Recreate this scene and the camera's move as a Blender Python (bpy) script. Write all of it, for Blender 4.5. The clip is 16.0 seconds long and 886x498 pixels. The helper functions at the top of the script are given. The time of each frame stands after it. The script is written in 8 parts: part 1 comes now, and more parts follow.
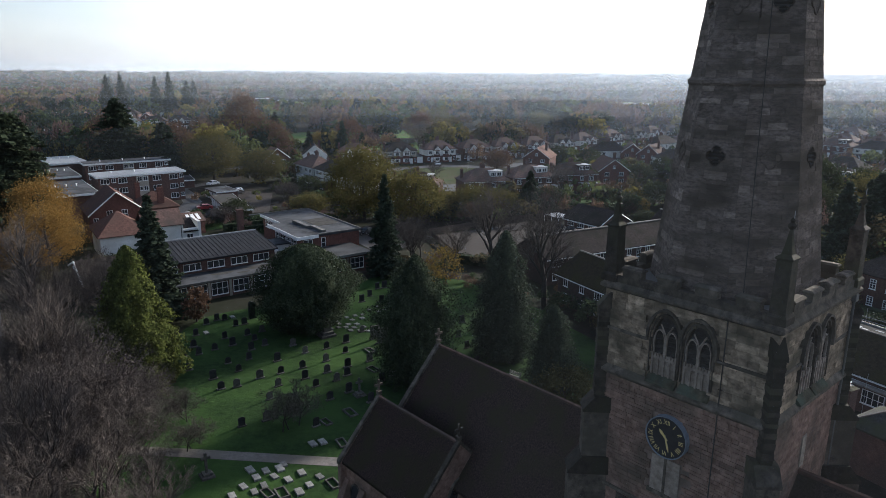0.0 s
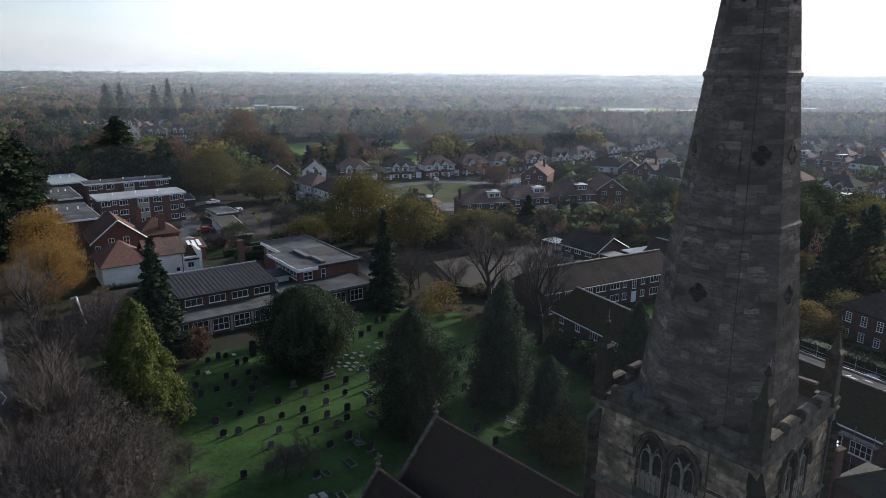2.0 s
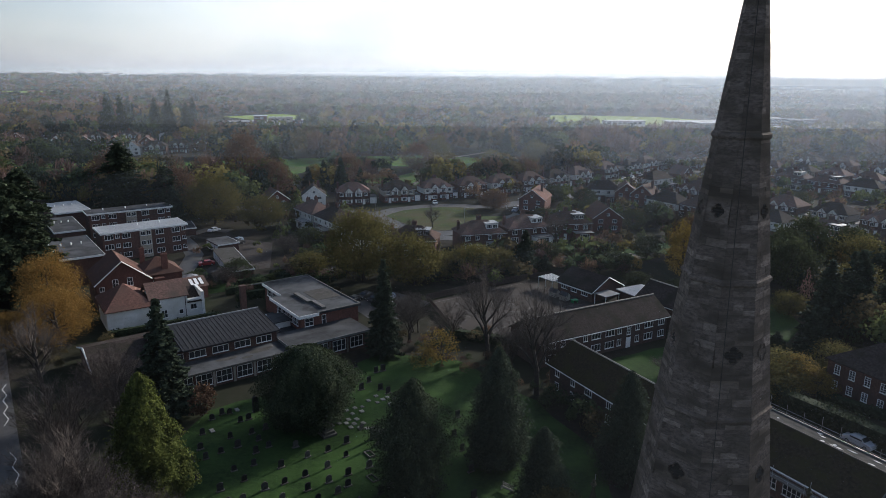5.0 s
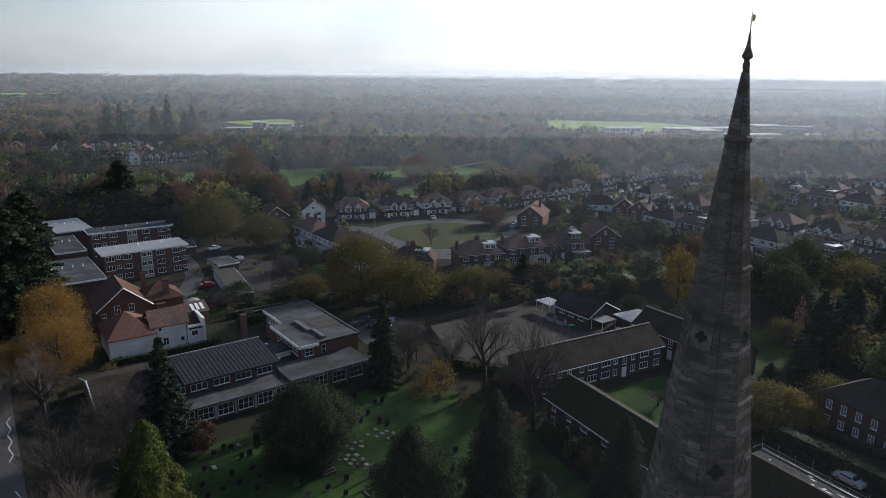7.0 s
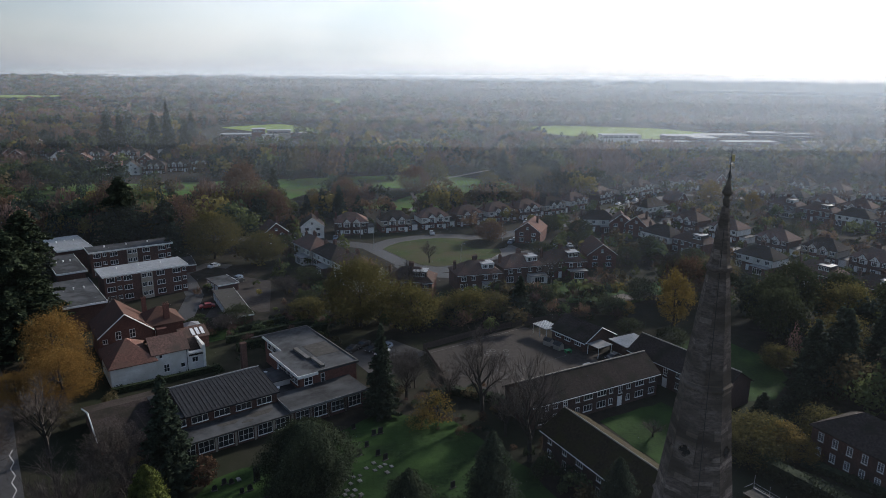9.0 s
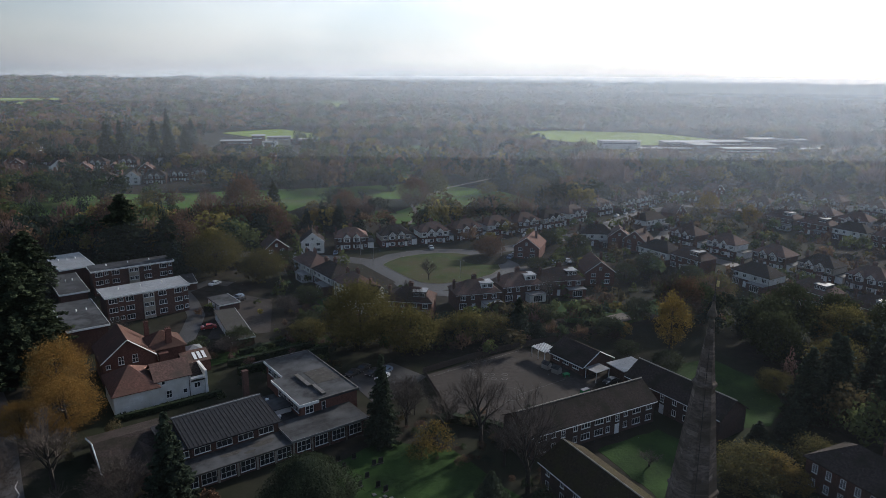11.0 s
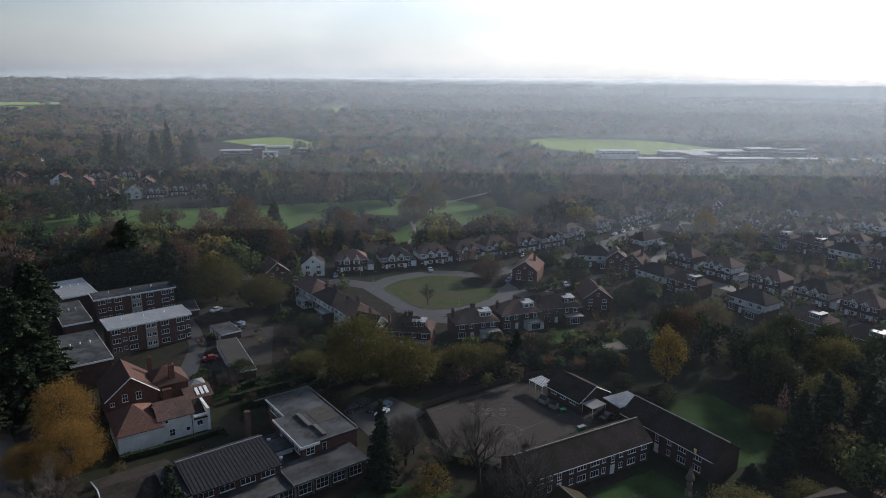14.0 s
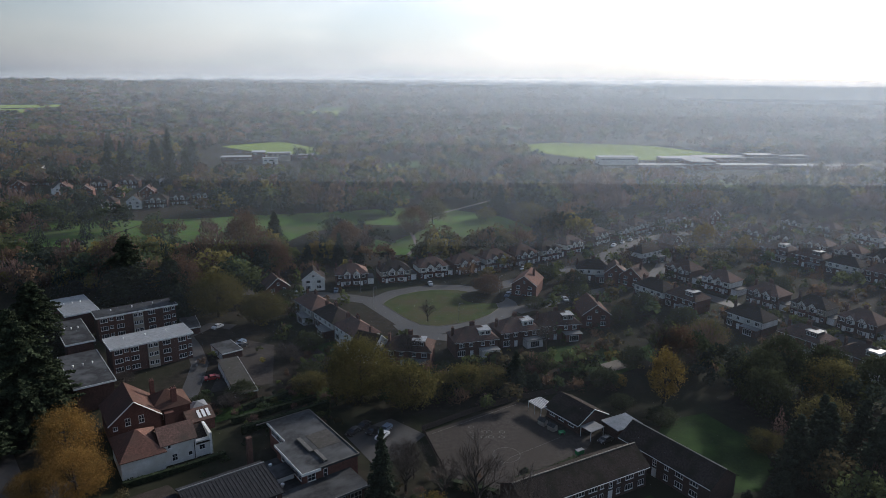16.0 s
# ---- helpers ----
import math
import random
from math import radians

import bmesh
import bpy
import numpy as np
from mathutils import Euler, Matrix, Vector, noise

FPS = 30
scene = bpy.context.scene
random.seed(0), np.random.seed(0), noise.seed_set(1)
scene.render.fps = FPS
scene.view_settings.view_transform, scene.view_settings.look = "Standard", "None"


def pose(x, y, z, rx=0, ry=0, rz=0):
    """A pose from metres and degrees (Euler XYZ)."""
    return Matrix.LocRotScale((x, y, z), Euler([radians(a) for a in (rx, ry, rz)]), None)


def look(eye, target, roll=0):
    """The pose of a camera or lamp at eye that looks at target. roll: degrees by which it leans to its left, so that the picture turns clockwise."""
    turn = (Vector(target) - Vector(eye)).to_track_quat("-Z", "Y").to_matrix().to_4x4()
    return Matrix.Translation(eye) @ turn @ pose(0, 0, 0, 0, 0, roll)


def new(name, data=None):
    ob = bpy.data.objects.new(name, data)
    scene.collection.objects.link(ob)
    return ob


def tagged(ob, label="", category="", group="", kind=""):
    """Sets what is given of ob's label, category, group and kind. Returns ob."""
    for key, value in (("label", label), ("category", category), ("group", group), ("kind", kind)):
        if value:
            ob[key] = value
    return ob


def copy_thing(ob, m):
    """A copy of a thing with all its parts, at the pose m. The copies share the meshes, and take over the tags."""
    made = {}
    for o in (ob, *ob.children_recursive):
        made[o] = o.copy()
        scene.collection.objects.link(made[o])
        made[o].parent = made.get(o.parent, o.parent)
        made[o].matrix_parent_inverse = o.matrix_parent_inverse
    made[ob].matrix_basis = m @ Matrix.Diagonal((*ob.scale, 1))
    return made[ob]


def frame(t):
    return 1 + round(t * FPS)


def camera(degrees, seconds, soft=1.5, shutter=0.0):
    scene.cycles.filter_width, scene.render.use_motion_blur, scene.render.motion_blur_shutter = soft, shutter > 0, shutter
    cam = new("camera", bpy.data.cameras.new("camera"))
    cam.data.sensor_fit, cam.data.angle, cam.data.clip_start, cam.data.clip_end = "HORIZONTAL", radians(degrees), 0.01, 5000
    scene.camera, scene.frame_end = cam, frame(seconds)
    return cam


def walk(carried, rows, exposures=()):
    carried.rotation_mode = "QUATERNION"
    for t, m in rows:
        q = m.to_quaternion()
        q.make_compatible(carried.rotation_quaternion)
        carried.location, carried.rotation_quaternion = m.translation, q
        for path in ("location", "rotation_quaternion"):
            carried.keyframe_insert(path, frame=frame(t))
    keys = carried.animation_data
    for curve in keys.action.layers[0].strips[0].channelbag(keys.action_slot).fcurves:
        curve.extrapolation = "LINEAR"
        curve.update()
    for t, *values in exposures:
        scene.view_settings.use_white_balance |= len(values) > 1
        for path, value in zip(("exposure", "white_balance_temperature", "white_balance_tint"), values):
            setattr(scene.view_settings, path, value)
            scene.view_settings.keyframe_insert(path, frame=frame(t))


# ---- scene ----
cam = camera(66.0, 16.0, soft=0.6)
METRES, EYE, TILT, LEAN, TURN = 50.0, 36.3, -14.6, -0.25, 0.0
ROWS = [
    (0.0, 0.0, 0.0, 0.0, -0.0, 0.0, 0.0),
    (0.5, 0.0006, -0.0075, 0.0302, -0.03, 0.01, -0.01),
    (1.0, 0.0008, -0.0154, 0.0603, -0.05, -0.0, -0.02),
    (1.5, 0.001, -0.0238, 0.0905, -0.08, -0.01, -0.03),
    (2.0, 0.0016, -0.0328, 0.1207, -0.11, -0.0, -0.05),
    (2.5, 0.0017, -0.0416, 0.1507, -0.13, 0.01, -0.07),
    (3.0, 0.002, -0.0503, 0.1803, -0.15, 0.01, -0.09),
    (3.5, 0.0023, -0.0588, 0.2097, -0.17, 0.03, -0.09),
    (4.0, 0.0016, -0.0679, 0.2399, -0.19, 0.04, -0.07),
    (6.5, 0.0027, -0.1104, 0.3917, -0.3, 0.05, -0.14),
    (7.0, 0.0027, -0.1197, 0.4218, -0.33, 0.05, -0.15),
    (7.5, 0.003, -0.1287, 0.452, -0.37, 0.06, -0.16),
    (8.0, 0.004, -0.1372, 0.4824, -0.39, 0.06, -0.18),
    (8.5, 0.0048, -0.1449, 0.5123, -0.42, 0.08, -0.2),
    (9.0, 0.0051, -0.1524, 0.542, -0.45, 0.07, -0.21),
    (11.5, 0.0048, -0.1948, 0.6922, -0.5, 0.07, -0.19),
    (12.0, 0.0061, -0.2028, 0.7224, -0.51, 0.07, -0.18),
    (12.5, 0.0068, -0.212, 0.7528, -0.53, 0.08, -0.19),
    (13.0, 0.0059, -0.2202, 0.7827, -0.54, 0.09, -0.2),
    (13.5, 0.0063, -0.2294, 0.8133, -0.53, 0.08, -0.2),
    (14.0, 0.0072, -0.2374, 0.8433, -0.53, 0.08, -0.2),
    (14.5, 0.0078, -0.246, 0.8741, -0.53, 0.06, -0.2),
    (15.0, 0.0073, -0.2538, 0.9035, -0.53, 0.07, -0.18),
    (15.5, 0.0077, -0.2616, 0.934, -0.53, 0.07, -0.16),
    (16.0, 0.0077, -0.2691, 0.9629, -0.54, 0.07, -0.17),
]
walk(cam, [(t, pose(0, 0, EYE, TILT, LEAN, TURN) @ pose(METRES * x, METRES * y, METRES * z, 90 + pitch, roll, yaw)) for t, x, y, z, yaw, pitch, roll in ROWS],
     exposures=tuple((t, stops, 6270, 10) for t, stops in ((0.0, 0.78), (1.5, 0.68), (3.5, 0.5), (7.0, 0.25), (11.0, 0.1), (16.0, 0.04))))

# ---- world, sun ----
SUN_AZ, SUN_EL = 44.0, 21.0   # degrees to the right of straight ahead, above the horizon
world = bpy.data.worlds.new("hazy_sky")
scene.world = world
world.use_nodes = True
wn, wl = world.node_tree.nodes, world.node_tree.links
wn.clear()
w_out = wn.new("ShaderNodeOutputWorld")
w_bg = wn.new("ShaderNodeBackground")
w_bg.inputs["Strength"].default_value = 0.12
sky = wn.new("ShaderNodeTexSky")
sky.sky_type = "NISHITA"
sky.sun_disc = False
sky.sun_elevation = radians(SUN_EL)
sky.sun_rotation = radians(SUN_AZ)
sky.air_density, sky.dust_density, sky.ozone_density = 1.0, 2.0, 1.0
# thin high cloud veils most of the sky, thinner and thicker in streaks along the horizon
w_co = wn.new("ShaderNodeTexCoord")
w_map = wn.new("ShaderNodeMapping")
w_map.inputs["Scale"].default_value = (1.0, 1.0, 4.0)
w_noise = wn.new("ShaderNodeTexNoise")
w_noise.inputs["Scale"].default_value = 2.6
w_noise.inputs["Detail"].default_value = 7.0
w_noise.inputs["Roughness"].default_value = 0.55
w_ramp = wn.new("ShaderNodeValToRGB")
w_ramp.color_ramp.elements[0].position, w_ramp.color_ramp.elements[1].position = 0.4, 0.62
w_ramp.color_ramp.elements[0].color = (4.6, 5.5, 6.5, 1)
w_ramp.color_ramp.elements[1].color = (7.0, 7.4, 7.9, 1)
# the cloud is brighter towards the sun than away from it
w_dot = wn.new("ShaderNodeVectorMath")
w_dot.operation = "DOT_PRODUCT"
w_dot.inputs[1].default_value = (math.sin(radians(SUN_AZ)) * math.cos(radians(SUN_EL)), math.cos(radians(SUN_AZ)) * math.cos(radians(SUN_EL)), math.sin(radians(SUN_EL)))
w_glow = wn.new("ShaderNodeMapRange")
w_glow.interpolation_type = "SMOOTHSTEP"
w_glow.inputs["From Min"].default_value, w_glow.inputs["From Max"].default_value = 0.05, 1.0
w_tone = wn.new("ShaderNodeMix")
w_tone.data_type = "RGBA"
w_tone.inputs[6].default_value = (0.21, 0.222, 0.25, 1)
w_tone.inputs[7].default_value = (1.08, 1.07, 1.07, 1)
w_lit = wn.new("ShaderNodeMix")
w_lit.data_type, w_lit.blend_type = "RGBA", "MULTIPLY"
w_lit.inputs["Factor"].default_value = 1.0
wl.new(w_co.outputs["Generated"], w_dot.inputs[0])
wl.new(w_dot.outputs["Value"], w_glow.inputs["Value"])
wl.new(w_ramp.outputs["Color"], w_lit.inputs[6])
wl.new(w_glow.outputs["Result"], w_tone.inputs["Factor"])
wl.new(w_tone.outputs[2], w_lit.inputs[7])
w_dim = wn.new("ShaderNodeMix")
w_dim.data_type, w_dim.blend_type = "RGBA", "MULTIPLY"
w_dim.inputs["Factor"].default_value = 1.0
w_dim.inputs[7].default_value = (0.5, 0.5, 0.5, 1)
w_mix = wn.new("ShaderNodeMix")
w_mix.data_type, w_mix.blend_type = "RGBA", "ADD"
w_mix.inputs["Factor"].default_value = 1.0
# the bright haze lies low; higher up the sky is clearer, bluer and darker
w_sep = wn.new("ShaderNodeSeparateXYZ")
w_el = wn.new("ShaderNodeMapRange")
w_el.interpolation_type = "SMOOTHSTEP"
w_el.inputs["From Min"].default_value, w_el.inputs["From Max"].default_value = 0.08, 0.62
w_high = wn.new("ShaderNodeMix")
w_high.data_type = "RGBA"
w_high.inputs[6].default_value = (1, 1, 1, 1)
w_high.inputs[7].default_value = (0.27, 0.31, 0.4, 1)
w_all = wn.new("ShaderNodeMix")
w_all.data_type, w_all.blend_type = "RGBA", "MULTIPLY"
w_all.inputs["Factor"].default_value = 1.0
wl.new(w_co.outputs["Generated"], w_sep.inputs["Vector"])
wl.new(w_sep.outputs["Z"], w_el.inputs["Value"])
wl.new(w_el.outputs["Result"], w_high.inputs["Factor"])
wl.new(w_high.outputs[2], w_all.inputs[7])
wl.new(w_co.outputs["Generated"], w_map.inputs["Vector"])
wl.new(w_map.outputs["Vector"], w_noise.inputs["Vector"])
wl.new(w_noise.outputs["Fac"], w_ramp.inputs["Fac"])
wl.new(sky.outputs["Color"], w_dim.inputs[6])
wl.new(w_lit.outputs[2], w_all.inputs[6])
wl.new(w_all.outputs[2], w_mix.inputs[6])
wl.new(w_dim.outputs[2], w_mix.inputs[7])
wl.new(w_mix.outputs[2], w_bg.inputs["Color"])
wl.new(w_bg.outputs["Background"], w_out.inputs["Surface"])

sun = bpy.data.lights.new("sun", "SUN")
sun.energy, sun.angle, sun.color = 5.0, radians(4.0), (1.0, 0.93, 0.845)
sun_ob = new("sun", sun)
a, e = radians(SUN_AZ), radians(SUN_EL)
sun_ob.matrix_world = look((0, 0, 300), (-300 * math.sin(a) * math.cos(e), -300 * math.cos(a) * math.cos(e), 300 - 300 * math.sin(e)))

# ---- materials ----
def surf(name, c1, c2, scale=1.0, rough=0.85, bump=0.15, c3=None, big=0.12, spread=0.0, island=False, spec=0.3, metal=0.0,
         bands=0.0, tint=False, bricks=0.0, translucent=0.0, stretch=(1, 1, 1), relief=0.02, pale=0.0):
    """A surface of two tones at two scales, with relief. spread: how far single objects or islands differ in lightness; pale: how much lighter a few of them are."""
    m = bpy.data.materials.new(name)
    m.use_nodes = True
    n, l = m.node_tree.nodes, m.node_tree.links
    p = n["Principled BSDF"]
    p.inputs["Roughness"].default_value = rough
    p.inputs["Metallic"].default_value = metal
    p.inputs["Specular IOR Level"].default_value = spec
    co = n.new("ShaderNodeTexCoord")
    mp = n.new("ShaderNodeMapping")
    mp.inputs["Scale"].default_value = stretch
    l.new(co.outputs["Object"], mp.inputs["Vector"])
    fine = n.new("ShaderNodeTexNoise")
    fine.inputs["Scale"].default_value, fine.inputs["Detail"].default_value, fine.inputs["Roughness"].default_value = scale, 6.0, 0.65
    l.new(mp.outputs["Vector"], fine.inputs["Vector"])
    ramp = n.new("ShaderNodeValToRGB")
    ramp.color_ramp.elements[0].position, ramp.color_ramp.elements[1].position = 0.36, 0.66
    ramp.color_ramp.elements[0].color, ramp.color_ramp.elements[1].color = (*c1, 1), (*c2, 1)
    l.new(fine.outputs["Fac"], ramp.inputs["Fac"])
    colour = ramp.outputs["Color"]
    if c3:
        broad = n.new("ShaderNodeTexNoise")
        broad.inputs["Scale"].default_value, broad.inputs["Detail"].default_value = big, 4.0
        l.new(mp.outputs["Vector"], broad.inputs["Vector"])
        br = n.new("ShaderNodeValToRGB")
        br.color_ramp.elements[0].position, br.color_ramp.elements[1].position = 0.42, 0.66
        mx = n.new("ShaderNodeMix")
        mx.data_type = "RGBA"
        l.new(broad.outputs["Fac"], br.inputs["Fac"])
        l.new(br.outputs["Color"], mx.inputs["Factor"])
        l.new(colour, mx.inputs[6])
        mx.inputs[7].default_value = (*c3, 1)
        colour = mx.outputs[2]
    if bricks:
        bt = n.new("ShaderNodeTexBrick")
        bt.inputs["Scale"].default_value = bricks
        bt.inputs["Color1"].default_value, bt.inputs["Color2"].default_value = (1, 1, 1, 1), (0.72, 0.72, 0.72, 1)
        bt.inputs["Mortar"].default_value = (0.6, 0.6, 0.6, 1)
        bt.inputs["Mortar Size"].default_value = 0.02
        sw = n.new("ShaderNodeSeparateXYZ")
        cb = n.new("ShaderNodeCombineXYZ")
        ad = n.new("ShaderNodeMath")
        l.new(co.outputs["Object"], sw.inputs["Vector"])
        l.new(sw.outputs["X"], ad.inputs[0])
        l.new(sw.outputs["Y"], ad.inputs[1])
        l.new(ad.outputs[0], cb.inputs["X"])
        l.new(sw.outputs["Z"], cb.inputs["Y"])
        l.new(cb.outputs["Vector"], bt.inputs["Vector"])
        mx = n.new("ShaderNodeMix")
        mx.data_type, mx.blend_type = "RGBA", "MULTIPLY"
        mx.inputs["Factor"].default_value = 1.0
        l.new(colour, mx.inputs[6])
        l.new(bt.outputs["Color"], mx.inputs[7])
        colour = mx.outputs[2]
    if tint:
        at = n.new("ShaderNodeAttribute")
        at.attribute_name = "tint"
        mx = n.new("ShaderNodeMix")
        mx.data_type, mx.blend_type = "RGBA", "MULTIPLY"
        mx.inputs["Factor"].default_value = 1.0
        l.new(colour, mx.inputs[6])
        l.new(at.outputs["Color"], mx.inputs[7])
        colour = mx.outputs[2]
    if spread:
        if island:
            src = n.new("ShaderNodeNewGeometry").outputs["Random Per Island"]
        else:
            src = n.new("ShaderNodeObjectInfo").outputs["Random"]
        mr = n.new("ShaderNodeMapRange")
        mr.inputs["To Min"].default_value, mr.inputs["To Max"].default_value = 1 - spread, 1 + spread
        l.new(src, mr.inputs["Value"])
        hs = n.new("ShaderNodeHueSaturation")
        value = mr.outputs["Result"]
        if pale:
            few = n.new("ShaderNodeMapRange")
            few.inputs["From Min"].default_value, few.inputs["From Max"].default_value = 0.84, 0.92
            few.inputs["To Min"].default_value, few.inputs["To Max"].default_value = 0.0, pale
            sm = n.new("ShaderNodeMath")
            l.new(src, few.inputs["Value"])
            l.new(few.outputs["Result"], sm.inputs[0])
            l.new(value, sm.inputs[1])
            value = sm.outputs[0]
        l.new(value, hs.inputs["Value"])
        l.new(colour, hs.inputs["Color"])
        colour = hs.outputs["Color"]
    l.new(colour, p.inputs["Base Color"])
    if bump:
        bp = n.new("ShaderNodeBump")
        bp.inputs["Strength"].default_value, bp.inputs["Distance"].default_value = bump, relief
        height = fine.outputs["Fac"]
        if bands:
            wv = n.new("ShaderNodeTexWave")
            wv.bands_direction = "Z"
            wv.wave_profile = "SAW"
            wv.inputs["Scale"].default_value = bands
            wv.inputs["Distortion"].default_value = 0.3
            l.new(co.outputs["Object"], wv.inputs["Vector"])
            sm = n.new("ShaderNodeMath")
            l.new(wv.outputs["Fac"], sm.inputs[0])
            l.new(fine.outputs["Fac"], sm.inputs[1])
            height = sm.outputs[0]
        l.new(height, bp.inputs["Height"])
        l.new(bp.outputs["Normal"], p.inputs["Normal"])
    if translucent:
        tr = n.new("ShaderNodeBsdfTranslucent")
        l.new(colour, tr.inputs["Color"])
        ms = n.new("ShaderNodeMixShader")
        ms.inputs["Fac"].default_value = translucent
        l.new(p.outputs["BSDF"], ms.inputs[1])
        l.new(tr.outputs["BSDF"], ms.inputs[2])
        l.new(ms.outputs["Shader"], n["Material Output"].inputs["Surface"])
    return m


SPIRE_STONE = surf("spire_sandstone", (0.078, 0.06, 0.05), (0.205, 0.16, 0.136), 3.6, 0.94, 0.9, (0.066, 0.051, 0.039), 0.45, 0.19, True, relief=0.05, stretch=(1, 1, 2.4), spec=0.12, pale=0.5)
SPIRE_BLOCK = surf("spire_block", (0.078, 0.06, 0.05), (0.205, 0.16, 0.136), 3.6, 0.94, 0.9, (0.066, 0.051, 0.039), 0.45, 0.19, relief=0.05, stretch=(1, 1, 2.4), spec=0.12, pale=0.5)
TOWER_STONE = surf("tower_ashlar", (0.13, 0.095, 0.064), (0.42, 0.312, 0.222), 2.4, 0.94, 0.9, (0.09, 0.074, 0.05), 0.55, 0.28, True, relief=0.05, stretch=(1, 1, 1.4), spec=0.12, pale=0.25)
TOWER_BLOCK = surf("tower_block", (0.13, 0.095, 0.064), (0.42, 0.312, 0.222), 2.4, 0.94, 0.9, (0.09, 0.074, 0.05), 0.55, 0.28, relief=0.05, stretch=(1, 1, 1.4), spec=0.12, pale=0.25)
MORTAR = surf("lime_mortar", (0.17, 0.115, 0.09), (0.27, 0.19, 0.155), 3.0, 0.95, 0.4, (0.1, 0.075, 0.06), 0.6)
DARK_STONE = surf("sooty_stone", (0.018, 0.015, 0.012), (0.062, 0.05, 0.04), 2.2, 0.9, 0.9, (0.04, 0.038, 0.022), 0.7, 0.5, relief=0.06, spec=0.12)
MOSS_STONE = surf("mossy_sill_stone", (0.032, 0.03, 0.019), (0.1, 0.088, 0.058), 3.0, 0.95, 1.0, (0.07, 0.088, 0.066), 0.9, 0.2, relief=0.08, spec=0.1)
LOUVRE_SLAT = surf("weathered_slate_louvre", (0.02, 0.018, 0.016), (0.05, 0.045, 0.04), 4, 0.8, 0.2, spread=0.3)
RUBBLE = surf("pink_sandstone_rubble", (0.14, 0.083, 0.062), (0.29, 0.182, 0.142), 3.0, 0.95, 0.9, (0.105, 0.076, 0.058), 0.5, 0.17, True, relief=0.06, spec=0.12)
RUBBLE_BLOCK = surf("pink_sandstone_block", (0.14, 0.083, 0.062), (0.29, 0.182, 0.142), 3.0, 0.95, 0.9, (0.105, 0.076, 0.058), 0.5, 0.17, relief=0.06, spec=0.12)
WET_STONE = surf("dark_weathered_stone", (0.035, 0.029, 0.024), (0.15, 0.122, 0.097), 2.2, 0.92, 0.9, (0.064, 0.055, 0.041), 0.7, 0.35, relief=0.05, spec=0.12)
PALE_STONE = surf("pale_tracery_stone", (0.15, 0.117, 0.092), (0.3, 0.245, 0.2), 2.5, 0.9, 0.3, spread=0.15)
LEAD = surf("grey_lead", (0.07, 0.068, 0.066), (0.14, 0.136, 0.132), 1.2, 0.7, 0.3, (0.09, 0.085, 0.075), 0.6)
LOUVRE = surf("dark_louvre", (0.02, 0.017, 0.015), (0.045, 0.038, 0.034), 4, 0.8, 0.1)
CHURCH_TILE = surf("mossy_clay_tile", (0.034, 0.024, 0.023), (0.105, 0.068, 0.062), 11.0, 0.9, 1.0, (0.062, 0.052, 0.03), 0.55, bands=9.0, relief=0.08, spec=0.1)
GOLD = surf("gilding", (0.6, 0.47, 0.2), (0.75, 0.6, 0.28), 8, 0.5, 0.05, metal=0.25)
CLOCK_BLACK = surf("clock_black", (0.012, 0.012, 0.014), (0.022, 0.022, 0.025), 5, 0.4, 0.03)
BLUE_PAINT = surf("blue_clock_rim", (0.15, 0.175, 0.21), (0.22, 0.25, 0.29), 5, 0.6, 0.05, spec=0.2)
BRICK_RED = surf("red_brick", (0.118, 0.056, 0.046), (0.19, 0.092, 0.074), 2.5, 0.9, 0.3, (0.12, 0.06, 0.05), 0.3, 0.2, bricks=4.0, spec=0.15)
BRICK_BROWN = surf("brown_brick", (0.092, 0.05, 0.042), (0.16, 0.09, 0.075), 2.5, 0.9, 0.3, (0.085, 0.054, 0.047), 0.3, 0.2, bricks=4.0, spec=0.15)
BRICK_DARK = surf("dark_brick", (0.075, 0.045, 0.04), (0.13, 0.08, 0.07), 2.5, 0.9, 0.3, (0.07, 0.05, 0.045), 0.3, 0.12, bricks=4.0)
RENDER_WHITE = surf("white_render", (0.62, 0.62, 0.6), (0.76, 0.76, 0.74), 1.2, 0.85, 0.1, (0.55, 0.54, 0.5), 0.25, 0.08)
PEBBLEDASH = surf("pebbledash", (0.3, 0.27, 0.23), (0.42, 0.38, 0.33), 6, 0.95, 0.4, (0.27, 0.24, 0.2), 0.4, 0.12)
WHITE_PAINT = surf("white_paint", (0.68, 0.68, 0.67), (0.8, 0.8, 0.79), 3, 0.5, 0.05)
TIMBER = surf("dark_timber", (0.045, 0.035, 0.03), (0.08, 0.06, 0.05), 3, 0.8, 0.1)
TILE_RED = surf("red_clay_tile", (0.084, 0.047, 0.038), (0.158, 0.085, 0.067), 2.2, 0.9, 0.5, (0.1, 0.062, 0.05), 0.25, 0.25, bands=9.0, spec=0.07)
TILE_BROWN = surf("brown_tile", (0.078, 0.049, 0.041), (0.155, 0.094, 0.077), 2.2, 0.88, 0.5, (0.07, 0.054, 0.045), 0.25, 0.35, bands=9.0, spec=0.08)
TILE_DARK = surf("dark_tile", (0.028, 0.022, 0.02), (0.064, 0.05, 0.045), 2.6, 0.9, 0.5, (0.026, 0.024, 0.018), 0.25, 0.15, bands=9.0, spec=0.05)
TILE_MOSS = surf("mossy_tile", (0.02, 0.0145, 0.009), (0.046, 0.036, 0.021), 2.6, 0.9, 0.6, (0.034, 0.031, 0.011), 0.4, bands=9.0, spec=0.06)
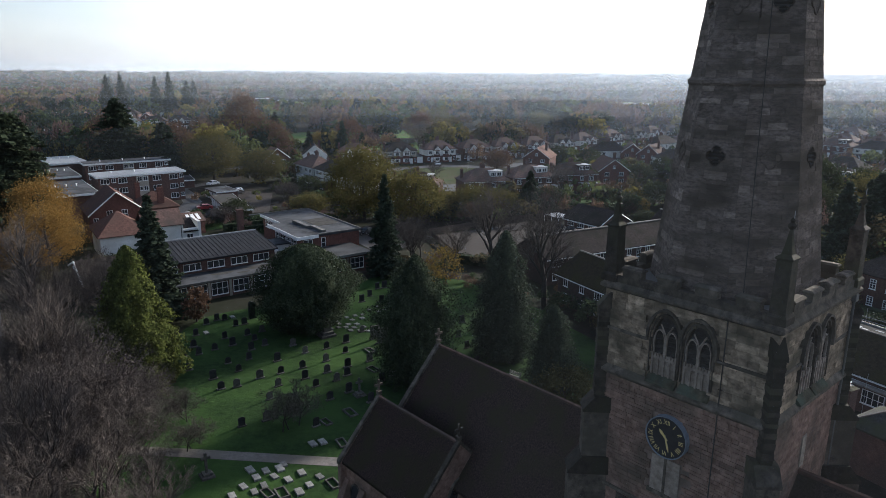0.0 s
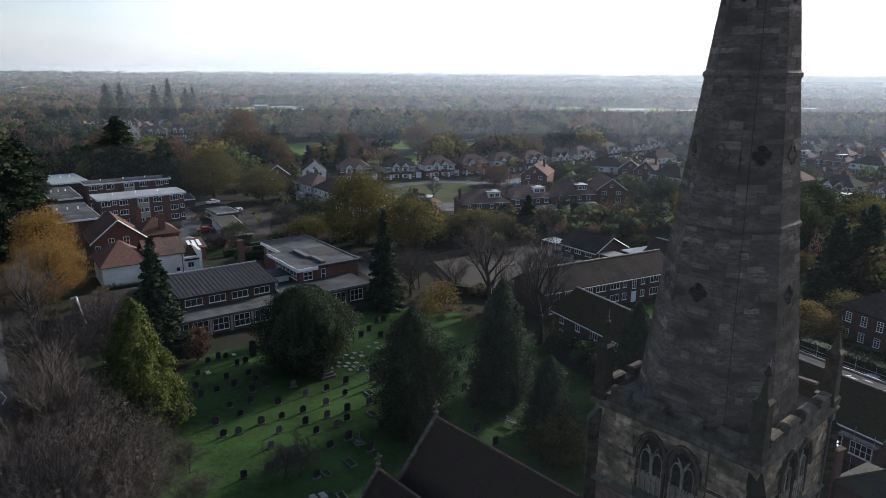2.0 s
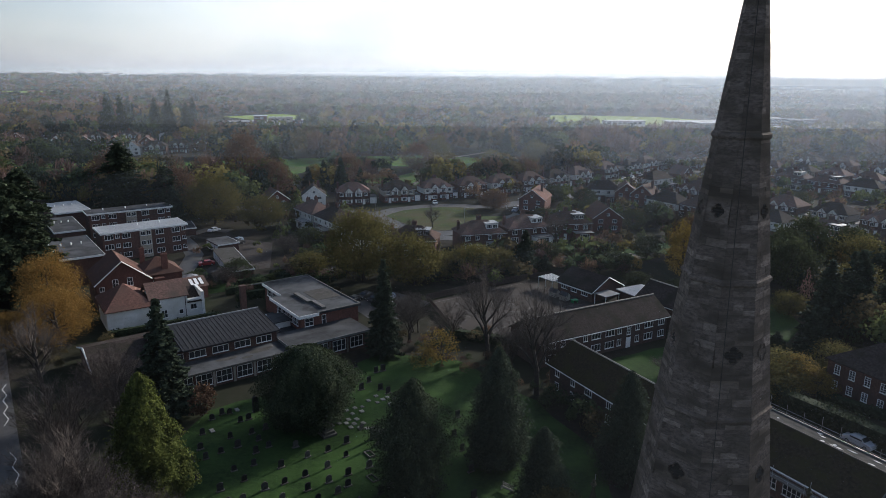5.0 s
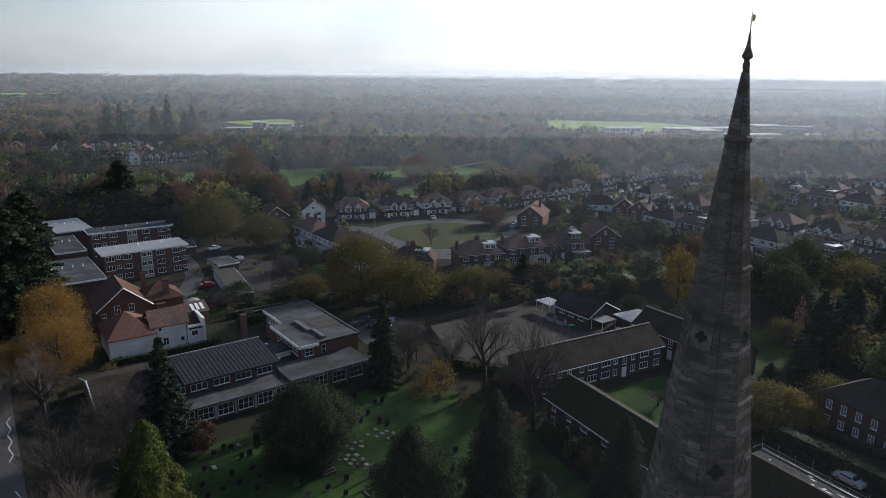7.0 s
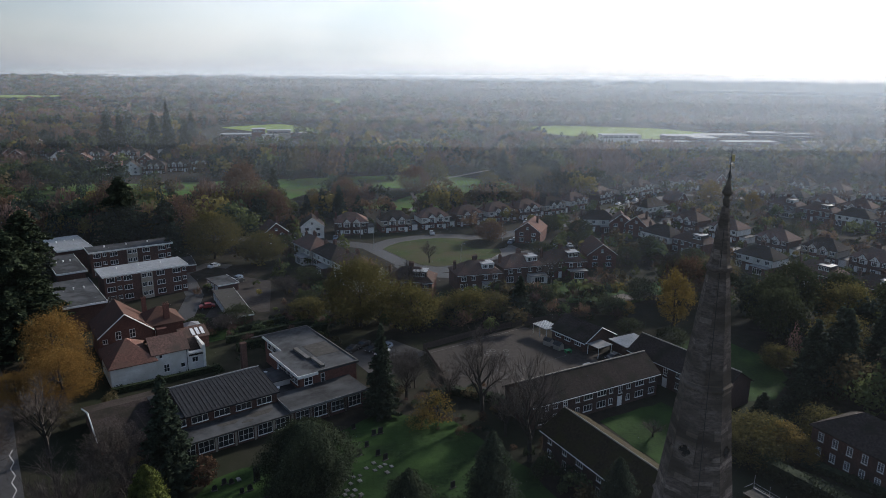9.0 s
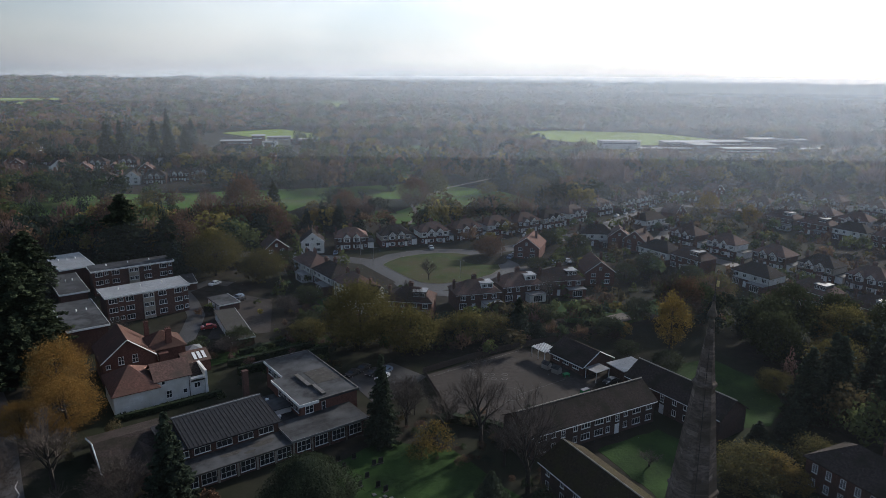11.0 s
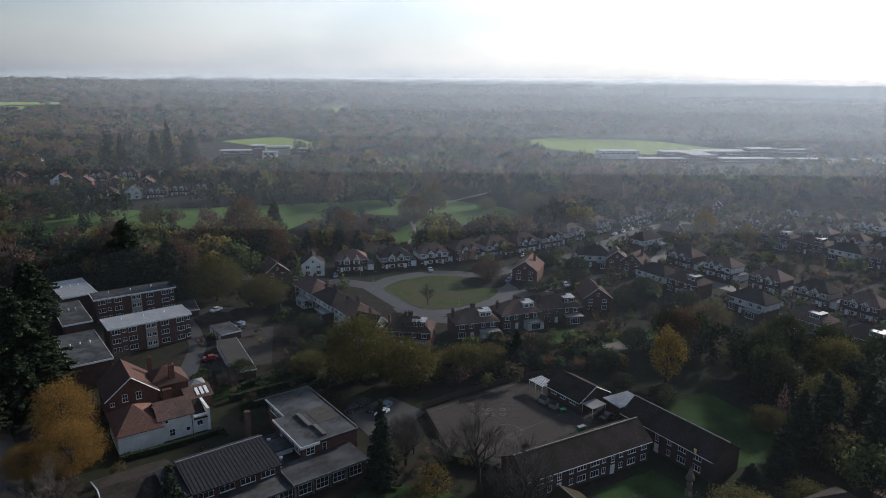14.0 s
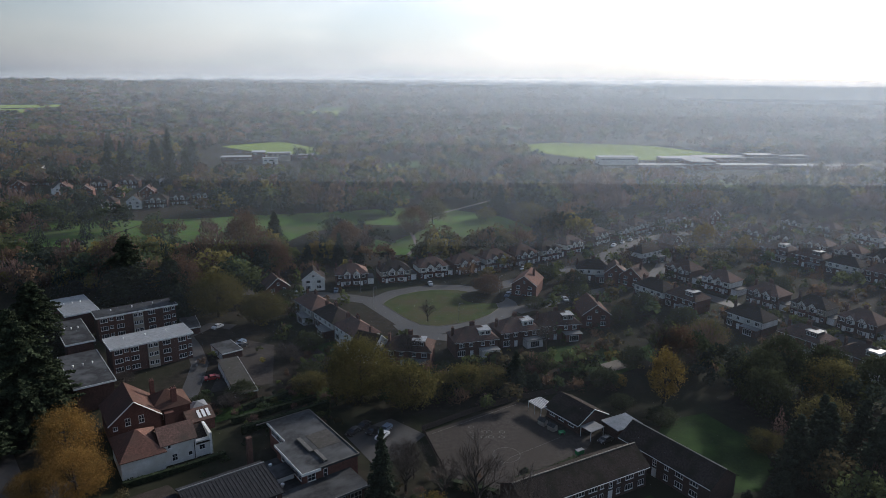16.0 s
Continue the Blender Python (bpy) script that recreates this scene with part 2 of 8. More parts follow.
SLATE_ROOF = surf("mossy_grey_slate", (0.026, 0.026, 0.026), (0.058, 0.058, 0.057), 3.0, 0.9, 0.5, (0.046, 0.052, 0.03), 0.5, bands=9.0, spec=0.1)
OLD_FELT = surf("old_roof_felt", (0.045, 0.043, 0.041), (0.085, 0.08, 0.075), 1.5, 0.95, 0.3, (0.06, 0.058, 0.05), 0.4, spec=0.05)
SEAM_ROOF = surf("grey_metal_roof", (0.02, 0.021, 0.024), (0.036, 0.037, 0.041), 1.0, 0.85, 0.1, (0.028, 0.028, 0.031), 0.2, spec=0.1)
FELT = surf("grey_roof_felt", (0.02, 0.021, 0.023), (0.045, 0.047, 0.05), 0.9, 0.8, 0.15, (0.07, 0.073, 0.078), 0.22, 0.15, spec=0.15)
FELT_PALE = surf("pale_roof_felt", (0.14, 0.145, 0.15), (0.25, 0.256, 0.262), 0.9, 0.42, 0.1, (0.17, 0.17, 0.17), 0.22, 0.15, spec=0.5)
GLASS = surf("window_glass", (0.02, 0.023, 0.027), (0.04, 0.044, 0.05), 0.8, 0.08, 0.0, spec=0.6)
ASPHALT = surf("asphalt", (0.03, 0.029, 0.03), (0.058, 0.057, 0.058), 1.5, 0.62, 0.2, (0.046, 0.044, 0.043), 0.12, spec=0.35)
PLAYGROUND = surf("playground_tarmac", (0.034, 0.029, 0.027), (0.062, 0.054, 0.049), 0.9, 0.9, 0.15, (0.042, 0.036, 0.032), 0.1, spec=0.1)
PAVING = surf("paving", (0.1, 0.088, 0.08), (0.165, 0.148, 0.134), 2.0, 0.9, 0.2, (0.115, 0.1, 0.085), 0.3)
FADED_PAINT = surf("faded_ground_paint", (0.1, 0.098, 0.094), (0.19, 0.186, 0.178), 2.5, 0.9, 0.05)
LINE_PAINT = surf("road_marking", (0.45, 0.45, 0.44), (0.65, 0.65, 0.63), 4, 0.8, 0.05)
GRASS_LAWN = surf("churchyard_grass", (0.0135, 0.029, 0.0095), (0.027, 0.054, 0.0155), 1.3, 0.95, 0.8, (0.034, 0.068, 0.018), 0.12, relief=0.12, spec=0.05)
GRASS_PARK = surf("park_grass", (0.048, 0.096, 0.022), (0.08, 0.145, 0.036), 0.3, 0.95, 0.3, (0.07, 0.088, 0.036), 0.06, spec=0.06)
GRASS_GREEN = surf("village_green_grass", (0.03, 0.046, 0.015), (0.052, 0.072, 0.024), 0.25, 0.95, 0.3, (0.062, 0.056, 0.03), 0.09, spec=0.06)
GRASS_FIELD = surf("playing_field", (0.14, 0.2, 0.03), (0.2, 0.28, 0.05), 0.08, 0.95, 0.1, (0.15, 0.2, 0.05), 0.01, spec=0.1)
EARTH = surf("leaf_litter_ground", (0.018, 0.016, 0.013), (0.037, 0.032, 0.026), 0.35, 0.95, 0.5, (0.02, 0.025, 0.013), 0.025, relief=0.1, spec=0.05)
GRANITE = surf("dark_granite", (0.012, 0.012, 0.013), (0.028, 0.028, 0.03), 6, 0.6, 0.1, spread=0.4, spec=0.15)
GREY_STONE = surf("grey_gravestone", (0.045, 0.042, 0.037), (0.1, 0.094, 0.084), 4, 0.9, 0.3, spread=0.4)
PALE_SLAB = surf("pale_slab", (0.11, 0.108, 0.1), (0.22, 0.216, 0.205), 4, 0.9, 0.2, spread=0.35)
BARK = surf("bark", (0.022, 0.019, 0.016), (0.05, 0.043, 0.037), 3, 0.95, 0.5)
TWIG = surf("winter_twigs", (0.045, 0.037, 0.033), (0.108, 0.091, 0.081), 3, 0.9, 0.0, spread=0.5, island=True, spec=0.1)
TRUNK_DARK = surf("conifer_bark", (0.035, 0.026, 0.02), (0.065, 0.05, 0.04), 3, 0.95, 0.4)
LEAF_YEW = surf("yew_needles", (0.02, 0.029, 0.017), (0.044, 0.058, 0.031), 1.2, 0.85, 0.0, spread=0.3, island=True, translucent=0.2, spec=0.06)
LEAF_FIR = surf("fir_needles", (0.022, 0.033, 0.022), (0.047, 0.063, 0.04), 1.2, 0.85, 0.0, spread=0.3, island=True, translucent=0.25, spec=0.06)
LEAF_CYPRESS = surf("golden_cypress", (0.04, 0.052, 0.014), (0.105, 0.122, 0.03), 0.9, 0.85, 0.0, spread=0.3, island=True, translucent=0.35, spec=0.06)
LEAF_OLIVE = surf("olive_leaves", (0.06, 0.057, 0.023), (0.132, 0.115, 0.041), 0.5, 0.85, 0.0, spread=0.2, island=True, translucent=0.42, spec=0.05)
LEAF_DULL = surf("dull_olive_leaves", (0.042, 0.044, 0.02), (0.085, 0.082, 0.034), 0.5, 0.85, 0.0, spread=0.2, island=True, translucent=0.3, spec=0.05)
LEAF_YELLOW = surf("yellow_leaves", (0.11, 0.08, 0.024), (0.21, 0.15, 0.042), 0.8, 0.85, 0.0, spread=0.2, island=True, translucent=0.4, spec=0.05)
LEAF_GOLD = surf("golden_birch_leaves", (0.14, 0.083, 0.026), (0.27, 0.163, 0.048), 0.8, 0.85, 0.0, spread=0.2, island=True, translucent=0.35, spec=0.05)
LEAF_RUST = surf("rust_leaves", (0.075, 0.045, 0.03), (0.135, 0.082, 0.054), 0.8, 0.85, 0.0, spread=0.2, island=True, translucent=0.3, spec=0.06)
LEAF_GREEN = surf("dull_green_leaves", (0.028, 0.037, 0.018), (0.058, 0.068, 0.034), 0.8, 0.85, 0.0, spread=0.2, island=True, translucent=0.3, spec=0.06)
WOODS = surf("woodland", (0.75, 0.75, 0.75), (1, 1, 1), 0.12, 0.9, 0.0, spread=0.16, island=True, translucent=0.4, tint=True, spec=0.03)
CAR_PAINT = {k: surf("car_paint_" + k, c, tuple(v * 1.1 for v in c), 1, 0.3, 0.0, spec=0.5) for k, c in
             dict(silver=(0.4, 0.42, 0.44), white=(0.7, 0.7, 0.7), red=(0.3, 0.03, 0.03), black=(0.02, 0.02, 0.024), blue=(0.12, 0.16, 0.22)).items()}
RUBBER = surf("rubber", (0.015, 0.015, 0.015), (0.03, 0.03, 0.03), 5, 0.8, 0.05)
GREEN_PLASTIC = surf("green_plastic", (0.02, 0.2, 0.07), (0.03, 0.26, 0.09), 2, 0.5, 0.0)
STEEL = surf("galvanised_steel", (0.3, 0.3, 0.3), (0.45, 0.45, 0.45), 3, 0.45, 0.05, metal=0.7)


def haze_sheet_material(name, density, width, top, sunny):
    """Translucent sheet in place of haze, lit by daylight: mostly clear, thinning out upwards."""
    m = bpy.data.materials.new(name)
    m.use_nodes = True
    n, l = m.node_tree.nodes, m.node_tree.links
    n.remove(n["Principled BSDF"])
    co = n.new("ShaderNodeTexCoord")
    sp = n.new("ShaderNodeSeparateXYZ")
    mr = n.new("ShaderNodeMapRange")
    mr.interpolation_type = "SMOOTHSTEP"
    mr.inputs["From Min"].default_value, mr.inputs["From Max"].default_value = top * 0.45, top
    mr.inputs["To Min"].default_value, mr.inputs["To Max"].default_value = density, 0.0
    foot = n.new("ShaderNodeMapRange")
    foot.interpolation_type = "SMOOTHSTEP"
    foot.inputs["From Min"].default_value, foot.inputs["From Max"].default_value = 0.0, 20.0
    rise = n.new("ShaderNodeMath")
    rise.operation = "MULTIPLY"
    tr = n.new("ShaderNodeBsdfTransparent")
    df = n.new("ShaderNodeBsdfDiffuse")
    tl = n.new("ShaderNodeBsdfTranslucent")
    # the blue of distant haze is put in as the sheet's own colour
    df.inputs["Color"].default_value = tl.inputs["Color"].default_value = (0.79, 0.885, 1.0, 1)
    m1, m2 = n.new("ShaderNodeMixShader"), n.new("ShaderNodeMixShader")
    m1.inputs["Fac"].default_value = 0.5
    l.new(co.outputs["Object"], sp.inputs["Vector"])
    l.new(sp.outputs["Z"], mr.inputs["Value"])
    l.new(sp.outputs["Z"], foot.inputs["Value"])
    l.new(mr.outputs["Result"], rise.inputs[0])
    l.new(foot.outputs["Result"], rise.inputs[1])
    l.new(df.outputs["BSDF"], m1.inputs[1])
    l.new(tl.outputs["BSDF"], m1.inputs[2])
    # denser to the right, to put in the brighter haze towards the sun
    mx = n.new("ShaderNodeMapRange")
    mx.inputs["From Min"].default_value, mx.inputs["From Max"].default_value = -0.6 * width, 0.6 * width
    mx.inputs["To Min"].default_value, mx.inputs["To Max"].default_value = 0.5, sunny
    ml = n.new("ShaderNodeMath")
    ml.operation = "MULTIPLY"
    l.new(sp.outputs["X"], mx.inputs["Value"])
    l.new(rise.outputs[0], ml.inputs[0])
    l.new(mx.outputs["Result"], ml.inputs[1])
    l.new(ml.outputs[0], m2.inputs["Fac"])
    l.new(tr.outputs["BSDF"], m2.inputs[1])
    l.new(m1.outputs["Shader"], m2.inputs[2])
    l.new(m2.outputs["Shader"], n["Material Output"].inputs["Surface"])
    return m


# ---- mesh tools ----
class Build:
    """Collects faces for one mesh."""

    def __init__(self):
        self.v, self.f = [], []

    def add(self, verts, faces):
        k = len(self.v)
        self.v += [tuple(p) for p in verts]
        self.f += [tuple(i + k for i in q) for q in faces]
        return self

    def box(self, x0, y0, z0, x1, y1, z1, chamfer=0.0):
        if chamfer:
            c = chamfer
            return self.loft([[(x0 + c, y0 + c, z0), (x1 - c, y0 + c, z0), (x1 - c, y1 - c, z0), (x0 + c, y1 - c, z0)],
                              [(x0, y0, z0 + c), (x1, y0, z0 + c), (x1, y1, z0 + c), (x0, y1, z0 + c)],
                              [(x0, y0, z1 - c), (x1, y0, z1 - c), (x1, y1, z1 - c), (x0, y1, z1 - c)],
                              [(x0 + c, y0 + c, z1), (x1 - c, y0 + c, z1), (x1 - c, y1 - c, z1), (x0 + c, y1 - c, z1)]])
        return self.loft([[(x0, y0, z0), (x1, y0, z0), (x1, y1, z0), (x0, y1, z0)], [(x0, y0, z1), (x1, y0, z1), (x1, y1, z1), (x0, y1, z1)]])

    def loft(self, rings, cap=True):
        k, n = len(self.v), len(rings[0])
        for r in rings:
            self.v += [tuple(p) for p in r]
        for j in range(len(rings) - 1):
            for i in range(n):
                a, b = k + j * n + i, k + j * n + (i + 1) % n
                self.f.append((a, b, b + n, a + n))
        if cap:
            self.f.append(tuple(range(k + n - 1, k - 1, -1)))
            self.f.append(tuple(k + (len(rings) - 1) * n + i for i in range(n)))
        return self

    def turned(self, profile, sides=12, cx=0.0, cy=0.0, phase=0.0):
        """A body of revolution from (radius, z) rows."""
        return self.loft([[(cx + r * math.cos(phase + 2 * math.pi * i / sides), cy + r * math.sin(phase + 2 * math.pi * i / sides), z)
                           for i in range(sides)] for r, z in profile])

    def slab(self, outline, z0, z1):
        """A flat plate from an outline that runs anticlockwise."""
        return self.loft([[(x, y, z0) for x, y in outline], [(x, y, z1) for x, y in outline]])

    def bar(self, a, b, r, sides=4, r2=None):
        a, b = Vector(a), Vector(b)
        d = (b - a).normalized()
        s = d.orthogonal().normalized()
        t = d.cross(s)
        r2 = r if r2 is None else r2
        ring = lambda p, q: [p + s * q * math.cos(2 * math.pi * (i + 0.5) / sides) + t * q * math.sin(2 * math.pi * (i + 0.5) / sides) for i in range(sides)]
        return self.loft([ring(a, r), ring(b, r2)])

    def gable_roof(self, x0, y0, x1, y1, z, h, over=0.35, thick=0.18):
        """A pitched roof with its ridge along x, of real thickness."""
        ym, x0, x1 = (y0 + y1) / 2, x0 - over, x1 + over
        half = (y1 - y0) / 2
        drop = h / half * over
        prof = [(y0 - over, z - drop), (ym, z + h), (y1 + over, z - drop), (y1 + over, z - drop + thick), (ym, z + h + thick), (y0 - over, z - drop + thick)]
        k = len(self.v)
        self.v += [(x0, y, q) for y, q in prof] + [(x1, y, q) for y, q in prof]
        for i in range(6):
            self.f.append((k + i, k + (i + 1) % 6, k + 6 + (i + 1) % 6, k + 6 + i))
        self.f += [(k, k + 5, k + 4, k + 1), (k + 1, k + 4, k + 3, k + 2), (k + 6, k + 7, k + 10, k + 11), (k + 7, k + 8, k + 9, k + 10)]
        return self

    def hip_roof(self, x0, y0, x1, y1, z, h, over=0.4, thick=0.16, inset=None):
        """A hipped roof with its ridge along x."""
        half = (y1 - y0) / 2 + over
        ins = half if inset is None else inset
        x0, x1, y0, y1 = x0 - over, x1 + over, y0 - over, y1 + over
        ym = (y0 + y1) / 2
        if x0 + ins > x1 - ins:
            ins = (x1 - x0) / 2 - 0.05
        v = [(x0, y0, z), (x1, y0, z), (x1, y1, z), (x0, y1, z)]
        w = [(x, y, q + thick) for x, y, q in v]
        r = [(x0 + ins, ym, z + h + thick), (x1 - ins, ym, z + h + thick)]
        return self.add(v + w + r, [(3, 2, 1, 0), (0, 1, 5, 4), (1, 2, 6, 5), (2, 3, 7, 6), (3, 0, 4, 7),
                                    (4, 5, 9, 8), (6, 7, 8, 9), (5, 6, 9), (7, 4, 8)])

    def gable_wall(self, x0, x1, y0, y1, z0, z1, h):
        """A wall body with gables at both ends, the ridge along x."""
        ym = (y0 + y1) / 2
        prof = [(y0, z0), (y1, z0), (y1, z1), (ym, z1 + h), (y0, z1)]
        return self.loft([[(x0, y, z) for y, z in prof], [(x1, y, z) for y, z in prof]])

    def mesh(self, name):
        me = bpy.data.meshes.new(name)
        me.from_pydata(self.v, [], self.f)
        me.update()
        return me


def quads_mesh(name, arr, tint=None):
    """A mesh of loose quads from an array (n, 4, 3), with a colour for each quad if given."""
    n = len(arr)
    me = bpy.data.meshes.new(name)
    me.vertices.add(4 * n)
    me.vertices.foreach_set("co", np.ascontiguousarray(arr, dtype=np.float32).ravel())
    me.loops.add(4 * n)
    me.loops.foreach_set("vertex_index", np.arange(4 * n, dtype=np.int32))
    me.polygons.add(n)
    me.polygons.foreach_set("loop_start", np.arange(0, 4 * n, 4, dtype=np.int32))
    me.polygons.foreach_set("loop_total", np.full(n, 4, dtype=np.int32))
    if tint is not None:
        at = me.attributes.new("tint", "FLOAT_COLOR", "POINT")
        at.data.foreach_set("color", np.repeat(np.c_[tint, np.ones(n)], 4, axis=0).astype(np.float32).ravel())
    me.update(calc_edges=True)
    return me


def thing(name, m=None, label="", category="", group="", kind=""):
    ob = new(name)
    ob.empty_display_size = 0.5
    if m is not None:
        ob.matrix_world = m
    return tagged(ob, label, category, group, kind)


def part(name, b, material, parent=None, label=""):
    """One mesh object under a thing or a part."""
    me = b if isinstance(b, bpy.types.Mesh) else b.mesh(name)
    if not me.materials:
        me.materials.append(material)
    ob = new(name, me)
    if parent is not None:
        ob.parent = parent
    return tagged(ob, label)


def spot(x, y, turn=0.0, z=0.0, size=1.0):
    return pose(x, y, z, 0, 0, turn) @ Matrix.Diagonal((size, size, size, 1))


def put_copy(ob, x, y, turn=0.0, size=1.0, tall=1.0):
    c = copy_thing(ob, pose(x, y, 0, 0, 0, turn))
    c.scale = (size, size, size * tall)
    return c


# ---- ground, roads, lawns ----
def ground_height(x, y):
    r = math.hypot(x, y)
    k = min(max((r - 1500) / 3200, 0.0), 1.0)
    return k * k * 20 + k * 2.5 * noise.noise((x / 900, y / 900, 3.0))


def make_ground():
    b = Build()
    radii = [0, 60, 120, 200, 300, 420, 560, 720, 900, 1120, 1400, 1700, 2050, 2450, 2900, 3350, 3800, 4200, 4550, 4850]
    n = 72
    b.v.append((0, 0, 0))
    for r in radii[1:]:
        for i in range(n):
            t = 2 * math.pi * i / n
            x, y = r * math.sin(t), r * math.cos(t)
            b.v.append((x, y, ground_height(x, y)))
    for i in range(n):
        b.f.append((0, 1 + (i + 1) % n, 1 + i))
    for j in range(len(radii) - 2):
        for i in range(n):
            p, q = 1 + j * n + i, 1 + j * n + (i + 1) % n
            b.f.append((p, q, q + n, p + n))
    ob = part("ground", b, EARTH)
    return tagged(ob, "brown and green ground of gardens and leaf litter", "ground", kind="structure")


def sheet(name, outline, z, material, label, category, wobble=0.0):
    """A thin patch of ground laid on the sheet below it; wobble roughens its edge."""
    pts = []
    for i, (x, y) in enumerate(outline):
        x2, y2 = outline[(i + 1) % len(outline)]
        steps = max(1, int(math.hypot(x2 - x, y2 - y) / (4 * wobble))) if wobble else 1
        for s in range(steps):
            px, py = x + (x2 - x) * s / steps, y + (y2 - y) * s / steps
            if wobble:
                px += wobble * noise.noise((px * 0.3, py * 0.3, 1.0))
                py += wobble * noise.noise((px * 0.3, py * 0.3, 7.0))
            pts.append((px, py))
    area = sum(pts[i - 1][0] * pts[i][1] - pts[i][0] * pts[i - 1][1] for i in range(len(pts)))
    if area < 0:
        pts.reverse()
    ob = part(name, Build().slab(pts, z - 0.3, z), material)
    return tagged(ob, label, category, kind="structure")


def strip(name, line, width, z, material, label, category):
    """A road or path of one width along a line."""
    left, right = [], []
    for i, (x, y) in enumerate(line):
        x0, y0 = line[max(i - 1, 0)]
        x1, y1 = line[min(i + 1, len(line) - 1)]
        d = math.hypot(x1 - x0, y1 - y0)
        nx, ny = -(y1 - y0) / d * width / 2, (x1 - x0) / d * width / 2
        left.append((x + nx, y + ny))
        right.append((x - nx, y - ny))
    return sheet(name, right + left[::-1], z, material, label, category)


def oval(cx, cy, rx, ry, n=40, turn=0.0, egg=0.0):
    out = []
    for i in range(n):
        t = 2 * math.pi * i / n
        x, y = rx * math.cos(t) * (1 + egg * math.sin(t)), ry * math.sin(t)
        out.append((cx + x * math.cos(turn) - y * math.sin(turn), cy + x * math.sin(turn) + y * math.cos(turn)))
    return out


make_ground()
sheet("lawn", [(-40, 66), (-37, 98), (-28, 103), (-10, 121), (4, 117), (16, 101), (22, 86), (22, 66), (12, 50), (0, 44), (-12, 40), (-40, 38), (-64, 50), (-58, 62)], 0.03,
      GRASS_LAWN, "green churchyard grass among gravestones", "grass", 1.2)
strip("path", [(-45, 61.0), (-38, 60.6), (-25, 59.6), (-9, 58.0), (2, 56)], 1.5, 0.05, PAVING, "pale paved churchyard path across the grass", "path")
sheet("lawn", [(31.5, 117.5), (46, 125.5), (55, 113), (40, 99)], 0.03, GRASS_LAWN, "courtyard lawn between brick terraces", "grass", 0.6)
sheet("lawn", [(54, 150), (60, 158), (71, 161), (79, 147), (77, 136), (70, 127), (63, 126)], 0.03, GRASS_LAWN, "garden lawn behind a brick terrace", "grass", 1.5)
sheet("playground", [(23, 168), (-2, 151), (3, 132), (14, 124), (33, 138), (40, 150), (30, 158)], 0.04, PLAYGROUND, "grey school playground tarmac with faded markings", "playground")
sheet("car_park", [(-22, 150), (-11, 158), (-2, 150), (-12, 134)], 0.04, ASPHALT, "small tarmac school car park", "car park")
strip("road", [(-36, 46), (-51.7, 68.7), (-62, 83.3), (-76.3, 104.3), (-92, 128), (-118, 160), (-170, 200)], 8, 0.04, ASPHALT, "asphalt road past the churchyard", "road")
strip("road", [(-63, 158), (-67, 169), (-69, 181), (-71, 191), (-77, 203), (-83, 213), (-78, 224), (-70, 222)], 5.0, 0.04, ASPHALT, "tarmac drive beside the flats", "road")
sheet("car_park", [(-62, 172), (-46, 178), (-52, 206), (-66, 212)], 0.03, PLAYGROUND, "grey parking court beside the flats", "car park")
# the ring road round the green
green = [(-20, 247), (-18, 252), (-14, 258), (-7, 262.5), (0, 265), (8, 265), (15, 262), (20, 256), (23.5, 249), (24, 243), (20, 236), (14, 230), (7, 226), (1, 224), (-5, 225.5), (-10, 231), (-15, 239)]
sheet("road", [(1.5 + (x - 1.5) * 1.36, 245 + (y - 245) * 1.36) for x, y in green], 0.04, ASPHALT, "asphalt ring road round the green", "road")
sheet("kerb", [(1.5 + (x - 1.5) * 1.015, 245 + (y - 245) * 1.015) for x, y in green], 0.14, PAVING, "pale stone kerb round the green", "kerb")
sheet("lawn", green, 0.17, GRASS_GREEN, "rounded village green inside a kerb", "grass")
strip("road", [(22, 268), (44, 284), (71, 304), (88, 328), (109, 353), (137, 372), (162, 366), (178, 342), (196, 316), (212, 290)], 8, 0.035, ASPHALT, "asphalt street along a row of houses", "road")
strip("road", [(30, 240), (52, 256), (74, 268), (92, 280), (104, 266), (118, 246), (130, 228), (142, 210), (152, 192)], 7, 0.045, ASPHALT, "asphalt street between semi-detached houses", "road")
strip("road", [(92, 280), (104, 300), (112, 318), (120, 348)], 6, 0.03, ASPHALT, "asphalt street through the estate", "road")
strip("road", [(-22, 250), (-38, 256), (-50, 258), (-80, 262), (-120, 270)], 8, 0.035, ASPHALT, "asphalt street leading off the green", "road")
sheet("garden_lawn", [(36, 206), (58, 208), (62, 190), (52, 184), (38, 188)], 0.03, GRASS_LAWN, "back garden lawns between hedges", "grass", 1.0)
sheet("garden_lawn", [(-40, 205), (-28, 192), (-22, 196), (-30, 212)], 0.03, GRASS_LAWN, "small back garden lawn", "grass", 1.0)
sheet("garden_lawn", [(60, 200), (78, 214), (88, 206), (74, 190)], 0.03, GRASS_LAWN, "shaded back garden lawn", "grass", 1.0)
sheet("patio", [(50, 192), (57, 196), (60, 191), (53, 187)], 0.05, PAVING, "pale paved garden patio", "paving")
sheet("garden_lawn", [(-62, 160), (-30, 176), (-27, 171), (-58, 154)], 0.03, GRASS_LAWN, "long garden strip between clipped hedges", "grass", 0.6)
strip("road", [(-12, 226), (-8, 216), (6, 213), (22, 220), (34, 230)], 6, 0.03, ASPHALT, "asphalt street behind the near houses", "road")
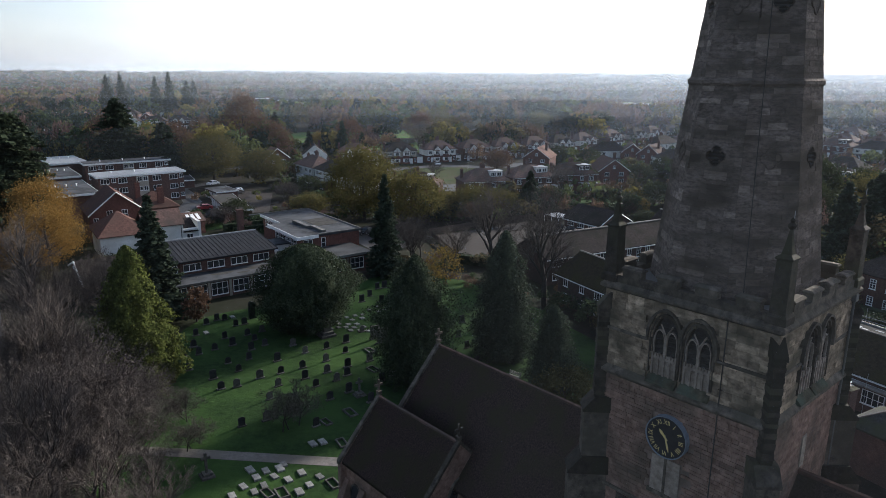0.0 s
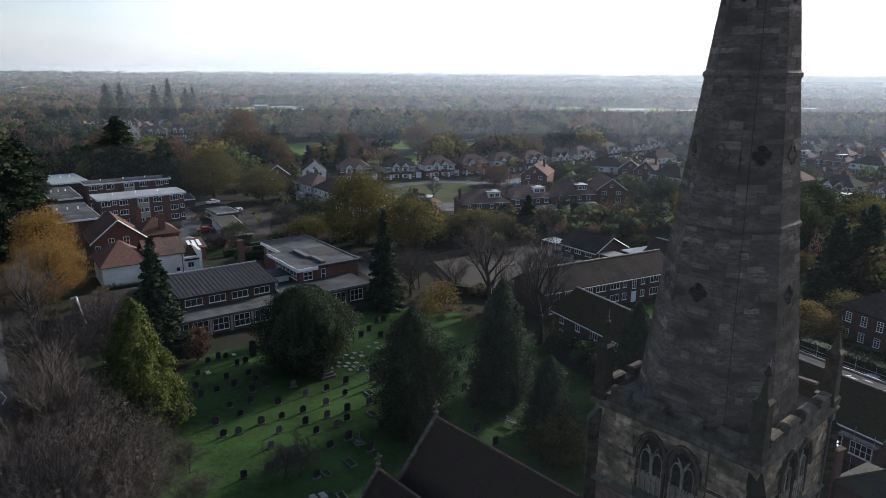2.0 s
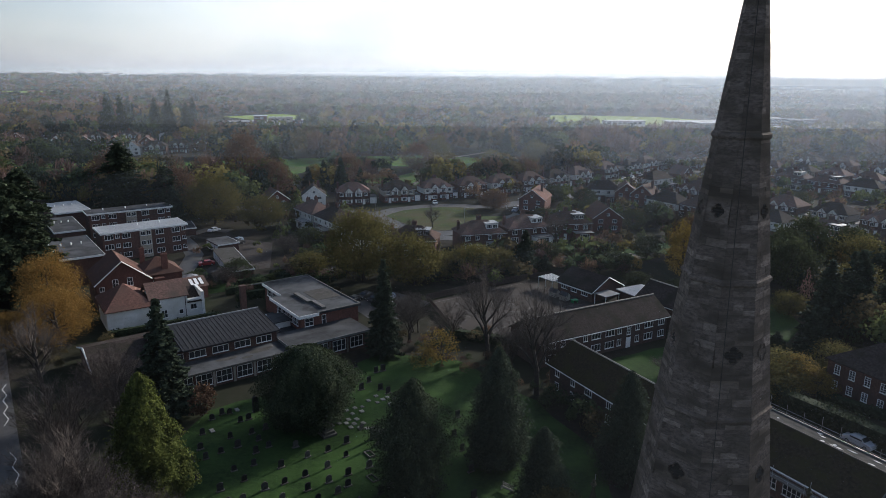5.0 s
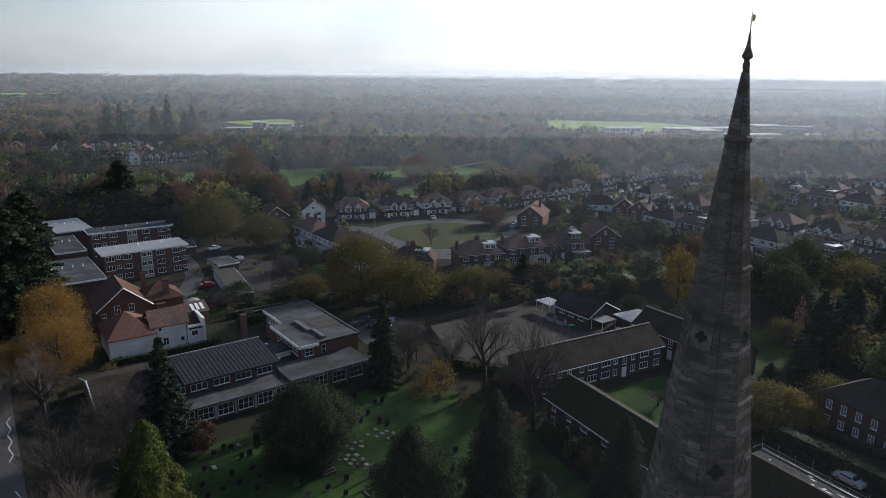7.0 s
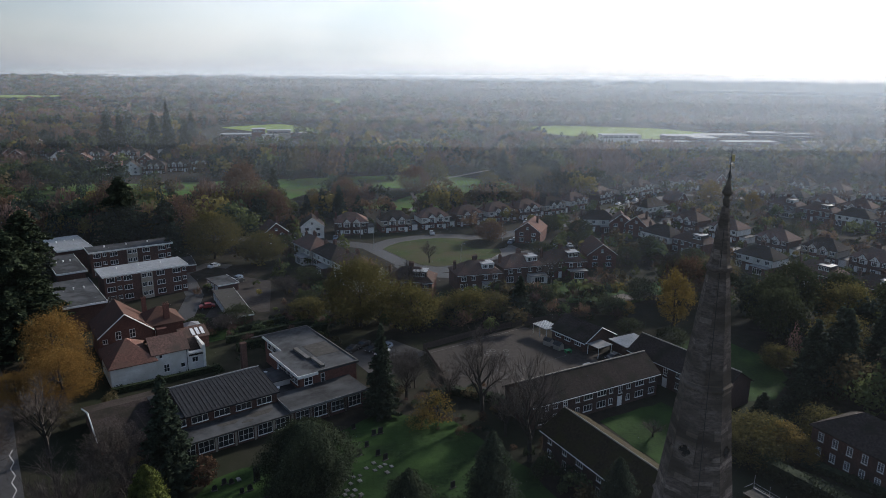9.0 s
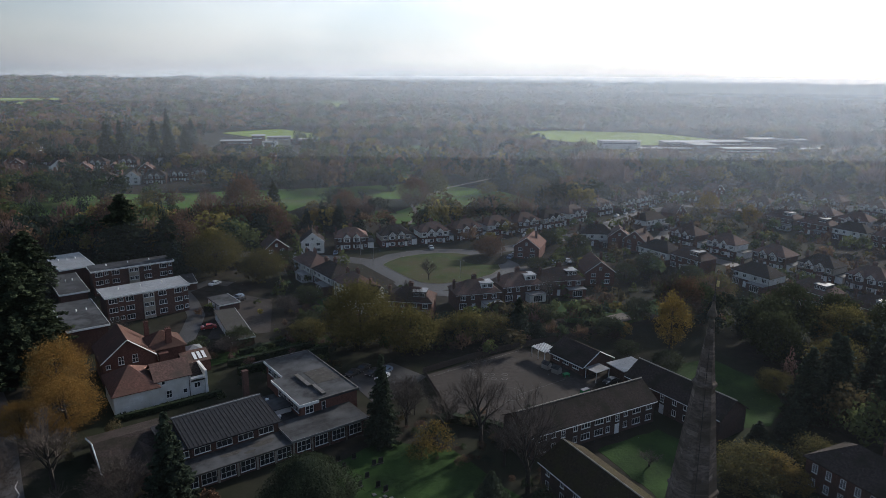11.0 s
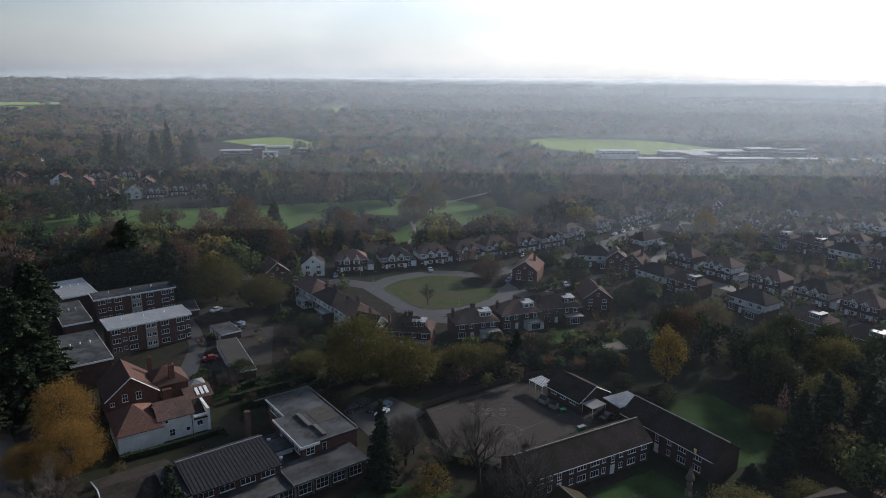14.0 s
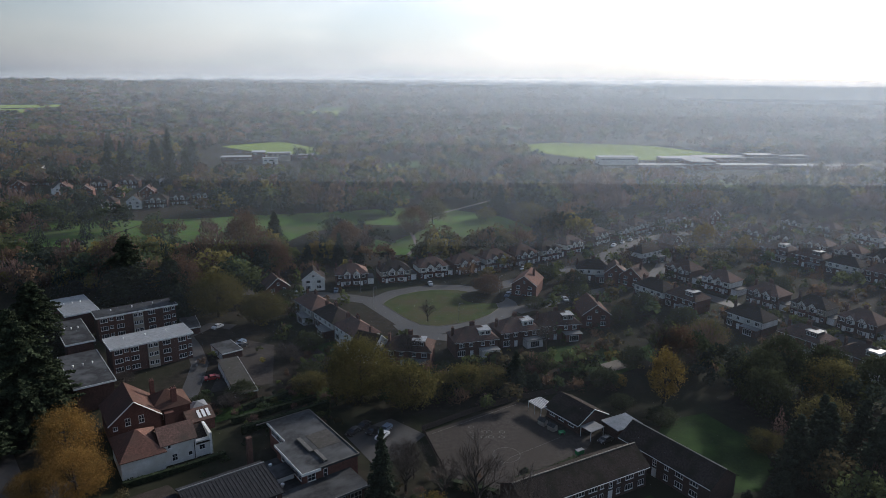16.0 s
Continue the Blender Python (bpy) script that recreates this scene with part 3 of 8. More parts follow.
sheet("park_lawn", [(-14, 318), (44, 356), (56, 380), (42, 412), (6, 436), (-16, 410), (-8, 372), (-20, 348)], 0.06, GRASS_PARK, "open park grass with a path", "grass", 4)
sheet("park_lawn", [(-100, 326), (-82, 331), (-70, 366), (-44, 388), (-14, 384), (-12, 440), (-60, 426), (-102, 414), (-164, 396), (-172, 362), (-160, 328)], 0.06, GRASS_PARK, "long strip of park grass beside a wood", "grass", 4)
sheet("park_lawn", [(-235, 332), (-164, 330), (-173, 362), (-168, 394), (-236, 388)], 0.05, GRASS_PARK, "rough park grass among trees", "grass", 4)
sheet("leaf_litter", oval(19, 256, 9, 8, 18), 0.19, EARTH, "brown fallen leaves under a tree on the green", "leaves", 0.8)
sheet("park_lawn", [(-170, 286), (-146, 294), (-142, 312), (-172, 304)], 0.06, GRASS_PARK, "small mown park lawn", "grass", 2)
sheet("park_lawn", [(-36, 325), (-10, 318), (-6, 334), (-34, 352)], 0.075, GRASS_PARK, "park grass behind the houses", "grass", 2)
strip("path", [(-14, 318), (-9, 336), (-14, 372), (-4, 400), (8, 428), (40, 470), (52, 560)], 2.2, 0.1, PAVING, "pale park path between lawns", "path")
sheet("field", [(70, 820), (150, 880), (262, 850), (330, 760), (296, 715), (170, 700), (120, 760)], 0.2, GRASS_FIELD, "bright green playing field beside a school", "field", 6)
sheet("field", [(-250, 800), (-195, 862), (-120, 770), (-128, 712), (-180, 730)], 0.2, GRASS_FIELD, "bright green playing field in the distance", "field", 6)
sheet("field", [(-84, 600), (-6, 640), (-6, 690), (-60, 650)], 0.2, GRASS_PARK, "distant green clearing among trees", "field", 5)
sheet("field", [(190, 520), (270, 525), (262, 575), (205, 560)], 0.2, GRASS_PARK, "grass in front of a distant school", "field", 5)
sheet("field", [(50, 1000), (150, 1120), (120, 1160), (30, 1050)], 0.3, GRASS_PARK, "distant green field among woods", "field", 8)
sheet("field", [(-1000, 1500), (-860, 1580), (-900, 1700), (-1080, 1640)], 1.5, GRASS_FIELD, "distant green field", "field", 12)
sheet("field", [(-260, 1560), (-180, 1600), (-200, 1700), (-280, 1660)], 1.5, GRASS_PARK, "distant green field", "field", 12)
sheet("field", [(-930, 1340), (-800, 1330), (-820, 1480), (-940, 1500)], 1.2, GRASS_FIELD, "distant green field", "field", 10)
sheet("field", [(-745, 1450), (-640, 1470), (-700, 1640), (-760, 1560)], 1.2, GRASS_PARK, "distant dull stubble field", "field", 10)
sheet("field", [(-290, 1360), (-196, 1360), (-215, 1560), (-285, 1500)], 1.2, GRASS_FIELD, "distant green field among woods", "field", 10)
sheet("field", [(-180, 1680), (-28, 1660), (-30, 1810), (-170, 1830)], 1.6, GRASS_PARK, "distant pale field", "field", 10)
sheet("car_park", [(345, 640), (430, 640), (440, 690), (350, 690)], 0.2, ASPHALT, "distant school car park", "car park")
# sheets added in place of haze; the nearest lifts the blacks like lens glare
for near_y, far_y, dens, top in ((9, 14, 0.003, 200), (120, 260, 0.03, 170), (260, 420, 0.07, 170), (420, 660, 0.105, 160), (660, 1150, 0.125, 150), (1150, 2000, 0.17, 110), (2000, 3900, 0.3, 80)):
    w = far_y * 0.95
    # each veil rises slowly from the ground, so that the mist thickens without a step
    hz = part("haze", Build().add([(-w, near_y, -1), (w, near_y, -1), (w, far_y, 20), (-w, far_y, 20), (w, far_y, 330), (-w, far_y, 330)], [(0, 1, 2, 3), (3, 2, 4, 5)]), haze_sheet_material("haze", dens, w, top, 2.8 if far_y < 450 else 1.9))
    tagged(hz, "thin translucent sheet standing in for haze and glare", "haze", kind="structure")



# ---- the church: tower, spire, nave and chapel ----
CHURCH_X, CHURCH_Y, CHURCH_TURN = 14.0, 31.6, 41.5
church = thing("church", spot(CHURCH_X, CHURCH_Y, CHURCH_TURN), "dark sandstone church with a tall octagonal spire and clay-tiled roofs", "church")
HT = 4.2          # half the tower's width
Z_STR, Z_COR = 21.95, 26.2
TIP, TAPER = 59.8, 0.106


def arch_outline(w, h, spring, n=7):
    """Half widths of a pointed arch, as (y, z) from the left foot over the top to the right foot."""
    pts = [(-w / 2, 0.0)]
    rise = h - spring
    for i in range(n + 1):
        t = i / n
        pts.append((-w / 2 * (1 - t ** 1.7), spring + rise * math.sin(t * math.pi / 2) ** 0.9))
    return pts + [(-y, z) for y, z in pts[-2::-1]]


def arch_band(b, cy, z0, outline, x0, x1, width):
    """A moulding of some width that follows an arch outline, from depth x0 to x1."""
    n = len(outline)
    cz = 0.45 * max(z for _, z in outline)
    k = len(b.v)
    for y, z in outline:
        s = 1 + width / max(abs(y) + abs(z - cz), 0.3)
        yo, zo = y * s, (z if z == 0 else cz + (z - cz) * s)
        for xx in (x0, x1):
            b.v += [(xx, cy + y, z0 + z), (xx, cy + yo, z0 + zo)]
    for i in range(n - 1):
        p, q = k + 4 * i, k + 4 * i + 4
        b.f += [(p, q, q + 1, p + 1), (p + 2, p + 3, q + 3, q + 2), (p + 1, q + 1, q + 3, p + 3), (p, p + 2, q + 2, q)]
    b.f += [(k, k + 1, k + 3, k + 2), (k + 4 * n - 4, k + 4 * n - 2, k + 4 * n - 1, k + 4 * n - 3)]


def rotated(me_build, turns):
    """Turn a build about the tower's axis by quarter turns."""
    c, s = [(1, 0), (0, 1), (-1, 0), (0, -1)][turns % 4]
    me_build.v = [(c * x - s * y, s * x + c * y, z) for x, y, z in me_build.v]
    return me_build


# tower shaft in two stages, with string courses
part("tower_wall", Build().box(-HT + 0.06, -HT + 0.06, -0.5, HT - 0.06, HT - 0.06, Z_STR).box(-HT, -HT, -0.5, HT, HT, 9.0), MORTAR, church, "pinkish rubble sandstone lower stage of the tower")
core = 0.45
part("belfry_wall", Build().box(-HT + core, -HT + core, Z_STR, HT - core, HT - core, Z_COR + 0.2), MORTAR, church, "grey ashlar belfry stage")
part("string_course", Build().loft([[(s * (HT + o), t * (HT + o), z) for s, t in ((-1, -1), (1, -1), (1, 1), (-1, 1))]
                                    for o, z in ((0.02, Z_STR - 0.28), (0.2, Z_STR - 0.1), (0.2, Z_STR), (0.0, Z_STR + 0.25))]), WET_STONE, church, "mossy projecting string course")
part("cornice", Build().loft([[(s * (HT + o), t * (HT + o), z) for s, t in ((-1, -1), (1, -1), (1, 1), (-1, 1))]
                              for o, z in ((0.0, Z_COR - 0.15), (0.22, Z_COR), (0.22, Z_COR + 0.12), (0.06, Z_COR + 0.3))]), WET_STONE, church, "dark weathered cornice")
# masonry of the tower, block by block
rng = random.Random(4)


def masonry(side, z0, z1, heights, widths, gap, proud, skip, loose, block, joined, keep):
    """Coursed blocks on one tower face: those that keep(y, z) picks are parts, up to loose of them, the rest one mesh."""
    rest, z, count = Build(), z0, 0
    while z < z1 - 0.01:
        h = rng.choice(heights)
        if z1 - z - h < 0.15:
            h = z1 - z
        y = -HT
        while y < HT - 0.01:
            w = rng.uniform(*widths)
            if HT - y - w < widths[0] * 0.8:
                w = HT - y
            if not skip(y + w / 2, w / 2, z + h / 2):
                x = -HT - rng.uniform(0.0, proud)
                g = gap * rng.uniform(0.6, 1.5)
                d = [rng.uniform(-0.5, 0.5) * gap for _ in range(4)]
                front = [(x, y + g + d[0], z + g + d[1]), (x, y + w - g + d[2], z + g + d[1]), (x, y + w - g + d[0], z + h - g + d[3]), (x, y + g + d[2], z + h - g + d[3])]
                b = Build().add([(-HT + 0.12, q[1], q[2]) for q in front] + front,
                                [(4, 7, 6, 5), (0, 1, 5, 4), (1, 2, 6, 5), (2, 3, 7, 6), (3, 0, 4, 7)])
                if count < loose and keep(y + w / 2, z):
                    count += 1
                    part("block", rotated(b, side), block, church)
                else:
                    rest.add(b.v, b.f)
            y += w
        z += h
    return tagged(part("masonry", rotated(rest, side), joined, church, "coursed weathered sandstone blocks"), kind="stuff")


def belfry_gap(y, hw, z):
    return any(abs(y - c) < 0.72 + hw * 0.6 and z < 25.55 - max(0.0, abs(y - c) - 0.35) * 0.8 for c in (-0.82, 0.82)) or (abs(y) < 0.4 and z < 25)


def rubble_gap(y, hw, z):
    return math.hypot(max(0, abs(y - 0.17) - hw), z - 19.7) < 0.9 or (-0.6 - hw < y < 1.0 + hw and 16.5 < z < 18.5)


for side in range(4):
    near = side < 2
    masonry(side, Z_STR + 0.26, Z_COR - 0.15, (0.3, 0.34, 0.4), (0.45, 1.1), 0.006, 0.02, belfry_gap, 150 if near else 0, TOWER_BLOCK, TOWER_STONE, lambda y, z: True)
    masonry(side, 9.0, Z_STR - 0.28, (0.15, 0.18, 0.22, 0.26), (0.22, 0.7), 0.009, 0.014, rubble_gap if side == 0 else (lambda y, hw, z: False), 150 if near else 0, RUBBLE_BLOCK, RUBBLE, lambda y, z: z > 19.2)

# the belfry wall's face, with the window openings cut through it
for side in range(4):
    b, x, z_lo, z_hi = Build(), -HT + 0.1, Z_STR, 25.6
    quad = lambda y0, y1, z0, z1: b.add([(x, y0, z0), (x, y1, z0), (x, y1, z1), (x, y0, z1)], [(3, 2, 1, 0)])
    quad(-HT + 0.1, -1.64, z_lo, Z_COR)
    quad(1.64, HT - 0.1, z_lo, Z_COR)
    quad(-1.64, 1.64, z_hi, Z_COR)
    quad(-1.64, 1.64, z_lo, 22.55)
    for cy in (0.82, -0.82):
        quad(cy - 0.82, cy - 0.63, 22.55, z_hi)
        quad(cy + 0.63, cy + 0.82, 22.55, z_hi)
        pts = arch_outline(1.26, 2.85, 1.75)[1:-1]
        for (ya, za), (yb, zb) in zip(pts, pts[1:]):
            b.add([(x, cy + ya, 22.55 + za), (x, cy + yb, 22.55 + zb), (x, cy + yb, z_hi), (x, cy + ya, z_hi)], [(3, 2, 1, 0)])
    part("wall_face", rotated(b, side), TOWER_BLOCK, church)

# belfry windows: pairs of pointed two-light openings on each face
for side in range(4):
    for cy in (0.82, -0.82):
        z0, w, h, spring = 22.55, 1.26, 2.85, 1.75
        out = arch_outline(w, h, spring)
        b = Build()
        arch_band(b, cy, z0, out, -HT + 0.05, -HT + 0.42, 0.1)
        arch_band(b, cy, z0, arch_outline(w + 0.2, h + 0.1, spring), -HT - 0.05, -HT + 0.2, 0.09)
        win = part("belfry_window", rotated(b, side), WET_STONE, church, "pointed two-light belfry opening with louvres")
        b = Build()
        arch_band(b, cy, z0 + spring - 0.2, arch_outline(w + 0.42, h - spring + 0.5, 0.2), -HT - 0.16, -HT + 0.1, 0.14)
        part("hood_mould", rotated(b, side), WET_STONE, win)
        back = Build()
        ring = [(-HT + 0.42, cy + y, z0 + z) for y, z in out]
        back.add(ring, [tuple(range(len(ring)))])
        part("backing", rotated(back, side), LOUVRE, win)
        for i in range(7):
            z = z0 + 1.02 + i * 0.22
            hw = w / 2 - 0.04 if z < z0 + spring else w / 2 * max(0.15, 1 - ((z - z0 - spring) / (h - spring)) ** 1.6) - 0.03
            s = Build().add([(-HT + 0.36, cy - hw, z + 0.13), (-HT + 0.36, cy + hw, z + 0.13), (-HT + 0.14, cy + hw, z), (-HT + 0.14, cy - hw, z),
                             (-HT + 0.36, cy - hw, z + 0.16), (-HT + 0.36, cy + hw, z + 0.16), (-HT + 0.12, cy + hw, z + 0.04), (-HT + 0.12, cy - hw, z + 0.04)],
                            [(0, 1, 2, 3), (7, 6, 5, 4), (2, 6, 7, 3), (0, 4, 5, 1), (1, 5, 6, 2), (3, 7, 4, 0)])
            part("louvre", rotated(s, side), LOUVRE_SLAT, win)
        tr = Build()
        tr.box(-HT + 0.02, cy - 0.05, z0, -HT + 0.14, cy + 0.05, z0 + spring + 0.25)
        for sgn in (-1, 1):
            arch_band(tr, cy + sgn * w / 4, z0 + 1.0, arch_outline(w / 2 - 0.14, 1.15, 0.62), -HT + 0.02, -HT + 0.13, 0.07)
        tr.bar((-HT + 0.08, cy - 0.02, z0 + spring + 0.2), (-HT + 0.08, cy - 0.3, z0 + spring + 0.72), 0.04)
        tr.bar((-HT + 0.08, cy + 0.02, z0 + spring + 0.2), (-HT + 0.08, cy + 0.3, z0 + spring + 0.72), 0.04)
        part("tracery", rotated(tr, side), PALE_STONE, win, "pale stone mullion and tracery")
        pn = Build()
        step = (w - 0.08) / 4
        for i in range(5):
            y = cy - w / 2 + 0.04 + i * step
            pn.box(-HT - 0.0, y - 0.045, z0 - 0.05, -HT + 0.12, y + 0.045, z0 + 1.02)
        for i in range(4):
            y = cy - w / 2 + 0.04 + (i + 0.5) * step
            pn.box(-HT + 0.02, y - step / 2, z0 + 0.74, -HT + 0.1, y + step / 2, z0 + 0.86)
            pn.box(-HT + 0.02, y - 0.05, z0 + 0.86, -HT + 0.1, y + 0.05, z0 + 1.0)
            pn.bar((-HT + 0.06, y - step / 2 + 0.04, z0 + 0.62), (-HT + 0.06, y, z0 + 0.76), 0.03)
            pn.bar((-HT + 0.06, y + step / 2 - 0.04, z0 + 0.62), (-HT + 0.06, y, z0 + 0.76), 0.03)
            pn.box(-HT + 0.09, y - step / 2, z0 - 0.05, -HT + 0.13, y + step / 2, z0 + 0.74)
        part("pierced_panel", rotated(pn, side), PALE_STONE, win, "pale cusped and battlemented stone panel")
        sl = Build().add([(-HT - 0.25, cy - 0.75, 22.1), (-HT - 0.25, cy + 0.75, 22.1), (-HT + 0.2, cy + 0.75, 22.1), (-HT + 0.2, cy - 0.75, 22.1),
                          (-HT - 0.22, cy - 0.75, 22.2), (-HT - 0.22, cy + 0.75, 22.2), (-HT + 0.2, cy + 0.75, 22.6), (-HT + 0.2, cy - 0.75, 22.6)],
                         [(3, 2, 1, 0), (0, 1, 5, 4), (1, 2, 6, 5), (2, 3, 7, 6), (3, 0, 4, 7), (4, 5, 6, 7)])
        part("window_sill", rotated(sl, side), MOSS_STONE, win, "mossy sloping stone sill with green copper stains")

# string course at the springing of the belfry windows
for side in range(4):
    for y0, y1 in ((-HT, -1.72), (1.72, HT)):
        part("impost_string", rotated(Build().box(-HT - 0.09, y0, 24.05, -HT + 0.05, y1, 24.2, 0.03), side), WET_STONE, church)

# battlements
for side in range(4):
    b = Build().box(-HT - 0.04, -HT - 0.04, Z_COR + 0.3, -HT + 0.36, HT - 0.36, Z_COR + 0.66)
    part("parapet", rotated(b, side), WET_STONE, church)
    for i in range(4):
        y = -HT + 0.95 + i * 1.85
        m = Build().box(-HT - 0.04, y, Z_COR + 0.62, -HT + 0.36, y + 1.0, Z_COR + 1.0)
        m.loft([[(-HT - 0.1, y - 0.06, Z_COR + 1.0), (-HT + 0.42, y - 0.06, Z_COR + 1.0), (-HT + 0.42, y + 1.06, Z_COR + 1.0), (-HT - 0.1, y + 1.06, Z_COR + 1.0)],
                [(-HT - 0.1, y - 0.06, Z_COR + 1.07), (-HT + 0.42, y - 0.06, Z_COR + 1.07), (-HT + 0.42, y + 1.06, Z_COR + 1.07), (-HT - 0.1, y + 1.06, Z_COR + 1.07)],
                [(-HT + 0.02, y - 0.0, Z_COR + 1.15), (-HT + 0.3, y - 0.0, Z_COR + 1.15), (-HT + 0.3, y + 1.0, Z_COR + 1.15), (-HT + 0.02, y + 1.0, Z_COR + 1.15)]])
        part("merlon", rotated(m, side), WET_STONE, church)
part("tower_roof", Build().box(-HT + 0.3, -HT + 0.3, Z_COR + 0.1, HT - 0.3, HT - 0.3, Z_COR + 0.34), LEAD, church, "grey lead walkway behind the parapet")
for sx, sy in ((-1, -1), (-1, 1), (1, -1), (1, 1)):
    cx, cy = sx * (HT - 0.22), sy * (HT - 0.22)
    sq = lambda r, z: [(cx + r * p, cy + r * q, z) for p, q in ((-1, -1), (1, -1), (1, 1), (-1, 1))]
    b = Build().loft([sq(0.42, Z_COR + 0.3), sq(0.42, Z_COR + 0.62), sq(0.33, Z_COR + 0.74), sq(0.3, Z_COR + 2.95), sq(0.36, Z_COR + 3.0), sq(0.36, Z_COR + 3.06), sq(0.2, Z_COR + 3.2), sq(0.13, Z_COR + 3.55), sq(0.05, Z_COR + 4.2)])
    pin = part("pinnacle", b, DARK_STONE, church, "square corner pinnacle with a slender spirelet")
    part("finial", Build().turned([(0.05, Z_COR + 4.15), (0.15, Z_COR + 4.26), (0.17, Z_COR + 4.36), (0.07, Z_COR + 4.46), (0.1, Z_COR + 4.54), (0.02, Z_COR + 4.66)], 8, cx, cy), DARK_STONE, pin)
    part("spike", Build().bar((cx + 0.12, cy, Z_COR + 3.0), (cx + 0.12, cy, Z_COR + 4.9), 0.014), STEEL, pin)

# diagonal corner buttresses, stepped, with sloping weatherings
for sx, sy in ((-1, -1), (-1, 1), (1, -1), (1, 1)):
    d0, side_on = Vector((sx, sy, 0)).normalized(), Vector((-sy, sx, 0)).normalized()
    corner = Vector((sx * HT, sy * HT, 0))

    def ring(depth, half, z):
        a0, a1 = corner - d0 * 0.7, corner + d0 * depth
        q = [a0 - side_on * half, a1 - side_on * half, a1 + side_on * half, a0 + side_on * half]
        return [(v.x, v.y, z) for v in q]
    for lo, hi, depth, half, up in ((-0.5, 8.6, 2.3, 0.62, 1.4), (8.6, 16.2, 1.4, 0.56, 0.78), (16.2, 19.7, 0.78, 0.48, 0.3), (19.7, 25.2, 0.3, 0.24, -0.2)):
        top = hi + (depth - up) * 1.3
        but = part("buttress", Build().loft([ring(depth, half, lo), ring(depth, half, hi), ring(up, half, top), ring(up - 0.2, half, top)]), DARK_STONE if lo > 19 else WET_STONE, church,
                   "stepped diagonal corner buttress, dark and weathered")
        part("weathering", Build().loft([ring(depth + 0.07, half + 0.05, hi - 0.14), ring(depth + 0.07, half + 0.05, hi), ring(up, half + 0.05, top + 0.05), ring(up - 0.1, half + 0.05, top + 0.05)]), DARK_STONE, but)
    for i in range(9):
        z = 20.6 + i * 0.5
        part("quoin", Build().loft([ring(0.32, 0.26, z), ring(0.32, 0.26, z + rng.uniform(0.18, 0.3))]), DARK_STONE, church)
for side in range(4):
    part("lower_string", rotated(Build().box(-HT - 0.14, -HT + 0.5, 15.5, -HT + 0.05, HT - 0.5, 15.68, 0.04), side), WET_STONE, church, "dark mossy lower string course")
b = Build().box(-HT - 0.07, 1.75, 14.0, -HT + 0.02, 2.75, 15.4)
lower = part("louvred_light", b, WET_STONE, church, "small louvred light below the string course")
for i in range(6):
    part("louvre", Build().box(-HT - 0.1, 1.95, 14.15 + i * 0.2, -HT - 0.06, 2.55, 14.27 + i * 0.2), LOUVRE, lower)

# clock
clock = part("clock_face", Build().loft([[(x, 0.17 + r * math.cos(2 * math.pi * i / 40), 19.7 + r * math.sin(2 * math.pi * i / 40)) for i in range(40)]
                                         for x, r in ((-HT + 0.05, 1.0), (-HT - 0.3, 1.0))]), CLOCK_BLACK, church, "black clock dial with gilt Roman numerals")
rim = Build()
rings = [[(x, 0.17 + r * math.cos(2 * math.pi * i / 40), 19.7 + r * math.sin(2 * math.pi * i / 40)) for i in range(40)]
         for x, r in ((-HT + 0.05, 1.05), (-HT - 0.34, 1.05), (-HT - 0.34, 1.03), (-HT - 0.3, 1.0))]
part("rim", rim.loft(rings, cap=False), BLUE_PAINT, clock, "blue-grey painted drum and rim")
for k, word in enumerate(("XII", "I", "II", "III", "IIII", "V", "VI", "VII", "VIII", "IX", "X", "XI")):
    cu = bpy.data.curves.new("numeral", "FONT")
    cu.body, cu.size, cu.align_x, cu.align_y = word, 0.34, "CENTER", "CENTER"
    tmp = bpy.data.objects.new("numeral", cu)
    scene.collection.objects.link(tmp)
    bpy.context.view_layer.update()
    me = bpy.data.meshes.new_from_object(tmp.evaluated_get(bpy.context.evaluated_depsgraph_get()))
    bpy.data.objects.remove(tmp)
    me.materials.clear()
    num = part("numeral", me, GOLD, clock)
    t = radians(-30 * k)
    # the dial looks along -x: right is -y
    turn = Matrix(((0, 0, -1), (-1, 0, 0), (0, 1, 0))).to_4x4()
    num.matrix_local = Matrix.Translation((-HT - 0.31, 0.17, 19.7)) @ turn @ Matrix.Rotation(t, 4, "Z") @ Matrix.Translation((0, 0.77, 0)) @ Matrix.Diagonal((0.85, 1.0, 1, 1))
for name, ang, ln, wd in (("minute_pointer", 162, 0.72, 0.05), ("hour_pointer", 315, 0.5, 0.075)):
    t = radians(ang)
    dy, dz = -math.sin(t), math.cos(t)
    b = Build().add([(-HT - 0.34, 0.17 - dy * 0.15 - dz * wd / 2, 19.7 - dz * 0.15 + dy * wd / 2), (-HT - 0.34, 0.17 - dy * 0.15 + dz * wd / 2, 19.7 - dz * 0.15 - dy * wd / 2),
                     (-HT - 0.34, 0.17 + dy * ln * 0.7 + dz * wd, 19.7 + dz * ln * 0.7 - dy * wd), (-HT - 0.34, 0.17 + dy * ln, 19.7 + dz * ln),
                     (-HT - 0.34, 0.17 + dy * ln * 0.7 - dz * wd, 19.7 + dz * ln * 0.7 + dy * wd)], [(0, 1, 2, 3, 4)])
    b.v += [(x + 0.015, y, z) for x, y, z in b.v]
    b.f += [(9, 8, 7, 6, 5)] + [(i, 5 + i, 5 + (i + 1) % 5, (i + 1) % 5) for i in range(5)]
    part(name, b, GOLD, clock)
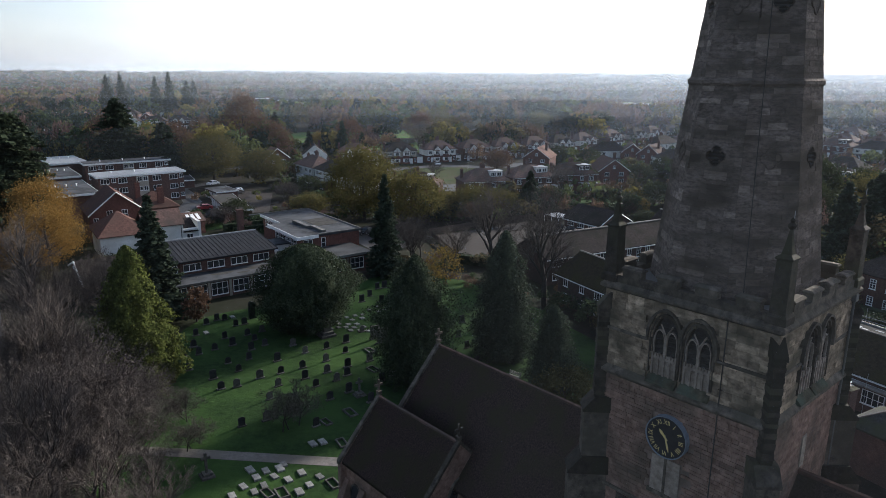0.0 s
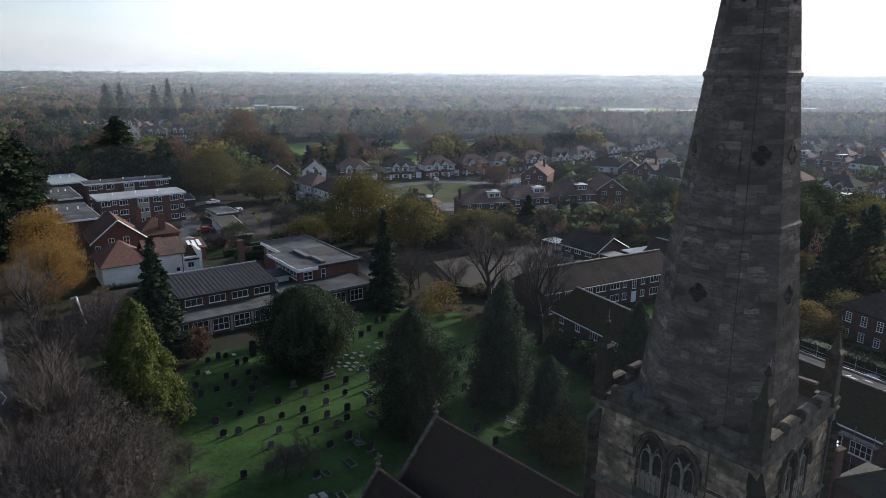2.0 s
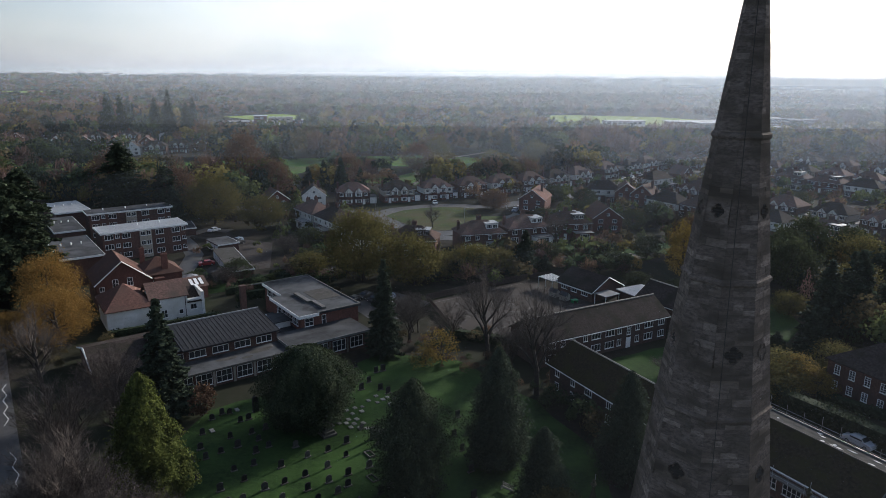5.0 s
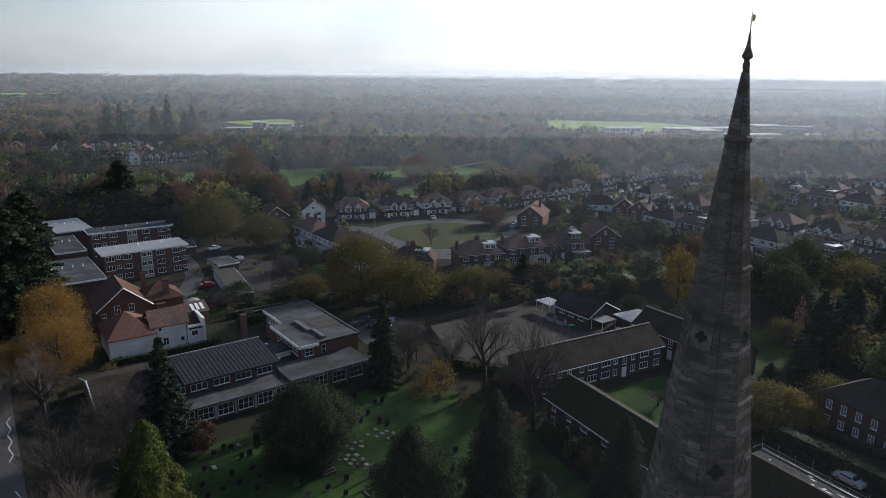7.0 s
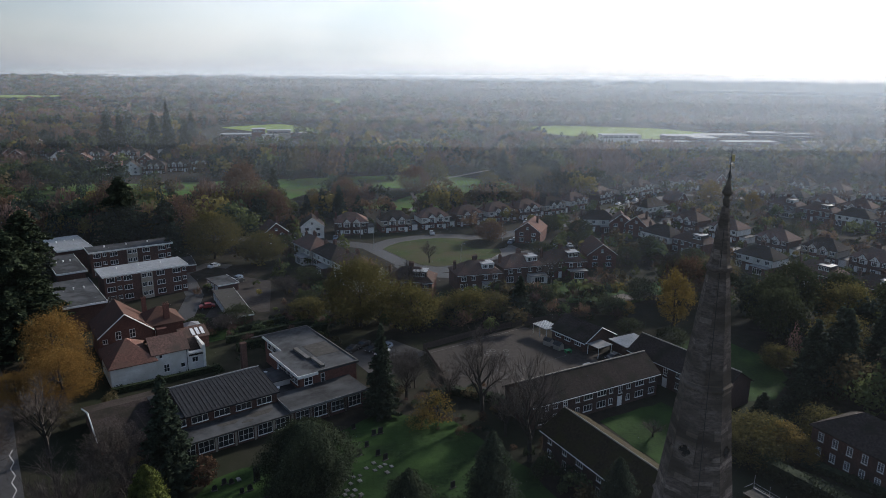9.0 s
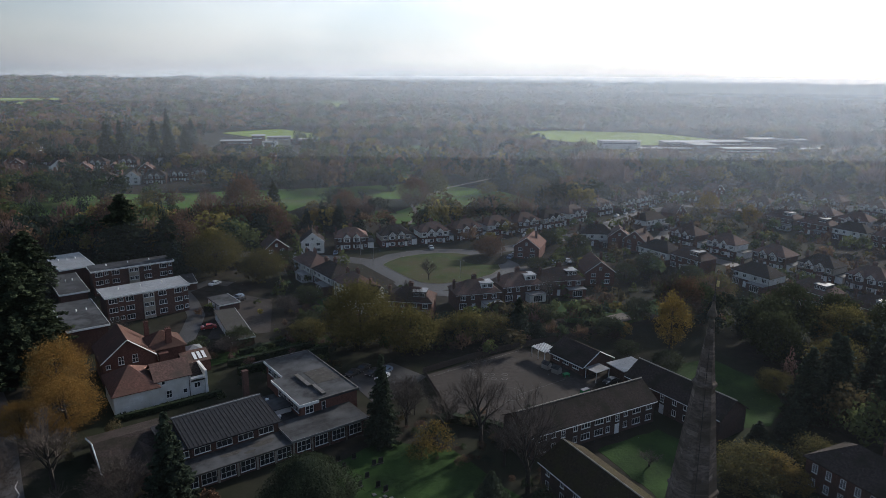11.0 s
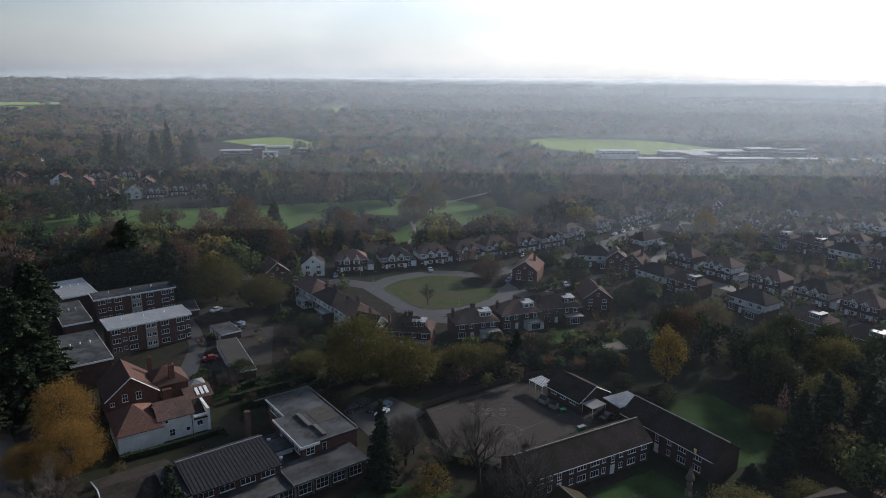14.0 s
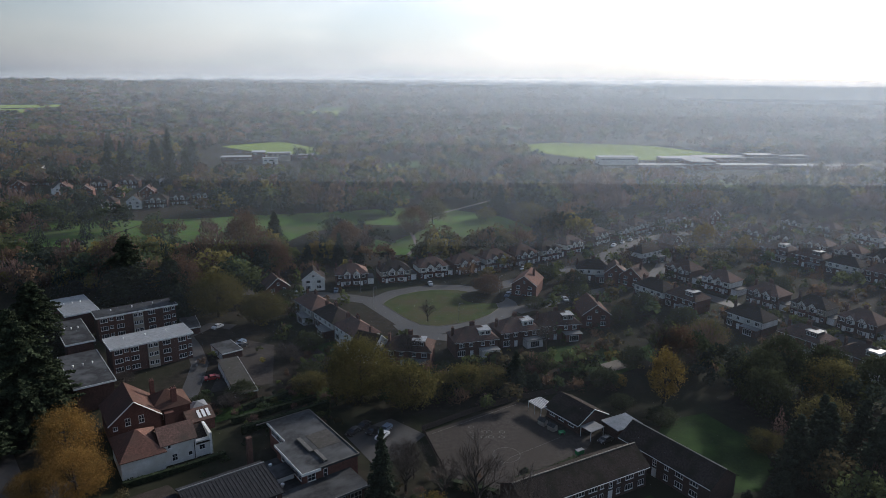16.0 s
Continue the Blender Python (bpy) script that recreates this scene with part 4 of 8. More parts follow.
for cy in (0.6, -0.2):
    part("blind_light", Build().box(-HT - 0.03, cy - 0.34, 16.6, -HT + 0.1, cy + 0.34, 18.45), PALE_STONE, church, "blocked pale stone light under the clock")
part("light_frame", Build().box(-HT - 0.07, -0.66, 16.4, -HT + 0.1, 1.06, 16.6).box(-HT - 0.07, 0.14, 16.6, -HT + 0.1, 0.26, 18.5), WET_STONE, church)
part("blind_light", Build().box(-0.1, -HT - 0.06, 18.4, 0.35, -HT + 0.1, 20.0), PALE_STONE, church)
part("lightning_strip", Build().box(-HT - 0.07, -2.04, 8, -HT - 0.03, -2.0, Z_COR), LOUVRE, church, "dark lightning conductor strip")
part("downpipe", Build().bar((HT - 0.5, -HT - 0.12, 10), (HT - 0.5, -HT - 0.12, Z_COR - 0.3), 0.06, 8).box(HT - 0.68, -HT - 0.24, Z_COR - 0.4, HT - 0.32, -HT - 0.04, Z_COR - 0.05), LEAD, church, "grey rainwater pipe with a hopper head")

# spire
part_spire = Build()


def apothem(z):
    return TAPER * (TIP - z)


def octagon(z, grow=0.0, clip=None):
    r = (apothem(z) + grow) / math.cos(math.pi / 8)
    return [(r * math.cos(math.pi / 8 + k * math.pi / 4), r * math.sin(math.pi / 8 + k * math.pi / 4), z) for k in range(8)]


Z_SP = Z_COR + 0.34
spire = part("spire", part_spire.loft([octagon(Z_SP, -0.36), octagon(55.5, -0.3), octagon(56.8, -0.12), octagon(58.6, -0.03)]), WET_STONE, church, "tall octagonal stone spire with bands and quatrefoil openings")
BANDS = (35.9, 42.5, 49.2, 55.3)
near_stones = 0
rest = Build()
shared_faces = [(4, 7, 6, 5), (0, 1, 5, 4), (1, 2, 6, 5), (2, 3, 7, 6), (3, 0, 4, 7)]
LUCARNES = [(32.8, 0), (39.1, 1), (45.8, 0)]
for face in range(8):
    n = (math.cos(face * math.pi / 4), math.sin(face * math.pi / 4))
    t = (-n[1], n[0])
    z = Z_SP
    while z < 58.2:
        h = rng.choice((0.22, 0.26, 0.3, 0.36))
        half0, half1 = apothem(z) * math.tan(math.pi / 8), apothem(z + h) * math.tan(math.pi / 8)
        y = -half0
        while y < half0 - 0.01:
            w = rng.uniform(0.35, 1.1)
            if half0 - y - w < 0.3:
                w = half0 - y
            o = rng.uniform(0.0, 0.02)
            g = 0.004
            hole = any(abs(z + h / 2 - lz) < 0.55 and abs(y + w / 2) < 0.5 + w * 0.3 and face % 2 == par for lz, par in LUCARNES)
            if not hole:
                pts = []
                for deep in (-0.4 if z < 54 else -0.06, o if z < 54 else o * 0.4):
                    for yy, zz in ((y + g, z + g), (y + w - g, z + g), (y + w - g, z + h - g), (y + g, z + h - g)):
                        f = (half0 + (half1 - half0) * (zz - z) / h) / half0
                        d = apothem(zz) + deep
                        pts.append((n[0] * d + t[0] * yy * f, n[1] * d + t[1] * yy * f, zz))
                if face in (4, 5) and near_stones < 300 and 27.6 < z < 37.5:
                    near_stones += 1
                    part("stone", Build().add(pts, shared_faces), SPIRE_BLOCK, spire)
                else:
                    rest.add(pts, shared_faces)
            y += w
        z += h
tagged(part("stonework", rest, SPIRE_STONE, spire, "weathered grey-brown spire masonry"), kind="stuff")
for z in BANDS:
    part("band", Build().loft([octagon(z - 0.16, 0.02), octagon(z - 0.04, 0.1), octagon(z + 0.08, 0.1), octagon(z + 0.2, 0.0)]), SPIRE_BLOCK, spire, "projecting paler stone band")


def quatrefoil(r, n=7):
    out = []
    for q in range(4):
        c = q * math.pi / 2
        for i in range(n):
            a2 = c - math.pi * 0.62 + i * math.pi * 1.24 / (n - 1)
            out.append((0.52 * r * math.cos(c) + 0.48 * r * math.cos(a2), 0.52 * r * math.sin(c) + 0.48 * r * math.sin(a2)))
    return out


for lz, par in LUCARNES:
    for face in range(8):
        if face % 2 != par:
            continue
        n = (math.cos(face * math.pi / 4), math.sin(face * math.pi / 4))
        t = (-n[1], n[0])
        r = 0.44 if lz < 40 else 0.34
        at = lambda y, z, o: (n[0] * (apothem(lz + z) + o) + t[0] * y, n[1] * (apothem(lz + z) + o) + t[1] * y, lz + z)
        q = quatrefoil(r)
        m = len(q)
        surround = Build()
        surround.loft([[at(y, z, -0.25) for y, z in q], [at(y, z, 0.03) for y, z in q], [at(y * 1.07, z * 1.07, 0.04) for y, z in q],
                       [at(y * 1.1, z * 1.1, -0.02) for y, z in q]], cap=False)
        luc = part("lucarne", surround, SPIRE_BLOCK, church, "quatrefoil opening with louvres")
        plate = Build()
        k = [at(y * 1.05, z * 1.05, -0.004) for y, z in q]
        sq = []
        for i, (y, z) in enumerate(q):
            turn = (i // 7) * math.pi / 2 - math.pi / 4 + (i % 7) / 6 * math.pi / 2 * 0.98
            y, z = math.cos(turn), math.sin(turn)
            wide = min(1.2, apothem(lz + 0.9) * math.tan(math.pi / 8) - 0.02)
            s = 1 / max(abs(y) / wide, abs(z) / 0.9)
            sq.append(at(y * s, z * s, -0.004))
        plate.add(k + sq, [(i, m + i, m + (i + 1) % m, (i + 1) % m) for i in range(m)])
        part("surround", plate, SPIRE_BLOCK, luc)
        part("backing", Build().add([at(y, z, -0.2) for y, z in q], [tuple(range(m))]), LOUVRE, luc)
        for i in range(5):
            z = -r * 0.7 + i * r * 0.35
            hw = r * (0.9 if abs(z) < r * 0.45 else 0.45)
            part("louvre", Build().add([at(-hw, z, -0.05), at(hw, z, -0.05), at(hw, z + 0.06, -0.16), at(-hw, z + 0.06, -0.16),
                                        at(-hw, z + 0.025, -0.05), at(hw, z + 0.025, -0.05), at(hw, z + 0.085, -0.16), at(-hw, z + 0.085, -0.16)],
                                       [(0, 1, 2, 3), (7, 6, 5, 4), (0, 4, 5, 1), (1, 5, 6, 2), (2, 6, 7, 3), (3, 7, 4, 0)]), LOUVRE, luc)
for lz, par in LUCARNES:
    for face in range(8):
        if face % 2 == par:
            continue
        n = (math.cos(face * math.pi / 4), math.sin(face * math.pi / 4))
        t = (-n[1], n[0])
        r = 0.4 if lz < 40 else 0.3
        at = lambda y, z, o: (n[0] * (apothem(lz + z) + o) + t[0] * y, n[1] * (apothem(lz + z) + o) + t[1] * y, lz + z)
        q = quatrefoil(r)
        part("blind_quatrefoil", Build().loft([[at(y, z, 0.01) for y, z in q], [at(y, z, 0.06) for y, z in q], [at(y * 1.15, z * 1.15, 0.06) for y, z in q], [at(y * 1.2, z * 1.2, 0.0) for y, z in q]], cap=False), SPIRE_BLOCK, spire)
part("conductor", Build().bar((-apothem(Z_SP) * 0.96 - 0.06, -apothem(Z_SP) * 0.62, Z_SP), (-0.12, -0.07, 58.3), 0.02), LOUVRE, spire)
cap_top = Build().turned([(0.13, 58.4), (0.17, 58.62), (0.17, 58.7), (0.12, 58.78), (0.12, 58.86), (0.25, 58.98), (0.25, 59.06), (0.13, 59.35), (0.06, 59.75)], 10)
part("capstone", cap_top, WET_STONE, spire, "moulded stone capstone")
vane = part("weathervane", Build().bar((0, 0, 59.6), (0, 0, 61.3), 0.035, 6, 0.01), CLOCK_BLACK, church, "black weathervane with a gilt flag")
part("flag", Build().box(-0.012, -0.17, 60.52, 0.012, -0.03, 60.82), GOLD, vane)
part("scroll", Build().bar((0, -0.12, 59.7), (0, 0, 60.15), 0.016).bar((0, 0.12, 59.7), (0, 0, 60.15), 0.016).bar((-0.12, 0, 59.7), (0, 0, 60.15), 0.016).bar((0.12, 0, 59.7), (0, 0, 60.15), 0.016)
     .bar((0, -0.1, 60.7), (0, 0.2, 60.7), 0.012).bar((-0.16, 0, 60.4), (0.16, 0, 60.4), 0.012), CLOCK_BLACK, vane)


# nave and chapel; roofs run along the church's length (local y)
def long_roof(xc, half, y0, y1, eave, ridge, name, label, material):
    b = Build()
    th = 0.2
    prof = [(xc - half, eave), (xc, ridge), (xc + half, eave), (xc + half, eave + th), (xc, ridge + th), (xc - half, eave + th)]
    b.v += [(x, y0, z) for x, z in prof] + [(x, y1, z) for x, z in prof]
    b.f += [(i, 6 + i, 6 + (i + 1) % 6, (i + 1) % 6) for i in range(6)]
    b.f += [(0, 1, 4, 5), (1, 2, 3, 4), (6, 11, 10, 7), (7, 10, 9, 8)]
    roof = part(name, b, material, church, label)
    part("ridge_tiles", Build().bar((xc, y0, ridge + th + 0.02), (xc, y1, ridge + th + 0.02), 0.13, 6), TILE_BROWN, roof)
    return roof


def gable_end(xc, half, y, eave, ridge, thick, name, label):
    """A gable wall with raised coping that stands a little above the roof."""
    b = Build()
    prof = [(xc - half - 0.25, 0), (xc + half + 0.25, 0), (xc + half + 0.25, eave + 0.1), (xc, ridge + 0.15), (xc - half - 0.25, eave + 0.1)]
    b.loft([[(x, y, z) for x, z in prof], [(x, y + thick, z) for x, z in prof]])
    g = part(name, b, RUBBLE, church, label)
    c = Build()
    for s in (-1, 1):
        c.loft([[(xc + s * (half + 0.35), y + 0.02, eave), (xc + s * (half + 0.35), y + thick - 0.02, eave), (xc + s * (half + 0.35), y + thick - 0.02, eave + 0.3), (xc + s * (half + 0.35), y + 0.02, eave + 0.3)],
                [(xc, y + 0.02, ridge + 0.15), (xc, y + thick - 0.02, ridge + 0.15), (xc, y + thick - 0.02, ridge + 0.45), (xc, y + 0.02, ridge + 0.45)]])
    part("coping", c, WET_STONE, g)
    cr = Build().box(xc - 0.16, y + thick / 2 - 0.16, ridge + 0.45, xc + 0.16, y + thick / 2 + 0.16, ridge + 0.7)
    cr.box(xc - 0.07, y + thick / 2 - 0.06, ridge + 0.7, xc + 0.07, y + thick / 2 + 0.06, ridge + 1.6).box(xc - 0.36, y + thick / 2 - 0.06, ridge + 1.1, xc + 0.36, y + thick / 2 + 0.06, ridge + 1.26)
    part("gable_cross", cr, WET_STONE, g, "weathered stone gable cross")
    return g


NU, NE, NR, NH = 1.4, 9.2, 15.35, 5.6
part("nave_wall", Build().box(NU - NH + 0.3, HT - 0.2, -0.5, NU + NH - 0.3, 23.0, NE), RUBBLE, church)
long_roof(NU, NH + 0.1, HT - 0.2, 23.0, NE, NR, "nave_roof", "steep dark clay-tiled nave roof", CHURCH_TILE)
gable_end(NU, NH, 22.9, NE, NR, 0.4, "nave_gable", "stone nave gable with coping and cross")
part("nave_wall", Build().box(0.1 - 5.4, -26.0, -0.5, 0.1 + 5.4, -HT + 0.1, 11.0), RUBBLE_BLOCK, church)
long_roof(0.1, 5.7, -26.0, -HT + 0.02, 11.0, 17.9, "nave_roof", "dark clay-tiled roof meeting the tower", CHURCH_TILE)
part("nave_ridge", Build().bar((0.1, -26.0, 18.14), (0.1, -HT, 18.14), 0.15, 6), TILE_RED, church, "red clay ridge tiles")
AU, AE, AR, AH = -3.65, 8.2, 12.2, 3.5
part("chapel_wall", Build().box(AU - AH + 0.25, 15.3, -0.5, AU + AH - 0.25, 24.2, AE), RUBBLE, church)
long_roof(AU, AH + 0.1, 15.3, 24.2, AE, AR, "chapel_roof", "mossy clay-tiled chapel roof", CHURCH_TILE)
gable_end(AU, AH, 15.1, AE, AR, 0.35, "chapel_gable", "stone chapel gable with coping and cross")
gable_end(AU, AH, 24.0, AE, AR, 0.35, "chapel_gable", "stone chapel gable with coping and cross")
arch = arch_outline(2.2, 3.2, 1.6)
win = Build()
arch_band(win, 0, 0, arch, -0.12, 0.25, 0.2)
win.v = [(AU + y, 15.1 + x, 6.6 + z) for x, y, z in win.v]
cw = part("gable_window", win, WET_STONE, church, "pointed traceried gable window")
part("pane", Build().add([(AU + y, 15.05, 6.6 + z) for y, z in arch], [tuple(range(len(arch)))]), GLASS, cw)
tr = Build()
for i in (-1, 0, 1):
    tr.box(AU + i * 0.55 - 0.05, 14.92, 6.6, AU + i * 0.55 + 0.05, 15.02, 8.4 + (0.6 if i == 0 else 0.2))
tr.bar((AU - 0.5, 14.97, 8.2), (AU, 14.97, 9.2), 0.05).bar((AU + 0.5, 14.97, 8.2), (AU, 14.97, 9.2), 0.05)
part("tracery", tr, PALE_STONE, cw)
for yy in (17.5, 20.3, 22.8):
    wb = Build()
    ar = arch_outline(1.3, 2.6, 1.5)
    arch_band(wb, yy, 4.2, ar, AU - AH + 0.2, AU - AH + 0.32, 0.16)
    w2 = part("side_window", wb, WET_STONE, church, "pointed chapel side window")
    part("pane", Build().add([(AU - AH + 0.235, yy + y, 4.2 + z) for y, z in ar], [tuple(range(len(ar)))]), GLASS, w2)
for yy in (16.2, 18.8, 21.8, 23.8):
    part("buttress", Build().loft([[(AU - AH - 0.7, yy - 0.3, -0.3), (AU - AH + 0.3, yy - 0.3, -0.3), (AU - AH + 0.3, yy + 0.3, -0.3), (AU - AH - 0.7, yy + 0.3, -0.3)],
                                   [(AU - AH - 0.6, yy - 0.3, 5.5), (AU - AH + 0.3, yy - 0.3, 5.5), (AU - AH + 0.3, yy + 0.3, 5.5), (AU - AH - 0.6, yy + 0.3, 5.5)],
                                   [(AU - AH + 0.1, yy - 0.3, 7.0), (AU - AH + 0.3, yy - 0.3, 7.0), (AU - AH + 0.3, yy + 0.3, 7.0), (AU - AH + 0.1, yy + 0.3, 7.0)]]), RUBBLE, church)


# ---- buildings ----
_window_meshes = {}


def window(parent, x, y, z, w, h, cols=2, rows=1, turn=0.0, name="window", frame_mat=None, glass=None):
    """A framed window centred at x on a wall that faces -y (turned by turn), its sill at z; the frame stands proud, the pane lies behind."""
    frame_mat, glass = frame_mat or WHITE_PAINT, glass or GLASS
    key = (round(w, 2), round(h, 2), cols, rows, frame_mat.name, glass.name)
    if key not in _window_meshes:
        f, t = Build(), 0.07
        f.box(-w / 2, -0.07, 0, -w / 2 + t, 0.03, h).box(w / 2 - t, -0.07, 0, w / 2, 0.03, h)
        f.box(-w / 2 + t, -0.07, 0, w / 2 - t, 0.03, t).box(-w / 2 + t, -0.07, h - t, w / 2 - t, 0.03, h)
        for i in range(1, cols):
            q = -w / 2 + w * i / cols
            f.box(q - 0.035, -0.06, t, q + 0.035, 0.03, h - t)
        for i in range(1, rows):
            q = h * i / rows
            f.box(-w / 2 + t, -0.05, q - 0.03, w / 2 - t, 0.03, q + 0.03)
        f.box(-w / 2 - 0.06, -0.16, -0.07, w / 2 + 0.06, 0.03, 0)
        fm = f.mesh("window")
        fm.materials.append(frame_mat)
        pm = Build().box(-w / 2 + t * 0.5, -0.025, t * 0.5, w / 2 - t * 0.5, 0.01, h - t * 0.5).mesh("pane")
        pm.materials.append(glass)
        _window_meshes[key] = (fm, pm)
    fm, pm = _window_meshes[key]
    parent = parent.parent or parent
    ob = part(name, fm, frame_mat, parent)
    ob.matrix_local = pose(x, y, z, 0, 0, turn)
    part("pane", pm, glass, ob)
    return ob


def door(parent, x, y, z=0.0, w=0.95, h=2.05, turn=0.0, material=None, label=""):
    b = Build().box(-w / 2, -0.06, 0, w / 2, 0.02, h).box(-w / 2 - 0.08, -0.09, 0, -w / 2, 0.02, h + 0.08).box(w / 2, -0.09, 0, w / 2 + 0.08, 0.02, h + 0.08)
    ob = part("door", b, material or WHITE_PAINT, parent, label)
    ob.matrix_local = pose(x, y, z, 0, 0, turn)
    part("handle", Build().box(w / 2 - 0.16, -0.12, 1.0, w / 2 - 0.06, -0.06, 1.05), STEEL, ob)
    return ob


def chimney(parent, x, y, z0, z1, w=0.9, d=0.6, pots=2, material=None):
    b = Build().box(x - w / 2, y - d / 2, z0, x + w / 2, y + d / 2, z1).box(x - w / 2 - 0.06, y - d / 2 - 0.06, z1 - 0.25, x + w / 2 + 0.06, y + d / 2 + 0.06, z1 - 0.05)
    ch = part("chimney", b, material or BRICK_BROWN, parent)
    for i in range(pots):
        part("pot", Build().turned([(0.13, z1 - 0.02), (0.11, z1 + 0.4), (0.14, z1 + 0.45)], 8, x - w / 2 + w * (i + 0.5) / pots, y), TILE_RED, ch)
    return ch


def bay(parent, x, y, storeys, roof, wall, gable, z_eave=5.0, w=2.7, d=0.85):
    """A two-storey bay with window bands, hung tiles between and a gable on top, on a wall that faces -y."""
    ring = lambda z, g=0.0: [(x - w / 2 - g, y + 0.05, z), (x - w / 2 + 0.5 - g, y - d - g, z), (x + w / 2 - 0.5 + g, y - d - g, z), (x + w / 2 + g, y + 0.05, z)]
    b = Build().loft([ring(-0.2), ring(z_eave + 0.1)])
    body = part("bay", b, wall, parent)
    for z, h in ((0.75, 1.35), (3.35, 1.35))[:storeys]:
        fr = Build().loft([ring(z, 0.03), ring(z + h, 0.03)])
        band = part("bay_window", fr, WHITE_PAINT, parent, "white-framed bay window band")
        for i in range(3):
            q0 = x - w / 2 + 0.56 + i * (w - 1.12) / 3
            part("pane", Build().box(q0 + 0.04, y - d - 0.05, z + 0.1, q0 + (w - 1.12) / 3 - 0.04, y - d - 0.032, z + h - 0.12), GLASS, band)
    if gable:
        g = Build()
        xa, xb, za, zb = x - w / 2 - 0.35, x + w / 2 + 0.35, z_eave, z_eave + 1.75
        g.add([(xa, y - d - 0.1, za), (xb, y - d - 0.1, za), (x, y - d - 0.1, zb), (xa, y + 2.2, za), (xb, y + 2.2, za), (x, y + 2.2, zb)], [(0, 1, 2), (3, 5, 4), (0, 3, 4, 1)])
        part("gable", g, RENDER_WHITE, body, "white gable over the bay")
        rf = Build()
        for s in (-1, 1):
            xe = x + s * (w / 2 + 0.5)
            rf.loft([[(xe, y - d - 0.25, za - 0.12), (x, y - d - 0.25, zb + 0.02), (x, y - d - 0.25, zb + 0.16), (xe, y - d - 0.25, za + 0.02)],
                     [(xe, y + 2.8, za - 0.12), (x, y + 2.8, zb + 0.02), (x, y + 2.8, zb + 0.16), (xe, y + 2.8, za + 0.02)]])
        part("gable_roof", rf, roof, body)
        tb = Build()
        for i in range(-2, 3):
            hh = zb - za - abs(i) * 0.75
            if hh > 0.25:
                tb.box(x + i * 0.5 - 0.05, y - d - 0.14, za + 0.05, x + i * 0.5 + 0.05, y - d - 0.1, za + hh - 0.1)
        part("timbering", tb, TIMBER, body)
    return body


def semi(label, wall, roof, upper=None, gables=True, rear=False, garage=False, dormer=False, w=14.0, d=9.0, white_gable=False):
    """A pair of semi-detached houses with a hipped roof; the front faces -y."""
    t = thing("semi_detached_house", None, label, "house", "suburban houses")
    part("wall", Build().box(-w / 2, -d / 2, -0.3, w / 2, d / 2, 2.7), wall, t)
    part("upper_wall", Build().box(-w / 2 + 0.004, -d / 2 + 0.004, 2.7, w / 2 - 0.004, d / 2 - 0.004, 5.1), upper or wall, t)
    part("roof", Build().hip_roof(-w / 2, -d / 2, w / 2, d / 2, 5.05, 3.3), roof, t)
    part("gutter", Build().box(-w / 2 - 0.42, -d / 2 - 0.5, 4.98, w / 2 + 0.42, -d / 2 - 0.4, 5.08), WHITE_PAINT, t)
    chimney(t, 0.0, 0.6, 6.5, 9.6, 1.5, 0.7, 4)
    chimney(t, -w / 2 + 0.5, 0.5, 4.5, 8.3, 0.7, 0.9, 2)
    if not rear:
        for s in (-1, 1):
            bay(t, s * 1.95, -d / 2, 2, roof, wall, gables)
            window(t, s * w * 0.37, -d / 2, 3.5, 1.5, 1.15, 3)
            window(t, s * w * 0.43, -d / 2, 0.9, 0.9, 1.2, 2)
            door(t, s * w * 0.31, -d / 2, 0, label="panelled front door")
            part("porch", Build().add([(s * w * 0.31 - 0.95, -d / 2 - 1.0, 2.25), (s * w * 0.31 + 0.95, -d / 2 - 1.0, 2.25), (s * w * 0.31 + 0.95, -d / 2 + 0.02, 2.3), (s * w * 0.31 - 0.95, -d / 2 + 0.02, 2.3),
                                       (s * w * 0.31, -d / 2 - 1.0, 3.05), (s * w * 0.31, -d / 2 + 0.02, 3.05)], [(3, 2, 1, 0), (0, 1, 4), (2, 3, 5), (1, 2, 5, 4), (3, 0, 4, 5)]), roof, t, "small gabled porch roof")
    else:
        for s in (-1, 1):
            window(t, s * w * 0.36, -d / 2, 3.3, 1.6, 1.3, 3)
            window(t, s * w * 0.14, -d / 2, 3.4, 1.2, 1.2, 2)
            window(t, s * w * 0.36, -d / 2, 0.5, 2.4, 1.9, 4)
            door(t, s * w * 0.12, -d / 2, 0)
        ext = part("extension", Build().box(0.8, -d / 2 - 3.0, -0.3, w / 2 - 0.4, -d / 2 + 0.02, 2.6), RENDER_WHITE if white_gable else wall, t, "flat-roofed rear extension")
        part("extension_roof", Build().box(0.6, -d / 2 - 3.2, 2.6, w / 2 - 0.2, -d / 2 + 0.0, 2.78), FELT_PALE, ext)
        window(ext, w / 4 + 0.2, -d / 2 - 3.0, 0.3, 3.2, 2.0, 4)
    if dormer:
        y0, z0 = -d / 2 + 1.3, 5.9
        dm = part("dormer", Build().box(1.2, y0, z0, 5.0, 1.0, z0 + 1.95), RENDER_WHITE if white_gable else TILE_DARK, t, "flat-roofed loft dormer")
        part("dormer_roof", Build().box(1.0, y0 - 0.25, z0 + 1.95, 5.2, 1.0, z0 + 2.08), FELT_PALE, dm)
        window(dm, 2.2, y0, z0 + 0.55, 1.5, 1.1, 3)
        window(dm, 4.0, y0, z0 + 0.55, 1.4, 1.1, 2)
